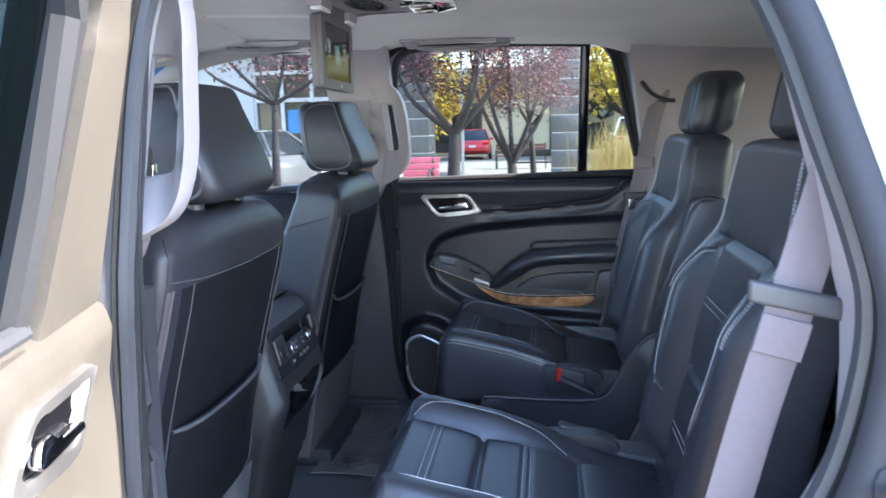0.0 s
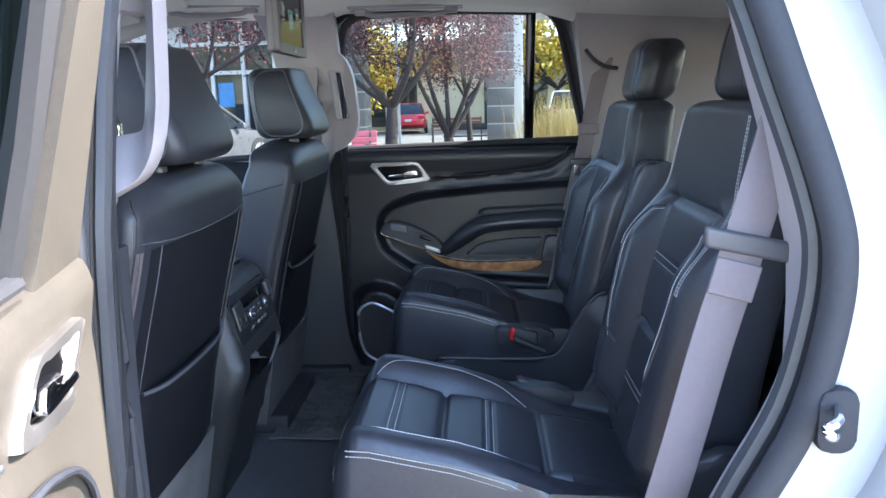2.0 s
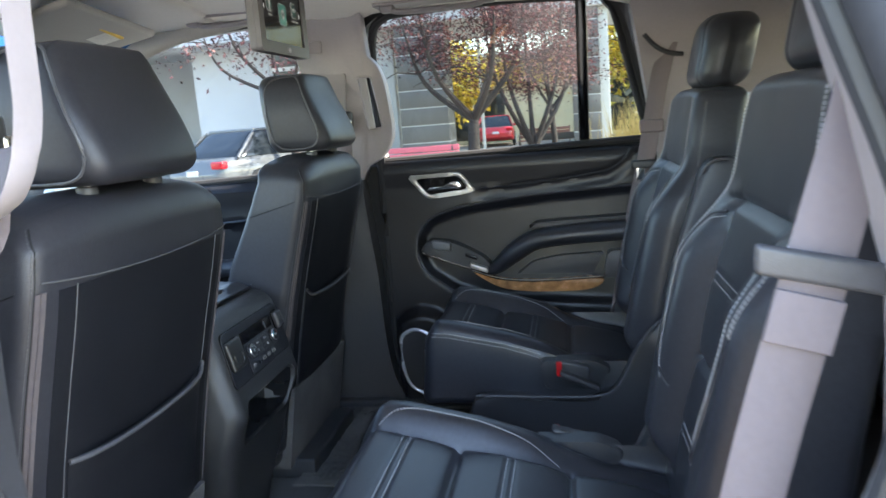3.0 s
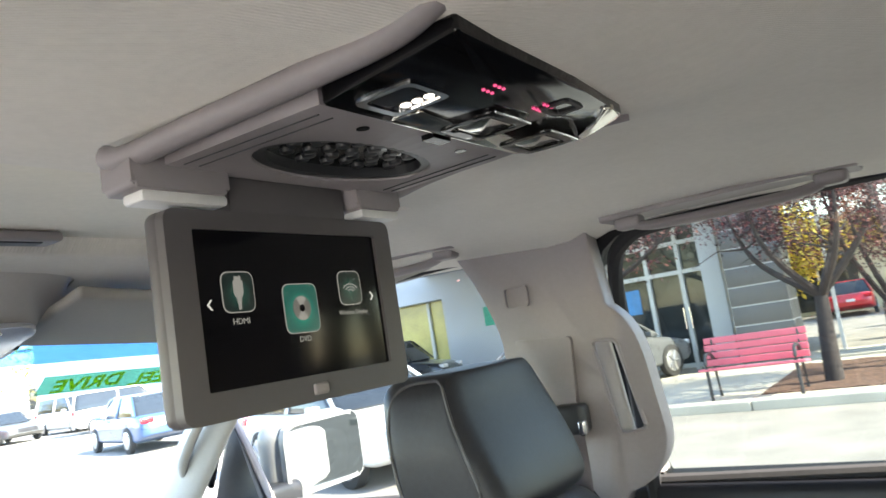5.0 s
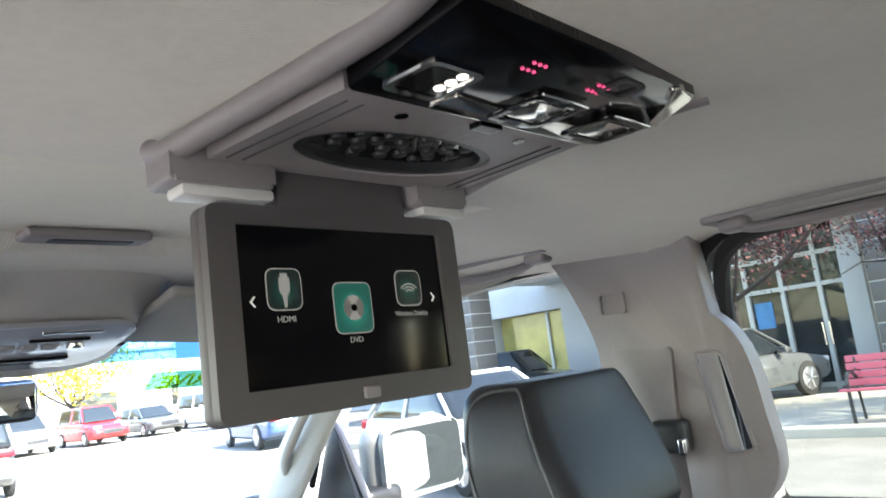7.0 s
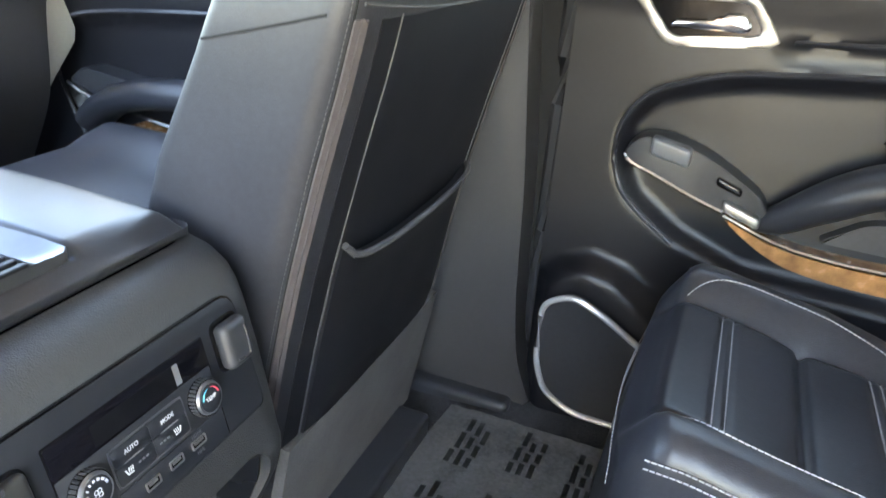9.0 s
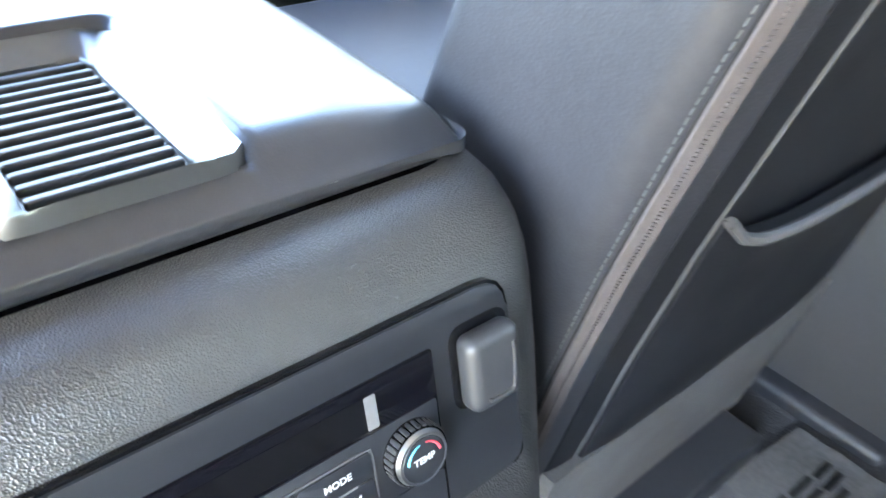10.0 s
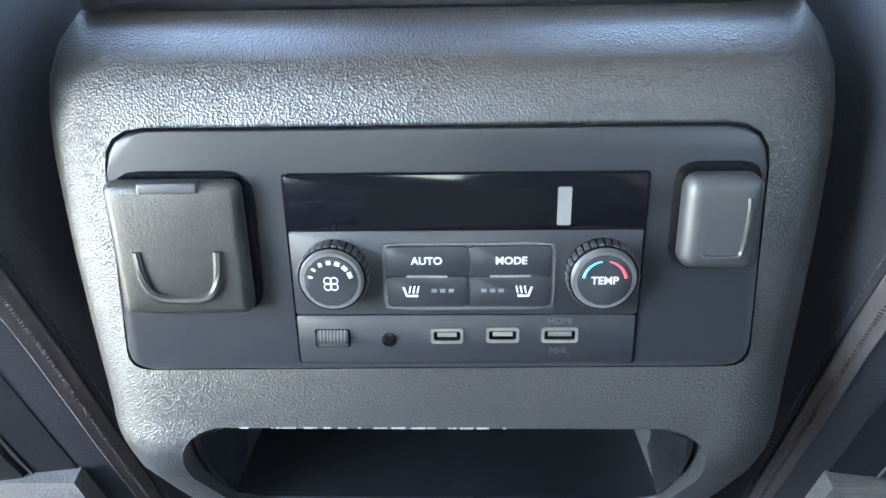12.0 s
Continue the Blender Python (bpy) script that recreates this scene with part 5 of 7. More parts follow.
rw = random.Random(4)
for k in range(30):
    y = rw.uniform(-0.098, 0.03)
    part("edge_chip", block((0.0296, y, 0.9368), (0.0006, rw.uniform(0.0005, 0.0022), rw.uniform(0.0002, 0.0004)), 0.0002, (1, 1, 1), None, 1), WORN, CON)
# padded lid with a tray
LID = material("smooth_black_lid_skin", (0.022, 0.023, 0.028), 0.30, vary=0.2, grain="voronoi", bump_scale=700, bump=0.12, depth=0.0004, spec=0.7)
def lid_warp(p, u):
    q = p.copy()
    q.z += -0.010 * (abs(u.y) ** 3) * (1 if u.z > 0 else 0) + 0.008 * (1 - u.x ** 2) * (1 if u.z > 0 else 0)
    k = 0.020 * sstep(0.0475 - abs(p.y), -0.003, 0.003) * sstep(min(p.x + 0.238, -0.0775 - p.x), -0.003, 0.003)
    if u.z > 0.5:
        q.z -= k
    if u.z > 0:
        q.z -= 0.011 * sstep(p.x, -0.090, -0.058) * u.z
    return q
lid = part("lid", block((-0.262, 0, 1.112), (0.205, 0.157, 0.013), 0.012, (60, 44, 1), lid_warp, 3), LID, CON, "padded black lid", 70)
part("lid_gap", block((-0.262, 0, 1.098), (0.198, 0.148, 0.006), 0.003, (2, 2, 1)), GLOSS, CON)
o, i = rounded(rect(-0.242, -0.073, -0.050, 0.050), 0.012), rounded(rect(-0.226, -0.081, -0.032, 0.032), 0.006)
part("tray_frame", ring(o, i, XY, 1.105, lambda u, v: 1.129 - 0.011 * sstep(min(u + 0.242, -0.073 - u, 0.05 - abs(v)), 0.0, 0.008), n=64, bev=0.002), PEWTER, CON, "dark pewter tray frame")
part("tray_mat", prism(i, XY, 1.105, 1.1150), DARK, CON, "ribbed black rubber tray mat")
for k in range(13):
    part("mat_rib", block((-0.219 + k * 0.0109, 0, 1.1160), (0.0026, 0.031, 0.0022), 0.0015, (1, 1, 1), None, 2), DARK, CON)

TILT_P = radians(14.5)
MP = Matrix(((0, -math.sin(TILT_P), math.cos(TILT_P), 0), (1, 0, 0, 0), (0, math.cos(TILT_P), math.sin(TILT_P), 1.055), (0, 0, 0, 1)))
PP = lambda u, v, w: tuple(MP @ Vector((u, v, w)))


def plate(poly, a, b, bev=0.0, seg=2):
    return prism(poly, PP, a, b, bev, seg)


def pblock(c, half, r, n=(2, 2, 1), warp=None):
    bm = block(c, half, r, n, warp)
    bm.transform(MP)
    return bm


def pdisc(u, v, r, w0, w1, **k):
    bm = disc((u, v, w0), (0, 0, 1), r, w1 - w0, **k)
    bm.transform(MP)
    return bm


WHITE_INK = material("white_marking", (0.42, 0.42, 0.43), 0.6, vary=0.05)
KEY_EDGE = material("dark_key_edge", (0.06, 0.06, 0.066), 0.4, vary=0.1)
GREY_INK = material("moulded_marking", (0.11, 0.11, 0.115), 0.6, vary=0.1)
FACE = part("face_plate", plate(rounded([(-0.138, -0.0885), (0.134, -0.0865), (0.129, 0.0185), (-0.130, 0.0185)], [0.010, 0.010, 0.016, 0.016]), -0.004, 0.0022, 0.0012), PANEL, CON, "matt black control face plate")
part("plate_gap", plate(rounded([(-0.1395, -0.090), (0.1355, -0.088), (0.1305, 0.020), (-0.1315, 0.020)], [0.010, 0.010, 0.017, 0.017]), -0.004, 0.0006), GLOSS, CON)
# outlet flap
part("outlet_well", plate(rounded([(-0.1325, -0.0595), (-0.0735, -0.0595), (-0.0725, 0.003), (-0.1305, 0.003)], 0.012), 0.0, 0.0026), GLOSS, FACE)
flap = part("outlet_flap", pblock((-0.104, -0.0285, 0.0065), (0.0275, 0.029, 0.0048), 0.0044, (10, 10, 1), lambda p, u: p + Vector((0, 0, 0.0012 * (1 - u.x ** 2) * (1 - u.y ** 2) if u.z > 0 else 0))), FLAPM, FACE, "hinged outlet cover flap", 60)
part("flap_hinge", pblock((-0.104, -0.0015, 0.0105), (0.012, 0.0022, 0.0022), 0.001), DARK, flap)
part("thumb_lip", tube([MP @ Vector(q) for q in smooth_line([(-0.1205, -0.028, 0.0118), (-0.119, -0.042, 0.0124), (-0.113, -0.0485, 0.0124), (-0.095, -0.0485, 0.0124), (-0.089, -0.042, 0.0124), (-0.0875, -0.028, 0.0118)], 5)], 0.0020, 8), FLAPM, flap)
# climate module
part("module_gap", plate(rounded(rect(-0.0612, 0.0852, -0.0850, 0.0016), 0.002), 0.0, 0.0028), GLOSS, FACE)
disp = part("display", plate(rounded(rect(-0.0603, 0.0845, -0.0222, 0.0008), 0.0015), 0.0, 0.0036, 0.0004), BLANK, FACE, "blank black climate display")
part("display_window", plate(rounded(rect(-0.027, 0.0545, -0.0205, -0.0045), 0.001), 0.0, 0.0039), GLOSS, disp)
part("display_mark", plate(rounded(rect(0.0490, 0.0545, -0.0205, -0.0045), 0.0008), 0.0, 0.0042), GREY_INK, disp)
keys = part("key_panel", plate(rounded(rect(-0.0603, 0.0842, -0.0608, -0.0230), 0.0012), 0.0, 0.0034, 0.0004), PANEL, FACE, "dark key panel")
part("key_surround", ring([PPt for PPt in rounded(rect(-0.0222, 0.0492, -0.0582, -0.0278), 0.003)], rounded(rect(-0.0210, 0.0480, -0.0570, -0.0290), 0.002), PP, 0.003, 0.0041, n=48), KEY_EDGE, keys)
for (a, b, c, d) in ((-0.0206, 0.0132, -0.0424, -0.0294), (0.0138, 0.0476, -0.0424, -0.0294), (-0.0206, 0.0132, -0.0566, -0.0430), (0.0138, 0.0476, -0.0566, -0.0430)):
    part("key", plate(rounded(rect(a, b, c, d), 0.0018), 0.002, 0.0046, 0.0005), PANEL, keys)
for u in (-0.0038, 0.0307):
    part("key_light", plate(rect(u - 0.0085, u + 0.0085, -0.0431, -0.0421), 0.002, 0.0049), GREY_INK, keys)
for txt, u, v, sz in (("AUTO", -0.0038, -0.0358, 0.0046), ("MODE", 0.0310, -0.0358, 0.0046)):
    part("key_lettering", lettering(txt, sz, MP @ Matrix.Translation((u, v, 0.0048)), 0.0001, 0.0001), WHITE_INK, keys, "white key lettering")
for u, s in ((-0.0110, 1), (0.0370, -1)):
    bars = [tube([MP @ Vector((u - s * 0.0028, -0.0475, 0.0048)), MP @ Vector((u - s * 0.0014, -0.0515, 0.0048)), MP @ Vector((u + s * 0.0032, -0.0515, 0.0048))], 0.0006, 5)]
    for k in range(3):
        bars.append(tube([MP @ Vector((u + s * (k * 0.0017 - 0.0004), -0.0502 + 0.0, 0.0048)), MP @ Vector((u + s * (k * 0.0017 + 0.0003), -0.0470, 0.0048))], 0.0004, 5))
    part("heat_symbol", joined(*bars), WHITE_INK, keys, "white heated-seat symbol")
    for k in range(3):
        part("level_light", plate(rect(u + s * 0.0100 + s * k * 0.0036 - 0.0011, u + s * 0.0100 + s * k * 0.0036 + 0.0011, -0.0500, -0.0484), 0.002, 0.0048), GREY_INK, keys)
KNOB_METAL = material("brushed_knob_metal", (0.30, 0.30, 0.31), 0.30, 0.9, vary=0.08)
for u, kind in ((-0.0424, "fan"), (0.0680, "temp")):
    knob = part("fan_knob" if kind == "fan" else "temperature_knob", pdisc(u, -0.0412, 0.0150, 0.003, 0.0105, seg=40, bev=0.001, taper=0.93), GLOSS, keys, "ribbed black rotary knob")
    sk = []
    for k in range(30):
        a = 2 * math.pi * k / 30
        bm = block((0, 0, 0), (0.0006, 0.0011, 0.0034), 0.0004, (1, 1, 1), None, 1)
        bm.transform(MP @ Matrix.Translation((u + 0.0142 * math.cos(a), -0.0412 + 0.0142 * math.sin(a), 0.0066)) @ Matrix.Rotation(a, 4, 'Z'))
        sk.append(bm)
    tagged(part("knob_knurl", joined(*sk), DARK, knob), kind="stuff")
    part("knob_ring", pdisc(u, -0.0412, 0.0142, 0.0085, 0.0126, seg=44, bev=0.0006, taper=0.87), KNOB_METAL, knob, "bevelled bright knob ring")
    part("knob_face", pdisc(u, -0.0412, 0.0110, 0.008, 0.0129, seg=36, bev=0.0003), PANEL, knob)
    if kind == "temp":
        part("knob_lettering", lettering("TEMP", 0.0046, MP @ Matrix.Translation((u, -0.0412, 0.0130)), 0.0001, 0.0001), WHITE_INK, knob, "white knob lettering")
        COLD, HOT = material("cool_blue_ink", (0.05, 0.45, 0.6), 0.5), material("warm_red_ink", (0.6, 0.06, 0.08), 0.5)
        for a0, a1, mt in ((100, 170, COLD), (80, 10, HOT)):
            part("dial_arc", tube([MP @ Vector((u + 0.0085 * math.cos(radians(a)), -0.0412 + 0.0085 * math.sin(radians(a)), 0.0131)) for a in np.linspace(a0, a1, 12)], [0.0003 + 0.0005 * k / 11 for k in range(12)], 5), mt, knob)
    else:
        for k in range(7):
            a = radians(165 - k * 24)
            bm = block((0, 0, 0), (0.0004 + 0.00016 * k, 0.0009, 0.0002), 0.0001, (1, 1, 1), None, 1)
            bm.transform(MP @ Matrix.Translation((u + 0.0085 * math.cos(a), -0.0412 + 0.0085 * math.sin(a), 0.0131)) @ Matrix.Rotation(a - math.pi / 2, 4, 'Z'))
            part("fan_tick", bm, WHITE_INK, knob)
        bl = []
        for k in range(4):
            a = radians(45 + 90 * k)
            bl.append(tube([MP @ Vector((u + 0.0019 * math.cos(a) + 0.0015 * math.cos(b), -0.0420 + 0.0019 * math.sin(a) + 0.0015 * math.sin(b), 0.0131)) for b in np.linspace(0, 2 * math.pi, 12, endpoint=False)], 0.0003, 5, True))
        part("fan_symbol", joined(*bl), WHITE_INK, knob, "white fan symbol")
ports = part("port_strip", plate(rounded(rect(-0.0603, 0.0838, -0.0845, -0.0614), 0.0012), 0.0, 0.0034, 0.0004), PANEL, FACE, "dark port strip")
part("thumb_wheel_well", plate(rounded(rect(-0.0530, -0.0378, -0.0765, -0.0678), 0.001), 0.003, 0.0037), GLOSS, ports)
bm = disc((-0.0520, -0.0722, 0.0005), (1, 0, 0), 0.0050, 0.0132, 24)
bm.transform(MP)
part("thumb_wheel", bm, DARK, ports, "knurled thumb wheel")
for k in range(8):
    part("wheel_rib", tube([MP @ Vector((-0.0505 + k * 0.0015, -0.0722 + 0.0051 * math.cos(a), 0.0005 + 0.0051 * math.sin(a))) for a in np.linspace(0.5, 2.64, 7)], 0.0003, 5), GREY_INK, ports)
part("jack_ring", pdisc(-0.0210, -0.0729, 0.0033, 0.003, 0.0044, seg=24, bev=0.0004), GLOSS, ports, "audio jack socket")
part("jack_hole", pdisc(-0.0210, -0.0729, 0.0018, 0.003, 0.0046, seg=16), BLANK, ports)
for a, b, nm, zc in ((-0.0029, 0.0110, "usb_port", -0.0710), (0.0209, 0.0350, "usb_port", -0.0707), (0.0445, 0.0601, "video_port", -0.0707)):
    p = part(nm, ring(rounded(rect(a, b, zc - 0.0036, zc + 0.0036), 0.0012), rounded(rect(a + 0.0012, b - 0.0012, zc - 0.0023, zc + 0.0023), 0.0006), PP, 0.002, 0.0043, n=40), SATIN, ports, "metal-rimmed port")
    part("port_dark", plate(rect(a + 0.001, b - 0.001, zc - 0.0025, zc + 0.0025), 0.002, 0.0036), BLANK, p)
    part("port_tongue", plate(rect(a + 0.0028, b - 0.0028, zc - 0.0004, zc + 0.0016), 0.002, 0.0040), SATIN, p)
part("port_lettering", lettering("HDMI", 0.0042, MP @ Matrix.Translation((0.0523, -0.0643, 0.0035)), 0.00015), KEY_EDGE, ports, "moulded port lettering")
part("port_lettering", lettering("MHL", 0.0042, MP @ Matrix.Translation((0.0523, -0.0785, 0.0035)), 0.00015), KEY_EDGE, ports, "moulded port lettering")
# plug cover
part("plug_well", plate(rounded(rect(0.0945, 0.1285, -0.0385, 0.0052), 0.009), 0.0, 0.0027), GLOSS, FACE)
plug = part("socket_cap", pblock((0.1115, -0.0170, 0.0085), (0.0150, 0.0192, 0.0070), 0.0060, (6, 6, 2)), DARK, FACE, "rounded black socket cap", 60)
part("cap_lip", tube([MP @ Vector(q) for q in smooth_line([(0.1045, -0.0285, 0.0154), (0.106, -0.030, 0.0156), (0.117, -0.030, 0.0156), (0.1195, -0.027, 0.0156), (0.1205, -0.012, 0.0156), (0.1200, -0.006, 0.0152)], 4)], 0.0010, 6), DARK, plug)
part("scuff_ring", tube([Vector((-0.0095, -0.029, 1.0)) + Vector((-0.009 - 0.22 * 0.0085 * math.sin(a) , 0.0085 * math.cos(a), 0.0775 + 0.0066 * math.sin(a))) for a in np.linspace(-0.6, 4.6, 26)], 0.0003, 4), GREY_INK, CON, "faint scuffed ring")


# ---- overhead entertainment unit ----
OHC = thing("overhead_console", (0.27, 0, 1.765), "taupe rear overhead console with speaker, lamp and switches", "overhead console")
HZ = 1.762
outl = [(0.150, -0.128), (0.285, -0.120), (0.392, -0.130), (0.400, -0.05), (0.400, 0.0), (0.394, 0.05), (0.380, 0.100), (0.285, 0.118), (0.150, 0.128)]
part("housing", prism([tuple(p)[:2] for p in outl], XY, HZ + 0.017, HZ + 0.032, 0.004), TAUPE, OHC)
spk_o = [(0.213 + 0.043 * math.cos(a), 0.088 * math.sin(a)) for a in np.linspace(0, 2 * math.pi, 48, endpoint=False)]
spk_i = [(0.213 + 0.036 * math.cos(a), 0.080 * math.sin(a)) for a in np.linspace(0, 2 * math.pi, 48, endpoint=False)]
part("front_cover", ring(rounded([(0.150, -0.122), (0.295, -0.1165), (0.295, 0.1165), (0.150, 0.122)], 0.004), spk_o, XY, HZ, HZ + 0.012, n=72, bev=0.0015), TAUPE, OHC, "grey cover around the speaker")
# taupe dish drawn dark, its recess shade put into the colour
part("shaded_speaker_dish", ring(spk_o, spk_i, XY, lambda u, v: HZ + 0.002, lambda u, v: HZ + 0.014, n=48), DARK, OHC)
spk = part("speaker_grille", prism(spk_i, XY, HZ + 0.010, HZ + 0.016), GLOSS, OHC, "black oval speaker grille")
for k in range(30):
    a, rr_ = k * 2.399963, math.sqrt((k + 0.5) / 30)
    cx, cy = 0.213 + 0.031 * rr_ * math.cos(a), 0.074 * rr_ * math.sin(a)
    part("grille_cell", disc((cx, cy, HZ + 0.010), (0, 0, -1), 0.0058, 0.003, 14, 0.0008, 0.85), DARK, spk)
for s in (-1, 1):
    rim = smooth_line([(0.130, s * 0.146, HZ + 0.010), (0.145, s * 0.142, HZ + 0.006), (0.20, s * 0.134, HZ + 0.010), (0.30, s * 0.128, HZ + 0.013), (0.36, s * 0.133, HZ + 0.012), (0.395, s * 0.143, HZ + 0.014), (0.412, s * 0.146, HZ + 0.022)], 6)
    if s > 0:
        rim = rim[:-8]
    part("side_rim", tube(rim, 0.0092 if s < 0 else 0.0085, 12, flat=0.9), TAUPE, OHC, "rounded taupe rim")
    part("cover_line", tube([(0.165, s * 0.112, HZ - 0.0002), (0.282, s * 0.104, HZ - 0.0002)], 0.0007, 5), DARK, OHC)
    part("cover_line", tube([(0.165, s * 0.100, HZ - 0.0002), (0.282, s * 0.092, HZ - 0.0002)], 0.0007, 5), DARK, OHC)
    part("screw_recess", disc((0.277, s * 0.058, HZ - 0.0006), (0, 0, 1), 0.0045, 0.004, 16), BLANK, OHC)
blk = [(0.2965, -0.1165), (0.2965, 0.1165), (0.349, 0.128), (0.396, 0.094), (0.402, 0.0), (0.402, -0.135)]
BLK = part("gloss_panel", prism(rounded(blk, 0.003), XY, HZ - 0.001, HZ + 0.010, 0.0015), GLOSS, OHC, "gloss black control panel")
MIRR = material("reflection_and_cap_metal", (0.78, 0.75, 0.69), 0.13, 1.0, vary=0.05, rough_vary=0.02)
# metal strips stand in for ceiling reflections in the gloss black panel
part("reflection_strip", prism(rounded([(0.298, -0.058), (0.298, 0.112), (0.330, 0.119), (0.322, 0.06), (0.318, 0.0), (0.322, -0.055)], 0.004), XY, HZ - 0.0022, HZ + 0.002, 0.0006), MIRR, BLK, "bright strip standing for a reflection in the gloss panel")
part("corner_reflection", prism(rounded([(0.352, 0.112), (0.378, 0.088), (0.394, 0.062), (0.3985, 0.068), (0.394, 0.093), (0.349, 0.1265)], 0.004), XY, HZ - 0.0025, HZ + 0.002, 0.001), MIRR, BLK, "bright end strip standing for a corner reflection")
part("panel_slot", prism(rect(0.286, 0.296, -0.006, 0.016), XY, HZ - 0.004, HZ + 0.002), BLANK, OHC)
LED = glow("white_led", (1.0, 0.97, 0.92), 0.30)
lamp = part("reading_lamp", ring(rounded(rect(0.308, 0.350, -0.104, -0.062), 0.006), rounded(rect(0.313, 0.346, -0.100, -0.066), 0.005), XY, HZ - 0.0028, HZ, n=40), CHROME, BLK, "chrome-framed reading lamp")
part("lamp_lens", prism(rounded(rect(0.316, 0.344, -0.098, -0.080), 0.004), XY, HZ - 0.0022, HZ), GLOSS, lamp)
for k in range(3):
    part("led", disc((0.3225 + 0.0087 * k, -0.0715, HZ - 0.0006), (0, 0, -1), 0.0033, 0.0012, 18, 0.0004), LED, lamp, "lit white LED")
PINK = glow("pink_ir_led", (1.0, 0.10, 0.30), 0.06)
for cx, cy in ((0.369, -0.046), (0.369, 0.018)):
    for a in range(2):
        for b in range(3):
            part("infrared_led", disc((cx - 0.004 + 0.008 * a, cy - 0.005 + 0.005 * b, HZ - 0.0008), (0, 0, -1), 0.0012, 0.0012, 10), PINK, BLK, "faint pink transmitter LED")
for cy in (0.012, 0.092):
    sw = part("lamp_switch", ring(rounded(rect(0.304, 0.350, cy - 0.026, cy + 0.026), 0.008), rounded(rect(0.312, 0.342, cy - 0.019, cy + 0.019), 0.005), XY, HZ - 0.0036, HZ, n=40, bev=0.0008), GLOSS, BLK, "black switch surround")
    part("switch_cap", prism(rounded(rect(0.314, 0.340, cy - 0.017, cy + 0.017), 0.004), XY, HZ - 0.0030, HZ, 0.0008), MIRR, sw)
    part("switch_edge", tube([(0.350, cy - 0.024, HZ - 0.0034), (0.351, cy, HZ - 0.0036), (0.350, cy + 0.024, HZ - 0.0034)], 0.0010, 6), CHROME, sw)
part("roof_switch", ring(rounded(rect(0.366, 0.388, 0.018, 0.044), 0.004), rounded(rect(0.369, 0.385, 0.021, 0.041), 0.003), XY, HZ - 0.0025, HZ, n=32), DARK, BLK)

# fold-down screen
MON = thing("fold_down_screen", (0.135, 0, 1.66), "fold-down ceiling screen lit with three teal menu icons", "screen")
BEZ = material("grey_screen_bezel", (0.098, 0.090, 0.093), 0.5, vary=0.06, grain="noise", bump_scale=1500, bump=0.2, depth=0.0003)
part("bezel", ring(rounded(rect(-0.1205, 0.1205, 1.588, 1.7365), 0.010), rounded(rect(-0.0985, 0.0985, 1.6085, 1.7225), 0.001), YZ, 0.138, 0.147, n=360), BEZ, MON, "grey plastic bezel")
part("shell", block((0.1305, 0, 1.662), (0.0095, 0.1205, 0.0742), 0.008, (2, 6, 4)), BEZ, MON, "grey plastic back shell")
SCR = part("display", prism(rect(-0.0985, 0.0985, 1.6085, 1.7225), YZ, 0.141, 0.1442), BLANK, MON, "dark lit display")
part("latch", block((0.1475, 0.006, 1.5975), (0.002, 0.008, 0.0045), 0.002, (1, 1, 1)), TAUPE, MON)
part("neck", prism(rect(-0.062, 0.064, 1.730, 1.764), YZ, 0.128, 0.1465, 0.002), BEZ, MON, "grey hinge neck")
for a, b in ((-0.148, -0.070), (0.070, 0.131)):
    hg = part("hinge_cover", prism(rounded(rect(a, b, 1.7455, 1.772), 0.004), YZ, 0.125, 0.158, 0.004), TAUPE, MON, "taupe hinge cover")
    # white light on the hinge underside painted in as a pale strip
    part("lit_hinge_strip", prism(rounded(rect(a + 0.010, b, 1.7385, 1.7460), 0.002), YZ, 0.132, 0.1535, 0.001), material("white_lit_hinge", (0.75, 0.74, 0.72), 0.4, vary=0.04) if a < 0 else bpy.data.materials["white_lit_hinge"], hg, "pale strip standing for light under the hinge")
SILVER_G, WHITE_G, GREY_G = glow("silver_screen_light", (0.75, 0.78, 0.76), 0.016), glow("white_screen_light", (0.9, 0.95, 0.93), 0.032), glow("grey_screen_light", (0.6, 0.6, 0.58), 0.009)
XS = 0.1446


def screen_gradient(name, inner, outer, strength):
    """Lit screen picture: bright in the middle, fading to its corners."""
    m = glow(name, inner, strength)
    nt = m.node_tree
    co = nt.nodes.new("ShaderNodeTexCoord")
    ds = nt.nodes.new("ShaderNodeVectorMath")
    ds.operation = 'DISTANCE'
    ds.inputs[1].default_value = (0.5, 0.5, 0.45)
    nt.links.new(co.outputs["Generated"], ds.inputs[0])
    nt.links.new(ramp(nt, ds.outputs["Value"], [(0.16, inner), (0.46, tuple(0.5 * (a + b) for a, b in zip(inner, outer))), (0.66, outer)]), nt.nodes["Principled BSDF"].inputs["Emission Color"])
    return m


BRIGHT_TEAL = screen_gradient("bright_teal_icon_light", (0.0, 0.52, 0.40), (0.0, 0.10, 0.08), 0.040)
DEEP_TEAL = screen_gradient("deep_teal_icon_light", (0.0, 0.36, 0.28), (0.0, 0.02, 0.018), 0.014)


def icon(y, z, w, h, label, fill):
    ic = part("menu_icon", prism(rounded(rect(y - w, y + w, z - h, z + h), 0.0075, 6), YZ, 0.144, XS), SILVER_G, SCR, label)
    part("icon_shade", prism(rounded(rect(y - w + 0.0009, y + w - 0.0009, z - h + 0.0009, z + h - 0.0009), 0.0068, 6), YZ, 0.1438, XS + 0.0002), fill, ic)
    return ic


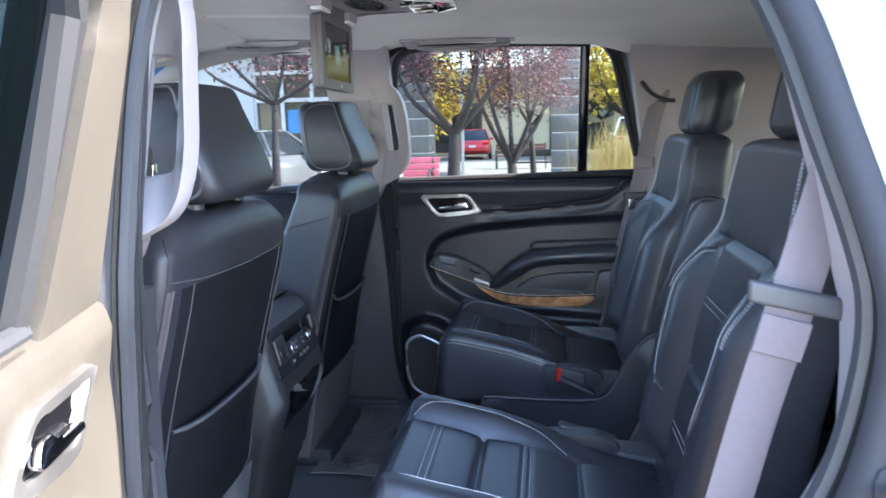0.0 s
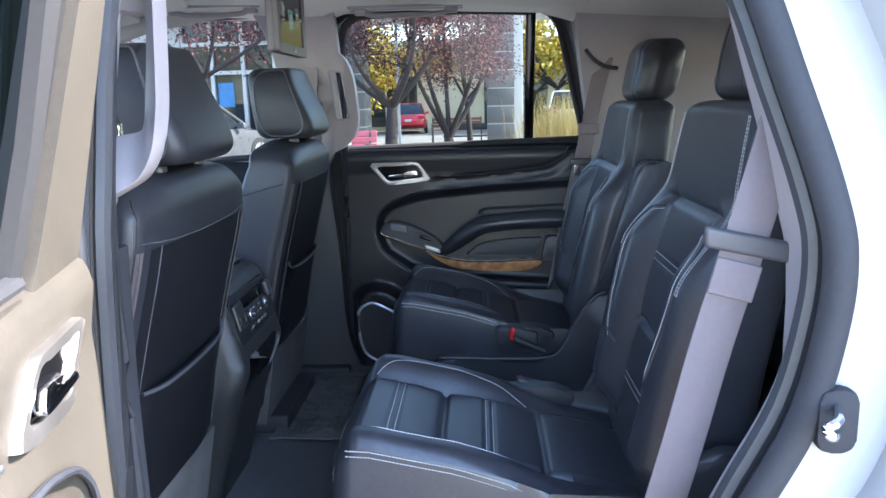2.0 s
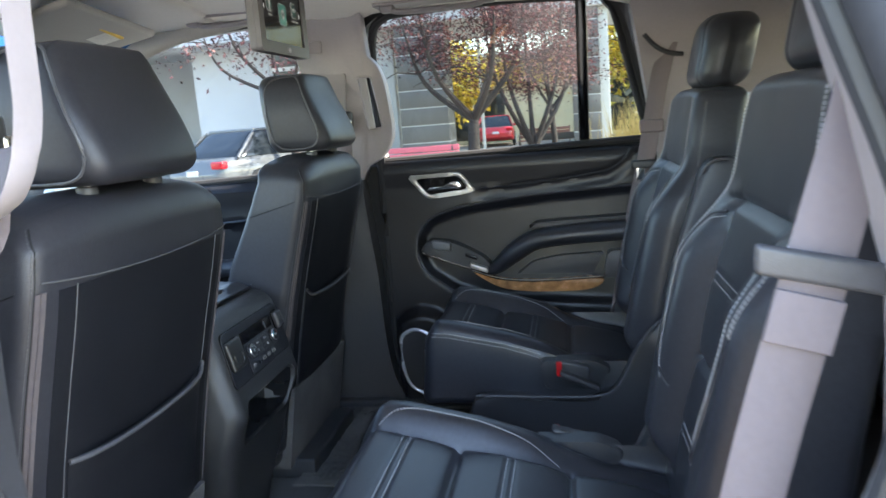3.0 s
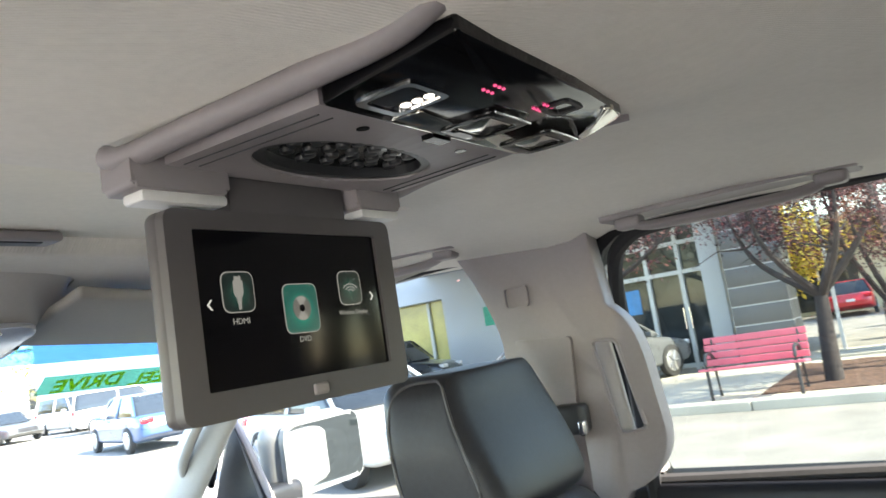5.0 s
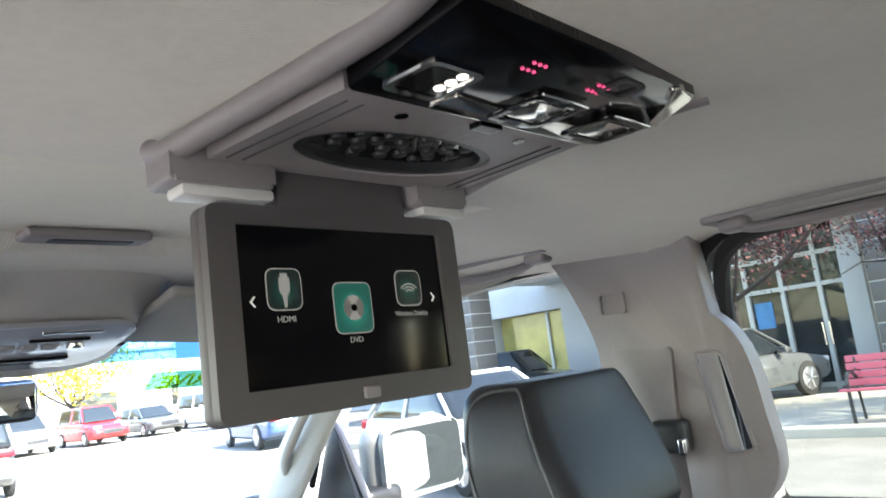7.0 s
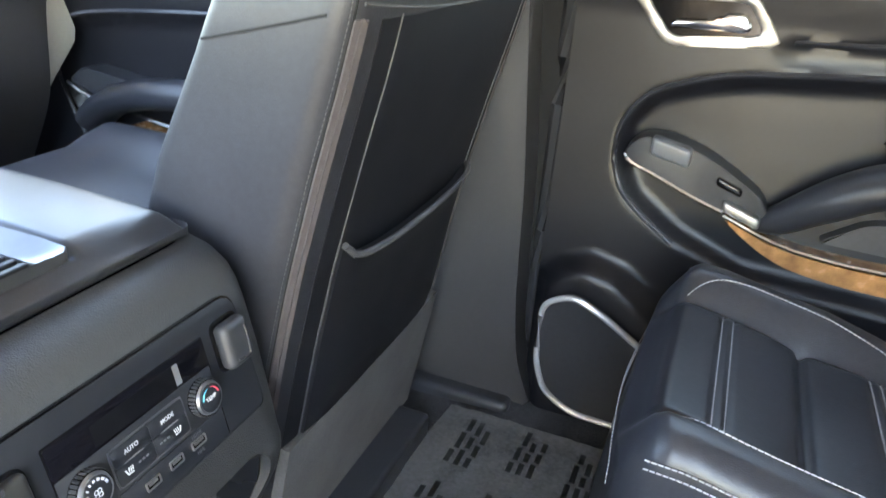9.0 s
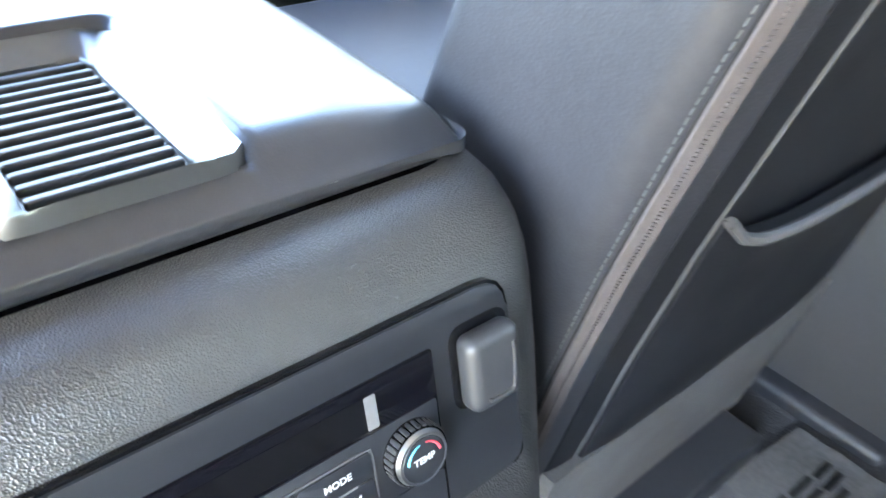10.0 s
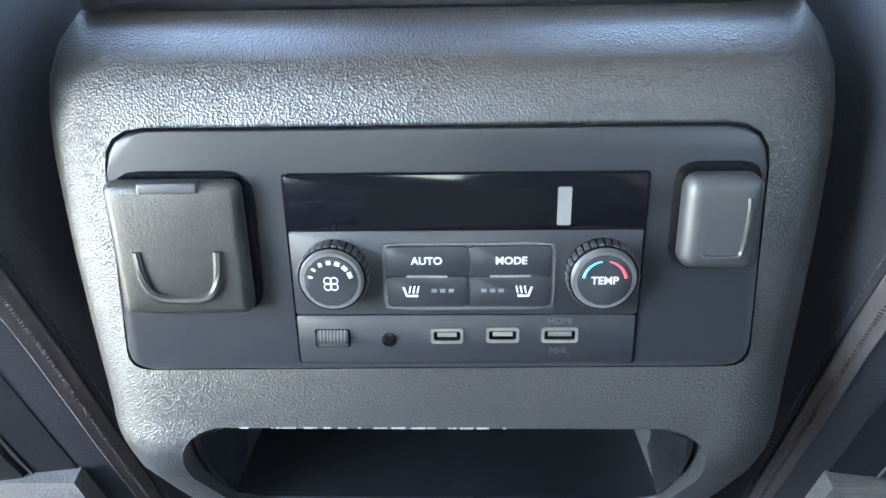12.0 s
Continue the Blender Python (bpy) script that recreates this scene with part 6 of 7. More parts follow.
ic = icon(-0.0622, 1.6770, 0.0150, 0.0152, "silver-edged dark teal menu icon", DEEP_TEAL)
part("icon_plug", prism([(-0.0652, 1.6885), (-0.0592, 1.6885), (-0.0592, 1.6855), (-0.0577, 1.6855), (-0.0577, 1.676), (-0.0602, 1.672), (-0.0611, 1.664), (-0.0633, 1.664), (-0.0642, 1.672), (-0.0667, 1.676), (-0.0667, 1.6855), (-0.0652, 1.6855)], YZ, 0.144, XS + 0.0005), SILVER_G, ic)
ic = icon(-0.0010, 1.6620, 0.0188, 0.0198, "larger glowing teal menu icon with a silver disc", BRIGHT_TEAL)
part("icon_disc", disc((0.144, -0.0010, 1.6620), (1, 0, 0), 0.0098, XS + 0.0005 - 0.144, 36), GREY_G, ic)
for a0 in (55, 235):
    part("icon_sheen", prism([(-0.0010, 1.6620)] + [(-0.0010 + 0.0096 * math.cos(radians(a0 + d)), 1.6620 + 0.0096 * math.sin(radians(a0 + d))) for d in range(0, 71, 10)], YZ, 0.144, XS + 0.0006), SILVER_G, ic)
part("icon_hub", disc((0.144, -0.0010, 1.6620), (1, 0, 0), 0.0028, XS + 0.0008 - 0.144, 20), BLANK, ic)
ic = icon(0.0592, 1.6765, 0.0145, 0.0148, "silver-edged dark teal menu icon", DEEP_TEAL)
for r in (0.004, 0.0072, 0.0104):
    part("icon_wave", tube([(XS + 0.0003, 0.0592 + r * math.sin(a), 1.672 + r * 0.75 * math.cos(a)) for a in np.linspace(-1.0, 1.0, 12)], 0.0006, 5), SILVER_G, ic)
MT = Matrix(((0, 0, 1, XS), (1, 0, 0, 0), (0, 1, 0, 0), (0, 0, 0, 1)))
for txt, y, z, sz in (("HDMI", -0.0622, 1.6555, 0.0064), ("DVD", -0.0010, 1.6375, 0.0062), ("Wireless Display", 0.0600, 1.6555, 0.0054)):
    part("caption", lettering(txt, sz, Matrix.Translation((0, y, z)) @ MT, 0.0001), SILVER_G, SCR, "white screen caption")
for y, s in ((-0.0890, -1), (0.0870, 1)):
    part("arrow", prism([(y + s * 0.0018, 1.6685), (y - s * 0.0014, 1.6722), (y - s * 0.0028, 1.6722), (y + s * 0.0002, 1.6685), (y - s * 0.0028, 1.6648), (y - s * 0.0014, 1.6648)], YZ, 0.144, XS + 0.0002), WHITE_G, SCR)


# ---- roof handles, visors, front roof console, mirror ----
def assist_handle(x0, x1, s, label):
    xm = (x0 + x1) / 2
    zc = roof_z(xm, 0.632)
    ob = thing("assist_handle", (xm, s * 0.63, zc), label, "grab handle", "roof grab handles")
    y = s * 0.632
    part("recess", block((xm, s * 0.634, zc + 0.004), ((x1 - x0) / 2 + 0.035, 0.036, 0.007), 0.006, (8, 4, 1), lambda p, u: p + Vector((0, 0, 0.010 * (1 - u.x ** 4) * (1 - u.y ** 4) * (1 if u.z < 0 else 0)))), TAUPE, ob, "shallow moulded recess")
    grip = smooth_line([(x0, y, zc - 0.002), (x0 + 0.03, y - s * 0.006, zc - 0.016), (xm, y - s * 0.008, zc - 0.019), (x1 - 0.03, y - s * 0.006, zc - 0.016), (x1, y, zc - 0.002)], 6)
    part("grip", tube(grip, 0.010, 10, flat=0.75), TAUPE, ob)
    for x in (x0, x1):
        part("end_cap", block((x, y, zc - 0.006), (0.020, 0.017, 0.010), 0.008, (2, 2, 1)), TAUPE, ob)
    return ob


assist_handle(0.20, 0.47, 1, "taupe folding roof grab handle over the rear door")
assist_handle(-0.36, -0.13, 1, "taupe folding roof grab handle over the front door")
def header_point(x, y):
    return Vector((x, y, lerp(x, [-0.68, -0.60, -0.50, -0.40, -0.33, -0.308, -0.302], [1.748, 1.768, 1.780, 1.787, 1.790, 1.796, 1.816]) - 0.030 * (abs(y) / 0.66) ** 3))


setting("header_trim", surf(header_point, [-0.68, -0.64, -0.60, -0.55, -0.50, -0.45, -0.40, -0.36, -0.33, -0.318, -0.308, -0.304, -0.302], np.linspace(-0.66, 0.66, 31), (0, 0, 0.03)), HEADLINER, "taupe front header panel above the windscreen", "trim", 60)
vent = thing("header_grille", (-0.27, -0.03, 1.81), "small dark slotted grille in the roof lining", "grille")
part("frame", block((-0.280, -0.030, 1.807), (0.020, 0.070, 0.006), 0.005, (1, 3, 1)), TAUPE, vent)
part("slot", block((-0.280, -0.026, 1.8015), (0.010, 0.046, 0.002), 0.0015, (1, 2, 1)), DARK, vent)
for s, lab in ((1, "pale beige passenger sun visor folded up with a warning label"), (-1, "pale beige driver sun visor folded up")):
    PLACE = Matrix.Diagonal((1, s, 1, 1))
    v = thing("sun_visor", (-0.52, 0.35, 1.725), lab, "sun visor", "sun visors")
    def vw(p, u):
        return p + Vector((-0.10 * (p.y - 0.30), 0, -0.20 * (-(p.x + 0.40)) - 0.012 * u.y))
    part("pad", block((-0.505, 0.325, 1.748), (0.105, 0.205, 0.009), 0.008, (4, 8, 1), vw), BEIGE, v)
    part("label", block((-0.49, 0.34, 1.742), (0.028, 0.105, 0.0022), 0.001, (2, 4, 1), vw), material("white_paper_label", (0.7, 0.68, 0.62), 0.7), v, "white printed warning label")
    part("label_band", block((-0.455, 0.34, 1.7405), (0.004, 0.104, 0.0026), 0.001, (1, 4, 1), vw), material("yellow_label_band", (0.75, 0.5, 0.1), 0.7), v)
    part("clip", block((-0.60, 0.12, 1.712), (0.014, 0.02, 0.008), 0.005, (1, 2, 1)), DARK, v)
PLACE = Matrix.Identity(4)
FOC = thing("front_roof_console", (-0.55, 0, 1.73), "taupe front roof console with map lamps and buttons", "overhead console")
FSL = 0.20


def focw(p, u):
    w = 1.0 - 0.16 * sstep(u.x, 0.0, 1.0)
    low = -0.022 * (1 - min(1.0, abs(u.y)) ** 3) * (1 - max(0.0, u.x) ** 4) + 0.030 * sstep(u.x, 0.35, 1.0) if u.z < 0 else 0.0
    return Vector((p.x - 0.03 * u.y ** 2 * (1 if u.x > 0 else 0), p.y * w, p.z + low + FSL * (p.x + 0.40)))


def on_face(x, y, d=0.0):
    return Vector((x, y, 1.7365 + FSL * (x + 0.40) - d))


FOCIN = material("glossy_lamp_panel", (0.40, 0.40, 0.43), 0.2, vary=0.05)
part("body", block((-0.550, 0.0, 1.785), (0.175, 0.172, 0.026), 0.022, (14, 14, 2), focw, 4), material("pale_roof_console_plastic", (0.58, 0.545, 0.52), 0.5, vary=0.05, grain="noise", bump_scale=1300, bump=0.2, depth=0.0003), FOC, "", 60)


def fblock(name, x, y, hx, hy, d, mt, label=""):
    return part(name, block((0, 0, 0), (hx, hy, 0.003), min(hx, hy, 0.003) * 0.8, (2, 4, 1), lambda p, u: on_face(x + p.x, y + p.y, d - p.z)), mt, FOC, label)


part("inset", prism(rounded(rect(-0.65, -0.450, -0.112, 0.112), 0.05, 8), lambda u, v, w: tuple(on_face(u, v, w)), -0.004, 0.003, 0.002), FOCIN, FOC, "silver-grey lamp panel")
fblock("lamp_line", -0.470, 0.02, 0.003, 0.040, 0.004, CHROME)
fblock("lamp_line", -0.505, 0.015, 0.003, 0.040, 0.004, GLOSS)
for k in range(3):
    fblock("button", -0.535, -0.045 + 0.028 * k, 0.009, 0.010, 0.004, WHITE_INK)
part("knob", disc(on_face(-0.535, 0.045, 0.002), (0, 0, -1), 0.012, 0.008, 16, 0.002), CHROME, FOC)
fblock("sunglass_slot", -0.60, 0.0, 0.010, 0.055, 0.004, GLOSS)
RVM = thing("rearview_mirror", (-0.76, -0.02, 1.66), "black interior rear-view mirror", "mirror")
part("housing", block((-0.765, -0.04, 1.640), (0.018, 0.105, 0.034), 0.016, (2, 6, 2)), DARK, RVM)
REFL = material("mirror_glass", (0.80, 0.82, 0.83), 0.02, 1.0, vary=0.02, rough_vary=0.01)
part("mirror_glass", block((-0.748, -0.04, 1.640), (0.002, 0.098, 0.028), 0.002, (1, 3, 1)), REFL, RVM, "mirror glass")
part("stalk", tube([(-0.785, -0.03, 1.665), (-0.80, -0.02, 1.70), (-0.82, -0.02, 1.735)], 0.013, 10), DARK, RVM)
part("sensor_cover", block((-0.80, -0.02, 1.715), (0.03, 0.045, 0.022), 0.012, (2, 2, 1)), DARK, RVM)

# ---- dashboard ----
DASH = thing("dashboard", (-1.05, 0, 0.9), "dark dashboard with silver end vent and wood strip", "dashboard")
prof = [(-1.36, 1.285), (-1.22, 1.315), (-1.06, 1.335), (-0.965, 1.330), (-0.915, 1.305), (-0.905, 1.285), (-0.915, 1.262), (-0.90, 1.245), (-0.870, 1.235), (-0.858, 1.205), (-0.875, 1.165), (-0.885, 1.10), (-0.90, 1.0), (-0.95, 0.90), (-1.02, 0.78), (-1.10, 0.66)]
pr = [tuple(p)[:2] for p in smooth_line([(a, b, 0) for a, b in prof], 3)]
part("pad", surf(lambda i, y: Vector((pr[int(i)][0] + 0.05 * (abs(y) / 0.72) ** 4 - 0.0, y, pr[int(i)][1])), range(len(pr)), np.linspace(-0.715, 0.715, 41), (-0.02, 0, -0.02)), GRAIN, DASH, "grained dark dash pad", 60)
part("wood_strip", surf(lambda u, y: Vector((-0.868 + 0.05 * (abs(y) / 0.72) ** 4 + 0.014 * u, y, 1.242 - 0.030 * u + 0.01 * (abs(y) - 0.3))), [0, 0.3, 0.7, 1], np.linspace(0.15, 0.55, 14), (-0.01, 0, -0.004)), WOOD, DASH, "polished wood strip")
part("strip_line", tube([(-0.860 + 0.05 * (y / 0.72) ** 4, y, 1.214 + 0.01 * (y - 0.3)) for y in np.linspace(0.12, 0.60, 12)], 0.005, 8), SATIN, DASH)
part("strip_line", tube([(-0.872 + 0.05 * (y / 0.72) ** 4, y, 1.248 + 0.01 * (y - 0.3)) for y in np.linspace(0.12, 0.60, 12)], 0.005, 8), DARK, DASH)
SILV = material("pale_silver_trim", (0.60, 0.57, 0.50), 0.35, 0.6, vary=0.05)
VN = part("end_vent", ring(rounded([(0.560, 1.300), (0.590, 1.338), (0.690, 1.334), (0.742, 1.300), (0.762, 1.225), (0.762, 1.180), (0.665, 1.200), (0.600, 1.245)], 0.02), rounded([(0.588, 1.300), (0.625, 1.318), (0.705, 1.312), (0.728, 1.288), (0.700, 1.258), (0.645, 1.262)], 0.012), YZ, -0.885, lambda u, v: -0.836 - 0.25 * max(0.0, v - 1.27), n=64, bev=0.005), SILV, DASH, "pale silver vent surround")
part("vent_dark", prism(rounded([(0.580, 1.298), (0.622, 1.323), (0.710, 1.316), (0.735, 1.288), (0.703, 1.252), (0.640, 1.256)], 0.01), YZ, -0.890, -0.868), BLANK, VN)
for k in range(4):
    part("vent_slat", block((-0.856, 0.660 + 0.004 * k, 1.268 + 0.0125 * k), (0.010, 0.058 - 0.007 * abs(k - 2), 0.0026), 0.002, (1, 3, 1), lambda p, u: p + Vector((0, 0, 0.06 * (p.y - 0.66)))), DARK, VN)
part("vent_tab", block((-0.845, 0.662, 1.286), (0.004, 0.012, 0.005), 0.002, (1, 1, 1)), CHROME, VN)
part("end_trim", surf(lambda u, v: Vector((lerp(v, [0, 0.3, 1], [-0.845, -0.835, -0.93]) - 0.03 * (1 - u), lerp(v, [0, 0.25, 1], [0.668, 0.700, 0.660]) + u * lerp(v, [0, 0.25, 0.6, 1], [0.096, 0.082, 0.052, 0.030]), lerp(v, [0, 1], [1.205, 0.90]) - 0.022 * u)), np.linspace(0, 1, 5), np.linspace(0, 1, 14), (-0.03, 0, 0)), SILV, DASH, "pale silver trim sweep")
part("glove_door", surf(lambda y, z: Vector((-0.875 - 0.10 * sstep(1.15 - z, 0, 0.25) + 0.006, y, z)), np.linspace(0.18, 0.60, 14), np.linspace(0.95, 1.185, 8), (-0.01, 0, 0)), DARK_SOFT, DASH, "glove box door")

# outside mirror on the passenger side
OM = thing("side_mirror", (-0.95, 1.05, 1.35), "white door mirror with a large glass", "mirror")
part("shell", block((-0.955, 1.055, 1.375), (0.055, 0.155, 0.105), 0.05, (4, 6, 5)), PAINT, OM)
part("rim", ring(rounded(rect(0.908, 1.200, 1.283, 1.470), 0.04), rounded(rect(0.920, 1.188, 1.294, 1.460), 0.034), YZ, -0.908, -0.890, n=48), PAINT, OM)
part("mirror_glass", prism(rounded(rect(0.914, 1.194, 1.288, 1.466), 0.034), lambda u, v, w: (w + 0.10 * (u - 1.07), u, v), -0.906, -0.900), material("tinted_mirror_glass", (0.16, 0.18, 0.185), 0.02, 1.0, vary=0.02, rough_vary=0.01), OM)
part("arm", block((-0.93, 0.90, 1.30), (0.045, 0.06, 0.03), 0.02, (2, 2, 1)), DARK, OM)

# windscreen banner: green strip, its letters face the outside
BAN = thing("windscreen_banner", (-0.80, 0.3, 1.66), "green windscreen banner with yellow letters seen from behind", "banner")
def wpt(u, y):
    return Vector((lerp(u, [0, 1], [-1.40, -0.62]) + 0.10 * (abs(y) / 0.72) ** 2 + 0.012, y, lerp(u, [0, 1], [1.27, 1.79]) - 0.03 * (abs(y) / 0.72) ** 2 - 0.010))
GREENB, YELL = glass("green_banner_film", (0.10, 0.36, 0.25), 0.3, 0.1), glass("yellow_banner_ink", (0.85, 0.78, 0.10), 0.3, 0.1)
part("film", surf(wpt, [0.728, 0.745, 0.765, 0.785], np.linspace(0.262, 0.66, 14)), GREENB, BAN)
for word, y in (("DRIVE", 0.345), ("WHEEL", 0.495), ("ALL", 0.61)):
    m = Matrix.Translation(wpt(0.757, y) + Vector((0.004, 0, -0.003))) @ Matrix(((0, 0.832, 0.555, 0), (-1, 0, 0, 0), (0, 0.555, -0.832, 0), (0, 0, 0, 1)))
    part("banner_lettering", lettering(word, 0.050, m, 0.0005, 0.0012), YELL, BAN, "yellow letters")

# ---- floor protection film ----
FILM = material("clear_grey_film", (0.12, 0.118, 0.115), 0.13, vary=0.25, grain="noise", bump_scale=22, bump=0.7, depth=0.008, spec=0.8)
mat_th = thing("floor_film", (0.14, 0.45, 0.59), "clear crinkled plastic floor film with printed lettering", "floor mat")


def fz(x, y):
    return 0.595 + 0.004 * noise.noise((x * 10, y * 10, 3)) + 0.002 * noise.noise((x * 40, y * 40, 7)) + 0.002 * abs(noise.noise((x * 70, y * 30, 1))) + 0.03 * sstep(y, 0.66, 0.76)


part("film", surf(lambda x, y: Vector((x + 0.10 * (y - 0.4), y, fz(x, y))), np.linspace(-0.02, 0.50, 56), np.linspace(0.20, 0.68, 54), (0, 0, -0.004)), FILM, mat_th)
INK = material("dark_film_print", (0.02, 0.02, 0.02), 0.6)
rf = random.Random(9)
for a in range(5):
    for b in range(3):
        x, y = 0.035 + 0.092 * a, 0.235 + 0.155 * b + 0.02 * (a % 2)
        for line in range(3):
            yy = y
            for word in range(3):
                half = rf.uniform(0.010, 0.020)
                part("print_bar", block((x + 0.016 * line + 0.10 * (yy + half - 0.4), yy + half, 0.6), (0.0042, half, 0.0006), 0.0004, (1, 4, 1), lambda p, u: Vector((p.x, p.y, fz(p.x - 0.10 * (p.y - 0.4), p.y) + 0.0016)), 1), INK, mat_th)
                yy += 2 * half + 0.006


# ---- outside: lot, walk, portico, trees, bench, cars ----
ASPHALT = material("asphalt", (0.215, 0.20, 0.176), 0.9, vary=0.3, vary_scale=1.2, grain="noise", bump_scale=160, bump=0.6, depth=0.004)
CONCRETE = material("pale_concrete", (0.42, 0.39, 0.33), 0.85, vary=0.15, vary_scale=1.5, grain="noise", bump_scale=90, bump=0.4, depth=0.003)
MULCH = material("bark_mulch", (0.11, 0.06, 0.04), 0.95, vary=0.7, vary_scale=14, grain="noise", bump_scale=40, bump=1.0, depth=0.03)
TILE = material("grey_wall_tile", (0.125, 0.122, 0.12), 0.45, vary=0.12, vary_scale=1.0)
GROUT = material("pale_grout", (0.5, 0.5, 0.5), 0.9, vary=0.1)
STUCCO = material("white_stucco", (0.50, 0.51, 0.52), 0.85, vary=0.07, vary_scale=0.8, grain="noise", bump_scale=60, bump=0.3, depth=0.003)
ALU = material("white_window_frame", (0.60, 0.60, 0.58), 0.4, vary=0.05)
SHOPGLASS = material("dark_shop_glass", (0.03, 0.035, 0.035), 0.05, vary=0.3, rough_vary=0.02)
setting("ground", surf(lambda x, y: Vector((x, y, 0.0)), np.linspace(-500, 500, 9), np.linspace(-500, 500, 9), (0, 0, -0.2)), ASPHALT, "sunlit worn grey asphalt parking lot", "ground")
walk_ob = setting("pavement", prism([(-14, 10.75), (12, 10.75), (12, 15.7), (-14, 15.7)], XY, -0.02, 0.115), CONCRETE, "pale concrete walk in front of the building", "pavement")
for k in range(13):
    part("curb_stone", block((-13 + 2 * k, 10.62, 0.06), (0.995, 0.13, 0.085), 0.03, (2, 1, 1)), CONCRETE, walk_ob)
setting("planting_bed", surf(lambda x, y: Vector((x, y, 0.13 + 0.05 * (1 - ((x - 0.6) / 2.6) ** 2) * (1 - ((y - 13.1) / 1.9) ** 2) + 0.03 * noise.noise((x * 5, y * 5, 0)))), np.linspace(-2.0, 3.2, 40), np.linspace(11.2, 15.0, 30), (0, 0, -0.12)), MULCH, "brown bark mulch bed round the trees", "ground")

for name, x0, x1, label in (("column", -3.30, -2.14, "grey tile-clad portico column"), ("column", 0.75, 1.37, "grey tile-clad portico column"), ("column", -15.3, -13.8, "grey tile-clad portico column")):
    c = thing(name, ((x0 + x1) / 2, 16.5, 0), label, "column", "portico columns")
    part("core", block(((x0 + x1) / 2, 16.5, 1.85), ((x1 - x0) / 2 - 0.004, 0.490, 1.85), 0.01, (1, 1, 1)), GROUT, c)
    for r in range(9):
        for (cx, cy, hx, hy) in (((x0 + x1) / 2, 16.01, (x1 - x0) / 2 - 0.004, 0.014), (x0 + 0.008, 16.5, 0.014, 0.47), (x1 - 0.008, 16.5, 0.014, 0.47)):
            part("tile", block((cx, cy, 0.33 + 0.41 * r), (hx, hy, 0.190), 0.006, (1, 1, 1), None, 1), TILE, c)
setting("portico_beam", block((-6.5, 16.6, 4.1), (9.5, 0.7, 0.42), 0.03, (4, 1, 1)), STUCCO, "pale stucco beam over the portico columns", "wall")
setting("portico_roof", block((-6.5, 20.5, 4.25), (9.5, 4.2, 0.12), 0.03, (4, 4, 1)), STUCCO, "flat portico roof slab", "roof")
setting("portico_floor", prism([(-3.4, 15.7), (3.0, 15.7), (3.0, 17.3), (-3.4, 17.3)], XY, 0, 0.16), CONCRETE, "low concrete plinth between the columns", "pavement")
thin = setting("portico_posts", block((-1.45, 17.0, 2.0), (0.035, 0.035, 1.9), 0.01, (1, 1, 1)), ALU, "slim pale post", "post")

setting("portico_post", block((1.485, 16.25, 1.85), (0.105, 0.10, 1.85), 0.012, (1, 1, 4)), ALU, "white square post beside the tiled column", "post")

# shop front left of the column
shop = thing("shop_front", (-5.6, 17.2, 0), "recessed shop front with white framed doors and dark glass", "building")
part("wall", prism([(-9.0, 0.1), (-9.0, 3.8), (-6.9, 3.8), (-6.9, 0.1)], XZ, 17.1, 17.4), STUCCO, shop)
part("side_pier", block((-3.75, 17.0, 1.9), (0.22, 0.25, 1.8), 0.01, (1, 1, 1)), STUCCO, shop, "pale side pier")
part("glass", prism([(-6.9, 0.12), (-3.5, 0.12), (-3.5, 3.8), (-6.9, 3.8)], XZ, 17.25, 17.27), SHOPGLASS, shop, "dark reflecting glass")
part("poster", prism(rect(-6.05, -5.65, 1.5, 2.1), XZ, 17.22, 17.245), material("blue_poster", (0.05, 0.25, 0.55), 0.4), shop, "blue notice")
for x in (-6.9, -6.15, -5.35, -4.55, -3.95):
    part("mullion", block((x, 17.2, 1.9), (0.05, 0.06, 1.85), 0.01, (1, 1, 1)), ALU, shop)
for z in (0.15, 2.35, 3.05, 3.72):
    part("transom", block((-5.2, 17.2, z), (1.75, 0.055, 0.05), 0.01, (1, 1, 1)), ALU, shop)
for x in (-4.62, -4.48):
    part("door_pull", tube([(x, 17.10, 1.0), (x, 17.10, 1.5)], 0.018, 8), CHROME, shop)

# white hall further ahead
hall = thing("white_hall", (-20, 24, 0), "large white stucco hall with a deep window opening", "building")
part("wall", ring(rect(-46, -9.0, 0, 7.5), rect(-19.0, -15.4, 0.3, 3.2), XZ, 23.0, 23.9, n=240), STUCCO, hall)
# yellow tree reflections are painted into the pane's base colour
part("window_glass", prism(rect(-19.1, -15.3, 0.2, 3.3), XZ, 23.8, 23.82), material("bright_window_reflection", (0.45, 0.40, 0.12), 0.1, vary=0.6, vary_scale=0.8), hall, "window with yellow tree reflections in its colour")
part("window_mullion", block((-16.6, 23.75, 1.75), (0.06, 0.06, 1.45), 0.01, (1, 1, 1)), ALU, hall)
part("roof", block((-29, 27, 7.6), (17.3, 4.5, 0.15), 0.03, (1, 1, 1)), STUCCO, hall)
part("sign_plate", prism(rect(-13.6, -13.1, 1.9, 2.6), XZ, 22.95, 23.0), material("green_sign", (0.02, 0.35, 0.22), 0.5), hall, "small green sign")
far = thing("far_hall", (-70, 30, 0), "long pale warehouse on the far side of the lot", "building")
part("wall", block((-75, 36, 3.5), (2, 40, 3.5), 0.05, (1, 1, 1)), STUCCO, far)
part("roof", block((-75, 36, 7.1), (2.4, 40.4, 0.15), 0.05, (1, 1, 1)), ALU, far)
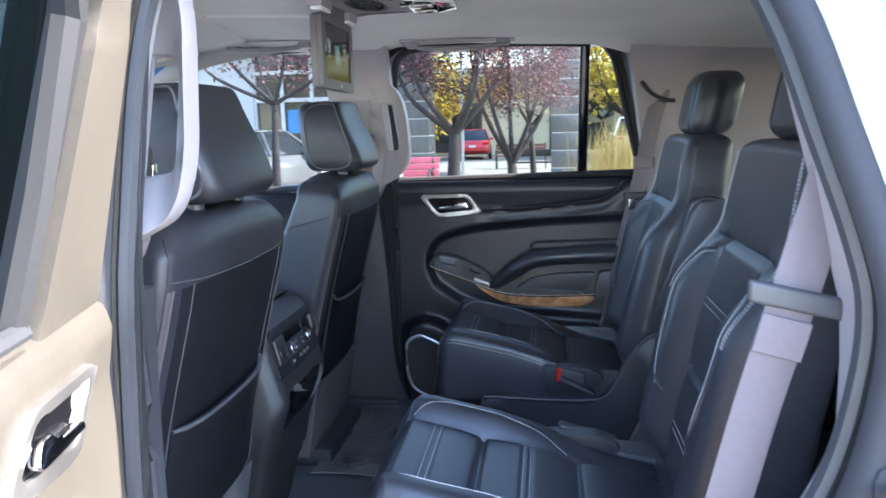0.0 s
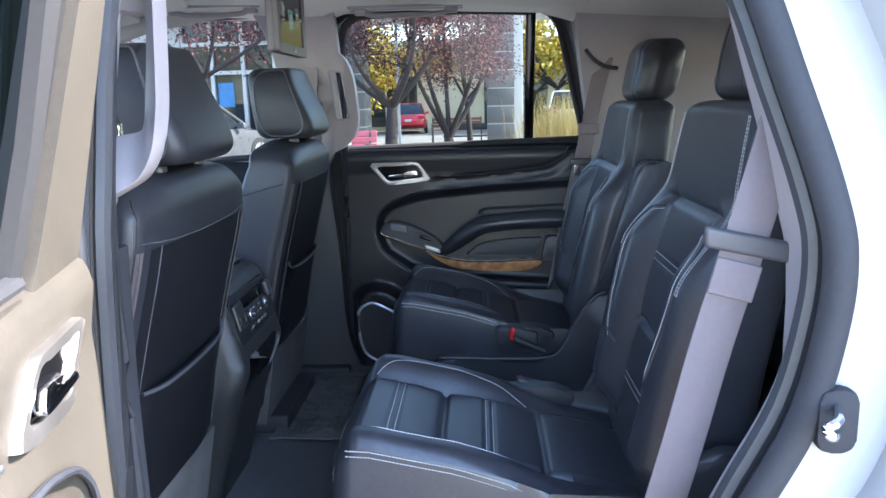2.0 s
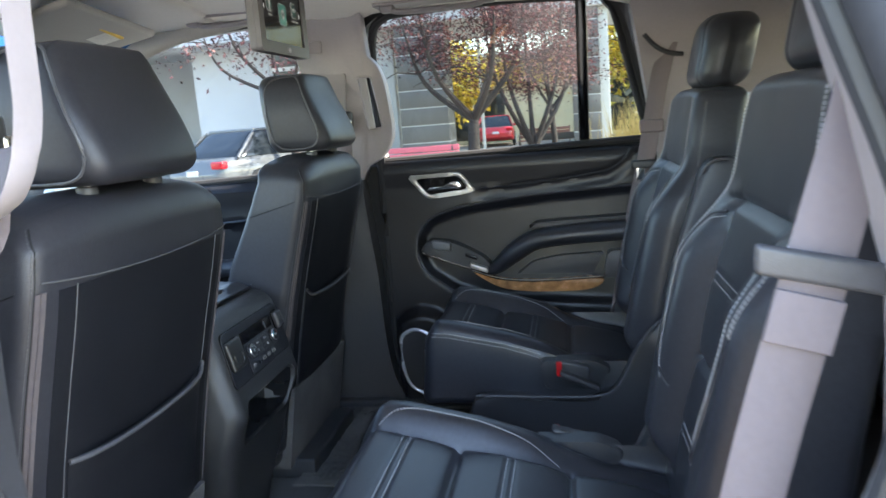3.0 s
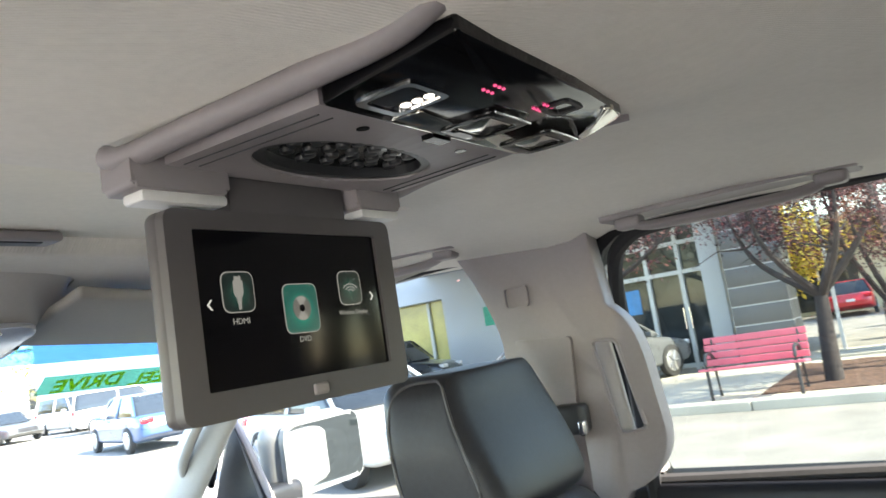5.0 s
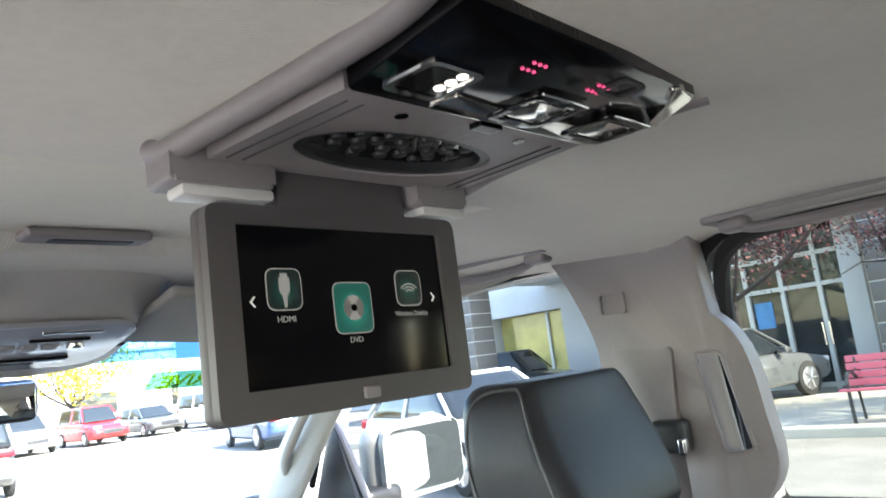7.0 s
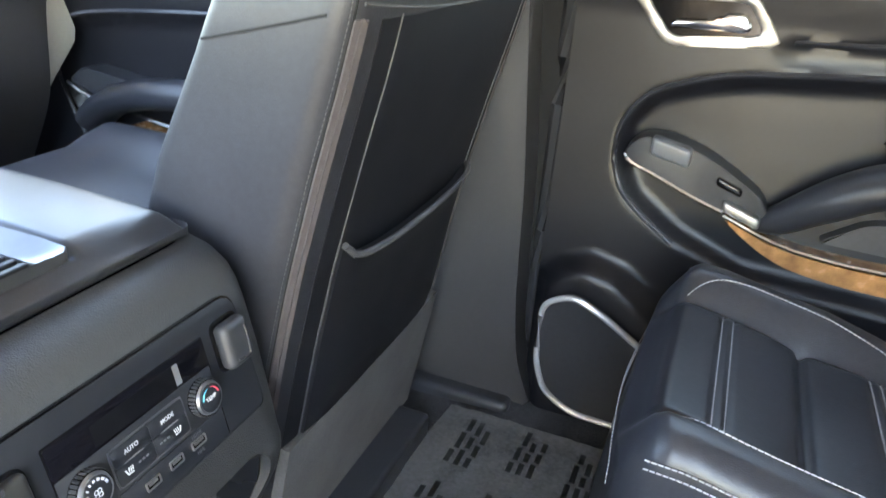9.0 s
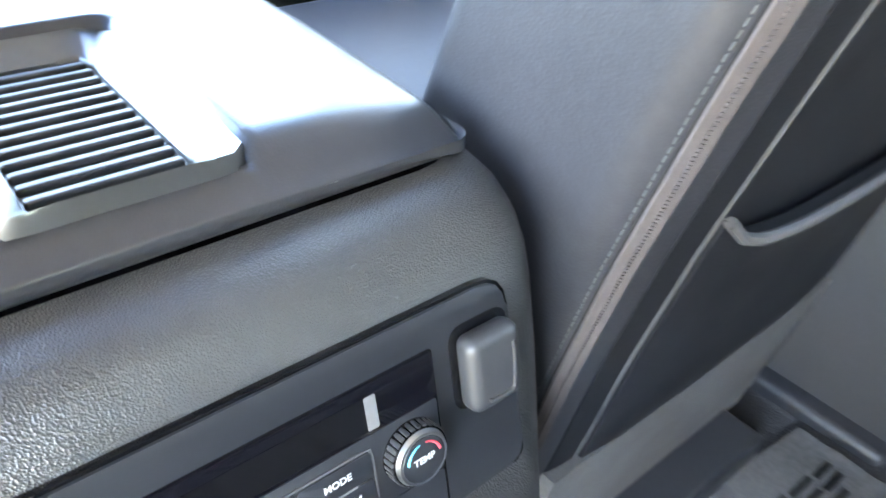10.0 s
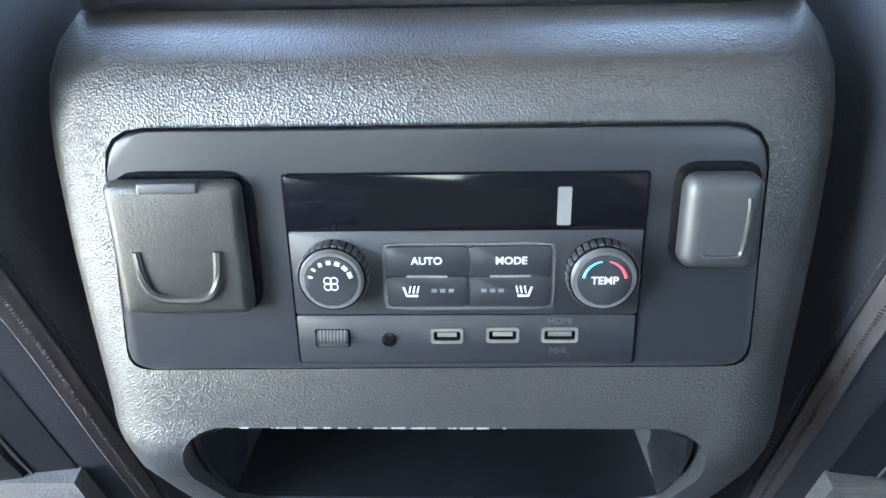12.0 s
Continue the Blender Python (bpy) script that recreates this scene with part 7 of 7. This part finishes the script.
for k in range(6):
    part("window", block((-72.95, 8 + 10 * k, 2.2), (0.05, 2.2, 1.0), 0.02, (1, 1, 1)), SHOPGLASS, far)

# showroom closing the far side of the lot behind the trees
YELLOWP = material("ochre_fascia_paint", (0.42, 0.27, 0.05), 0.6, vary=0.15, vary_scale=0.6)
CREAM = material("cream_wall_paint", (0.62, 0.57, 0.40), 0.8, vary=0.1, vary_scale=0.5)
show = thing("showroom", (2, 40, 0), "low pale showroom with an ochre fascia and dark glazing", "building")
part("wall", block((0.0, 40.4, 2.3), (24.0, 0.35, 2.3), 0.03, (1, 1, 1)), CREAM, show)
part("fascia", block((-2.0, 39.9, 3.7), (13.0, 0.25, 0.6), 0.03, (1, 1, 1)), YELLOWP, show, "ochre fascia band")
part("roof", block((0.0, 44.0, 4.7), (24.3, 4.2, 0.12), 0.03, (1, 1, 1)), ALU, show)
for k in range(6):
    x = -19.0 + 7.2 * k
    w = part("window", block((x, 40.05, 1.55), (1.75, 0.05, 1.35), 0.02, (1, 1, 1)), SHOPGLASS, show, "dark showroom glazing")
    part("mullion", block((x, 39.99, 1.55), (0.05, 0.04, 1.33), 0.01, (1, 1, 1)), ALU, w)

# metal bench on the far side of the portico
BENCH_STEEL = material("dark_bench_steel", (0.035, 0.032, 0.032), 0.45, 0.6, vary=0.2)
BENCH_SLAT = material("brown_bench_slat", (0.16, 0.07, 0.06), 0.5, vary=0.2)
seat2 = thing("bench", (-0.28, 26.0, 0), "dark steel bench with brown slats under the portico", "bench")
for k in range(4):
    part("seat_slat", block((-0.28, 25.78 + 0.12 * k, 0.47), (0.93, 0.05, 0.018), 0.006, (1, 1, 1)), BENCH_SLAT, seat2)
for k in range(3):
    part("back_slat", block((-0.28, 26.24 + 0.02 * k, 0.60 + 0.12 * k), (0.93, 0.014, 0.05), 0.006, (1, 1, 1)), BENCH_SLAT, seat2)
for x in (-1.18, 0.62):
    part("leg_frame", tube([(x, 25.74, 0.0), (x, 25.74, 0.68), (x, 26.22, 0.68)], 0.025, 8), BENCH_STEEL, seat2)
    part("back_leg", tube([(x, 26.20, 0.0), (x, 26.22, 0.46), (x, 26.30, 0.92)], 0.025, 8), BENCH_STEEL, seat2)

# bench
BRED = material("red_bench_paint", (0.55, 0.12, 0.165), 0.4, vary=0.1, grain="noise", bump_scale=80, bump=0.2)
bench = thing("bench", (-2.0, 10.95, 0.12), "red slatted park bench with black steel arms", "bench")
for k in range(4):
    part("seat_slat", block((-2.0, 10.92 + 0.115 * k, 0.575 - 0.01 * k), (0.74, 0.05, 0.018), 0.008, (1, 1, 1)), BRED, bench)
for k in range(4):
    part("back_slat", block((-2.0, 11.36 + 0.03 * k, 0.64 + 0.11 * k), (0.74, 0.016, 0.048), 0.008, (1, 1, 1)), BRED, bench)
for x in (-2.62, -1.38):
    part("leg_frame", tube(smooth_line([(x, 10.93, 0.12), (x, 10.90, 0.55), (x, 10.92, 0.74), (x, 11.05, 0.80), (x, 11.25, 0.78), (x, 11.38, 0.70)], 5), 0.026, 8), DARK, bench, "black tubular arm and leg")
    part("back_leg", tube([(x, 11.46, 0.12), (x, 11.36, 0.55), (x, 11.46, 1.02)], 0.024, 8), DARK, bench)

b2 = thing("bench", (0.2, 21.0, 0), "black metal bench beyond the portico", "bench")
part("seat", block((0.2, 21.0, 0.45), (0.75, 0.22, 0.02), 0.01, (1, 1, 1)), DARK, b2)
part("back", block((0.2, 21.24, 0.72), (0.75, 0.02, 0.10), 0.01, (1, 1, 1)), DARK, b2)
for x in (-0.5, 0.9):
    part("leg", block((x, 21.05, 0.4), (0.025, 0.22, 0.40), 0.01, (1, 1, 1)), DARK, b2)

# trees
BARK = material("dark_tree_bark", (0.034, 0.027, 0.026), 0.9, vary=0.4, vary_scale=12, grain="noise", bump_scale=60, bump=0.9, depth=0.01, stretch=(1, 1, 0.3))


def leaf_material(name, cols):
    m = bpy.data.materials.new(name)
    m.use_nodes = True
    nt = m.node_tree
    b = nt.nodes["Principled BSDF"]
    g = nt.nodes.new("ShaderNodeNewGeometry")
    c = ramp(nt, g.outputs["Random Per Island"], cols)
    nt.links.new(c, b.inputs["Base Color"])
    b.inputs["Roughness"].default_value = 0.55
    tr = nt.nodes.new("ShaderNodeBsdfTranslucent")
    mx = nt.nodes.new("ShaderNodeMixShader")
    mx.inputs[0].default_value = 0.4
    nt.links.new(c, tr.inputs[0])
    nt.links.new(b.outputs[0], mx.inputs[1])
    nt.links.new(tr.outputs[0], mx.inputs[2])
    nt.links.new(mx.outputs[0], nt.nodes["Material Output"].inputs[0])
    return m


RED_LEAF = leaf_material("wine_red_leaves", [(0.0, (0.025, 0.012, 0.014)), (0.6, (0.06, 0.02, 0.025)), (0.88, (0.20, 0.05, 0.056)), (1.0, (0.48, 0.24, 0.21))])
GOLD_LEAF = leaf_material("golden_leaves", [(0.0, (0.26, 0.19, 0.03)), (0.6, (0.58, 0.42, 0.05)), (1.0, (0.36, 0.36, 0.09))])


def leaves(rng, spots, count, spread, size):
    """Many small folded leaves scattered round the twig ends."""
    n = count
    idx = rng.integers(0, len(spots), n)
    c = np.array(spots)[idx] + rng.normal(0, spread, (n, 3))
    a = rng.normal(size=(n, 3))
    a /= np.linalg.norm(a, axis=1)[:, None]
    b = np.cross(a, rng.normal(size=(n, 3)))
    b /= np.linalg.norm(b, axis=1)[:, None]
    s = size * rng.uniform(0.6, 1.3, (n, 1))
    nn = np.cross(a, b)
    v = np.stack([c - a * s, c + b * s * 0.45 + nn * s * 0.15, c + a * s, c - b * s * 0.45 + nn * s * 0.15], 1).reshape(-1, 3)
    me = bpy.data.meshes.new("leaves")
    k = np.arange(n)[:, None] * 4
    f = np.concatenate([k + [0, 1, 2], k + [0, 2, 3]], 0)
    me.from_pydata(v.tolist(), [], f.tolist())
    return me


def tree(name, at, height, seed, label, leaf, lean=(0, 0), count=5200, spread=0.28, size=0.05, fork=1.0, r0=0.11, n=6, reach=0.41, twig=0.22, low=0.0, turn=0.0):
    rng = np.random.default_rng(seed)
    ob = thing(name, at, label, "tree", "trees")
    base = Vector(at)
    top = base + Vector((lean[0], lean[1], fork))
    bms = [tube(smooth_line([base - Vector((0, 0, 0.15)), base + Vector((lean[0] * 0.42, lean[1] * 0.42, fork * 0.5)), top], 5), [r0 * (1.25 - 0.45 * i / 10) for i in range(11)], 10)]
    tips = []
    for k in range(n):
        a = turn + 2 * math.pi * (k + rng.uniform(-0.2, 0.2)) / n
        out = reach * rng.uniform(0.78, 1.22) * height
        end = top + Vector((math.cos(a) * out, math.sin(a) * out, (height - fork) * rng.uniform(0.65, 1.0)))
        mid = top.lerp(end, 0.45) + Vector((math.cos(a) * 0.3 * reach * height, math.sin(a) * 0.3 * reach * height, -0.02 * height))
        line = smooth_line([top, mid, end], 6)
        bms.append(tube(line, [r0 * 0.62 * (1 - 0.85 * i / (len(line) - 1)) for i in range(len(line))], 7))
        for q in range(9):
            i = int(rng.integers(5, len(line)))
            s = line[i]
            d = Vector(rng.normal(size=3)) * twig * height
            d.z = abs(d.z) * 0.7 - 0.05 * height * (q % 3 == 0)
            e = s + d
            bms.append(tube([s, s.lerp(e, 0.5) + Vector((0, 0, 0.03 * height)), e], [r0 * 0.16, r0 * 0.10, r0 * 0.04], 5))
            tips += [tuple(s.lerp(e, t)) for t in (0.4, 0.7, 1.0)]
    tips = [q for q in tips if q[2] > base.z + low]
    part("trunk", joined(*bms), BARK, ob)
    crown = new("crown", leaves(rng, tips, count, spread, size))
    crown.data.materials.append(leaf)
    crown.parent = ob
    crown.matrix_parent_inverse = Matrix.Translation(ob.location).inverted()
    return ob


tree("crabapple_tree", (-1.10, 12.0, 0.13), 4.0, 3, "crabapple tree with wine-red autumn leaves behind the bench", RED_LEAF, (0.06, 0.03), 15000, 0.17, 0.030, 1.28, 0.115, 5, 0.30, 0.13, 2.15, 0.15)
tree("crabapple_tree", (-0.02, 13.1, 0.15), 4.2, 8, "multi-stem crabapple tree with dark red leaves", RED_LEAF, (-0.03, 0.1), 13000, 0.18, 0.030, 0.62, 0.10, 5, 0.20, 0.12, 1.75, 0.5)
tree("crabapple_tree", (0.38, 13.9, 0.15), 3.6, 12, "slim crabapple tree with dark red leaves", RED_LEAF, (-0.08, 0.03), 6500, 0.16, 0.030, 1.35, 0.06, 4, 0.16, 0.11, 1.85)
tree("crabapple_tree", (-5.0, 13.3, 0.1), 4.6, 21, "crabapple tree with sparse red leaves by the shop doors", RED_LEAF, (0.06, 0.03), 4200, 0.28, 0.05, 2.0, 0.08)
for k, (x, y, h) in enumerate([(-6.2, 37.3, 3.4), (4.3, 35.5, 6), (8.5, 36.5, 6.5), (-9, 52, 7), (-62, 22, 7), (-58, 8, 6), (-66, 36, 7), (-60, -12, 8), (-40, -25, 8), (-25, -40, 9), (5, -45, 9), (14, 38, 7)]):
    tree("golden_tree", (x, y, 0), h, 40 + k, "golden autumn tree beyond the lot", GOLD_LEAF, (0.1, 0.05), 2600, 0.6, 0.20, 2.0, 0.16)

# ornamental grass
STRAW = leaf_material("straw_grass", [(0.0, (0.30, 0.20, 0.07)), (0.6, (0.62, 0.46, 0.18)), (1.0, (0.48, 0.40, 0.14))])
rng = np.random.default_rng(5)
gv, gf = [], []
for k in range(1100):
    cx, cy = 2.25 + rng.normal(0, 0.42), 13.6 + rng.normal(0, 0.35)
    a, l = rng.uniform(0, 6.28), 0.75 + 0.95 * rng.uniform(0, 1) ** 1.6
    o = rng.uniform(0.05, 0.35)
    w = 0.0055
    i = len(gv)
    gv += [(cx - w, cy, 0.1), (cx + w, cy, 0.1), (cx + math.cos(a) * o * 0.4 + w, cy + math.sin(a) * o * 0.4, l * 0.7), (cx + math.cos(a) * o, cy + math.sin(a) * o, l), (cx + math.cos(a) * o * 0.4 - w, cy + math.sin(a) * o * 0.4, l * 0.7)]
    gf += [(i, i + 1, i + 2, i + 4), (i + 4, i + 2, i + 3)]
me = bpy.data.meshes.new("grass")
me.from_pydata(gv, [], gf)
me.materials.append(STRAW)
tagged(new("ornamental_grass", me), "tall straw-coloured ornamental grass clump", "grass", kind="stuff")

# cars
TYRE = material("tyre_rubber", (0.02, 0.02, 0.02), 0.8, vary=0.2)
RIMM = material("alloy_rim", (0.55, 0.55, 0.56), 0.3, 0.9, vary=0.1)
CARGLASS = material("car_window", (0.02, 0.025, 0.03), 0.06, vary=0.2, rough_vary=0.02)
TAIL = material("red_tail_lamp", (0.5, 0.01, 0.02), 0.2, vary=0.2)
HEAD = material("clear_head_lamp", (0.7, 0.72, 0.75), 0.15, vary=0.1)
PAINTS = {}


def car(name, at, turn, colour, label, tall=False):
    """A parked car: lofted body, glasshouse, bumpers, lamps and wheels; its nose points along local +x before the turn."""
    global PLACE
    key = tuple(colour)
    if key not in PAINTS:
        PAINTS[key] = material("car_paint", colour, 0.3, vary=0.04, coat=0.8)
    mt = PAINTS[key]
    PLACE = pose(*at, 0, 0, turn)
    ob = thing(name, (0, 0, 0), label, "car", "parked cars")
    h = 1.78 if tall else 1.45
    belt = 1.08 if tall else 0.92
    L = 2.35

    def body(p, u):
        x = p.x
        top = lerp(x, [-2.38, -2.25, -1.6, 0.9, 1.5, 2.2, 2.38], [0.66, belt, belt + 0.03, belt, belt - 0.07, belt - 0.20, 0.62])
        bot = lerp(x, [-2.38, -2.0, 2.0, 2.38], [0.42, 0.26, 0.26, 0.42])
        z = bot + (top - bot) * (u.z + 1) / 2
        w = lerp(abs(x), [0, 1.6, 2.2, 2.38], [0.92, 0.91, 0.84, 0.70]) * (1 - 0.07 * sstep(u.z, 0.3, 1.0))
        return Vector((x, u.y * w, z))
    part("body", block((0, 0, 0.65), (2.38, 0.92, 0.40), 0.12, (24, 6, 5), body), mt, ob, "painted car body", 60)
    r0, r1 = (-2.15, 0.55) if tall else (-1.25, 0.35)

    def house(p, u):
        t = (u.z + 1) / 2
        x = (lerp(u.x, [-1, 1], [-2.28, 1.18]) if tall else lerp(u.x, [-1, 1], [-1.95, 1.15])) * (1 - t) + lerp(u.x, [-1, 1], [r0, r1]) * t
        return Vector((x, u.y * lerp(t, [0, 1], [0.84, 0.66]), belt - 0.03 + t * (h - belt + 0.03)))
    part("glasshouse", block((0, 0, 0), (1.0, 1.0, 1.0), 0.16, (6, 4, 3), house), CARGLASS, ob, "dark car windows", 60)
    part("roof", block(((r0 + r1) / 2, 0, h - 0.01), ((r1 - r0) / 2, 0.64, 0.035), 0.03, (4, 4, 1)), mt, ob)
    for s in (-1, 1):
        for xa, xb in (((-2.28 if tall else -1.95), r0), (1.18 if tall else 1.15, r1), (-0.55, -0.45)):
            part("window_post", tube([(xa if xa != -0.55 else -0.42, s * 0.845, belt), (xb, s * 0.665, h - 0.02)], 0.032, 6), mt, ob)
        part("tail_lamp", block((-2.28, s * 0.66, belt - 0.12), (0.08, 0.16, 0.07), 0.03, (1, 2, 1)), TAIL, ob, "red tail lamp")
        part("head_lamp", block((2.20, s * 0.62, belt - 0.27), (0.10, 0.16, 0.06), 0.03, (1, 2, 1)), HEAD, ob, "clear head lamp")
        for x in (-1.42, 1.42):
            wv = Vector((x, s * 0.80, 0.34))
            ty = part("wheel", disc(wv, (0, s, 0), 0.34, 0.14, 28, 0.03), TYRE, ob, "black tyre")
            part("rim", disc(wv + Vector((0, s * 0.125, 0)), (0, s, 0), 0.23, 0.02, 24, 0.008), RIMM, ty, "alloy rim")
            for q in range(5):
                a = 2 * math.pi * q / 5
                part("spoke", tube([wv + Vector((0, s * 0.148, 0)), wv + Vector((0.21 * math.cos(a), s * 0.146, 0.21 * math.sin(a)))], 0.022, 5), RIMM, ty)
        part("door_mirror", block((0.75, s * 0.98, belt + 0.05), (0.06, 0.09, 0.06), 0.03, (1, 1, 1)), mt, ob)
    part("grille", block((2.36, 0, 0.58), (0.03, 0.45, 0.10), 0.02, (1, 2, 1)), DARK, ob)
    part("number_plate", block((-2.385, 0, 0.66), (0.012, 0.16, 0.055), 0.008, (1, 1, 1)), ALU, ob)
    PLACE = Matrix.Identity(4)
    return ob


SILVER, WHITEC, BLUEC, REDC, GREYC, BLACKC, PALEB = (0.62, 0.62, 0.61), (0.75, 0.75, 0.74), (0.03, 0.07, 0.16), (0.50, 0.015, 0.02), (0.10, 0.105, 0.11), (0.02, 0.022, 0.025), (0.25, 0.38, 0.48)
car("sedan", (-6.9, 7.8, 0), 340, SILVER, "silver sedan parked by the portico")
car("parked_suv", (-5.9, 14.4, 0.115), 70, GREYC, "dark grey hatchback parked by the shop doors")
car("sedan", (-18.5, 12.0, 0), 165, BLUEC, "dark blue sedan with red tail lamps")
car("parked_suv", (-15.8, 20.0, 0), 10, BLACKC, "black SUV under the white hall wall", True)
car("parked_suv", (-31.0, 19.5, 0), 60, WHITEC, "white SUV on the far side", True)
car("parked_suv", (-37.0, 14.0, 0), 0, REDC, "red SUV in the parked row", True)
car("parked_suv", (-37.5, 11.0, 0), 0, WHITEC, "white SUV in the parked row", True)
car("sedan", (-37.5, 17.0, 0), 0, GREYC, "grey sedan in the parked row")
car("parked_suv", (-36.5, 20.0, 0), 0, SILVER, "silver SUV in the parked row", True)
car("parked_suv", (-37.5, 8.0, 0), 0, SILVER, "silver SUV in the parked row", True)
car("sedan", (-38.0, 23.3, 0), 0, PALEB, "pale blue sedan in the parked row")
car("sedan", (-38.0, 5.0, 0), 0, BLUEC, "dark blue sedan in the parked row")
car("parked_suv", (-19.5, 4.2, 0), 175, GREYC, "grey SUV parked ahead", True)
car("sedan", (-3.05, 36.3, 0), 95, REDC, "red hatchback beyond the portico")
car("sedan", (-6.0, 30.0, 0), 80, PALEB, "pale blue sedan beyond the portico")
car("parked_suv", (4.4, 31.0, 0), 85, WHITEC, "white SUV beyond the portico", True)
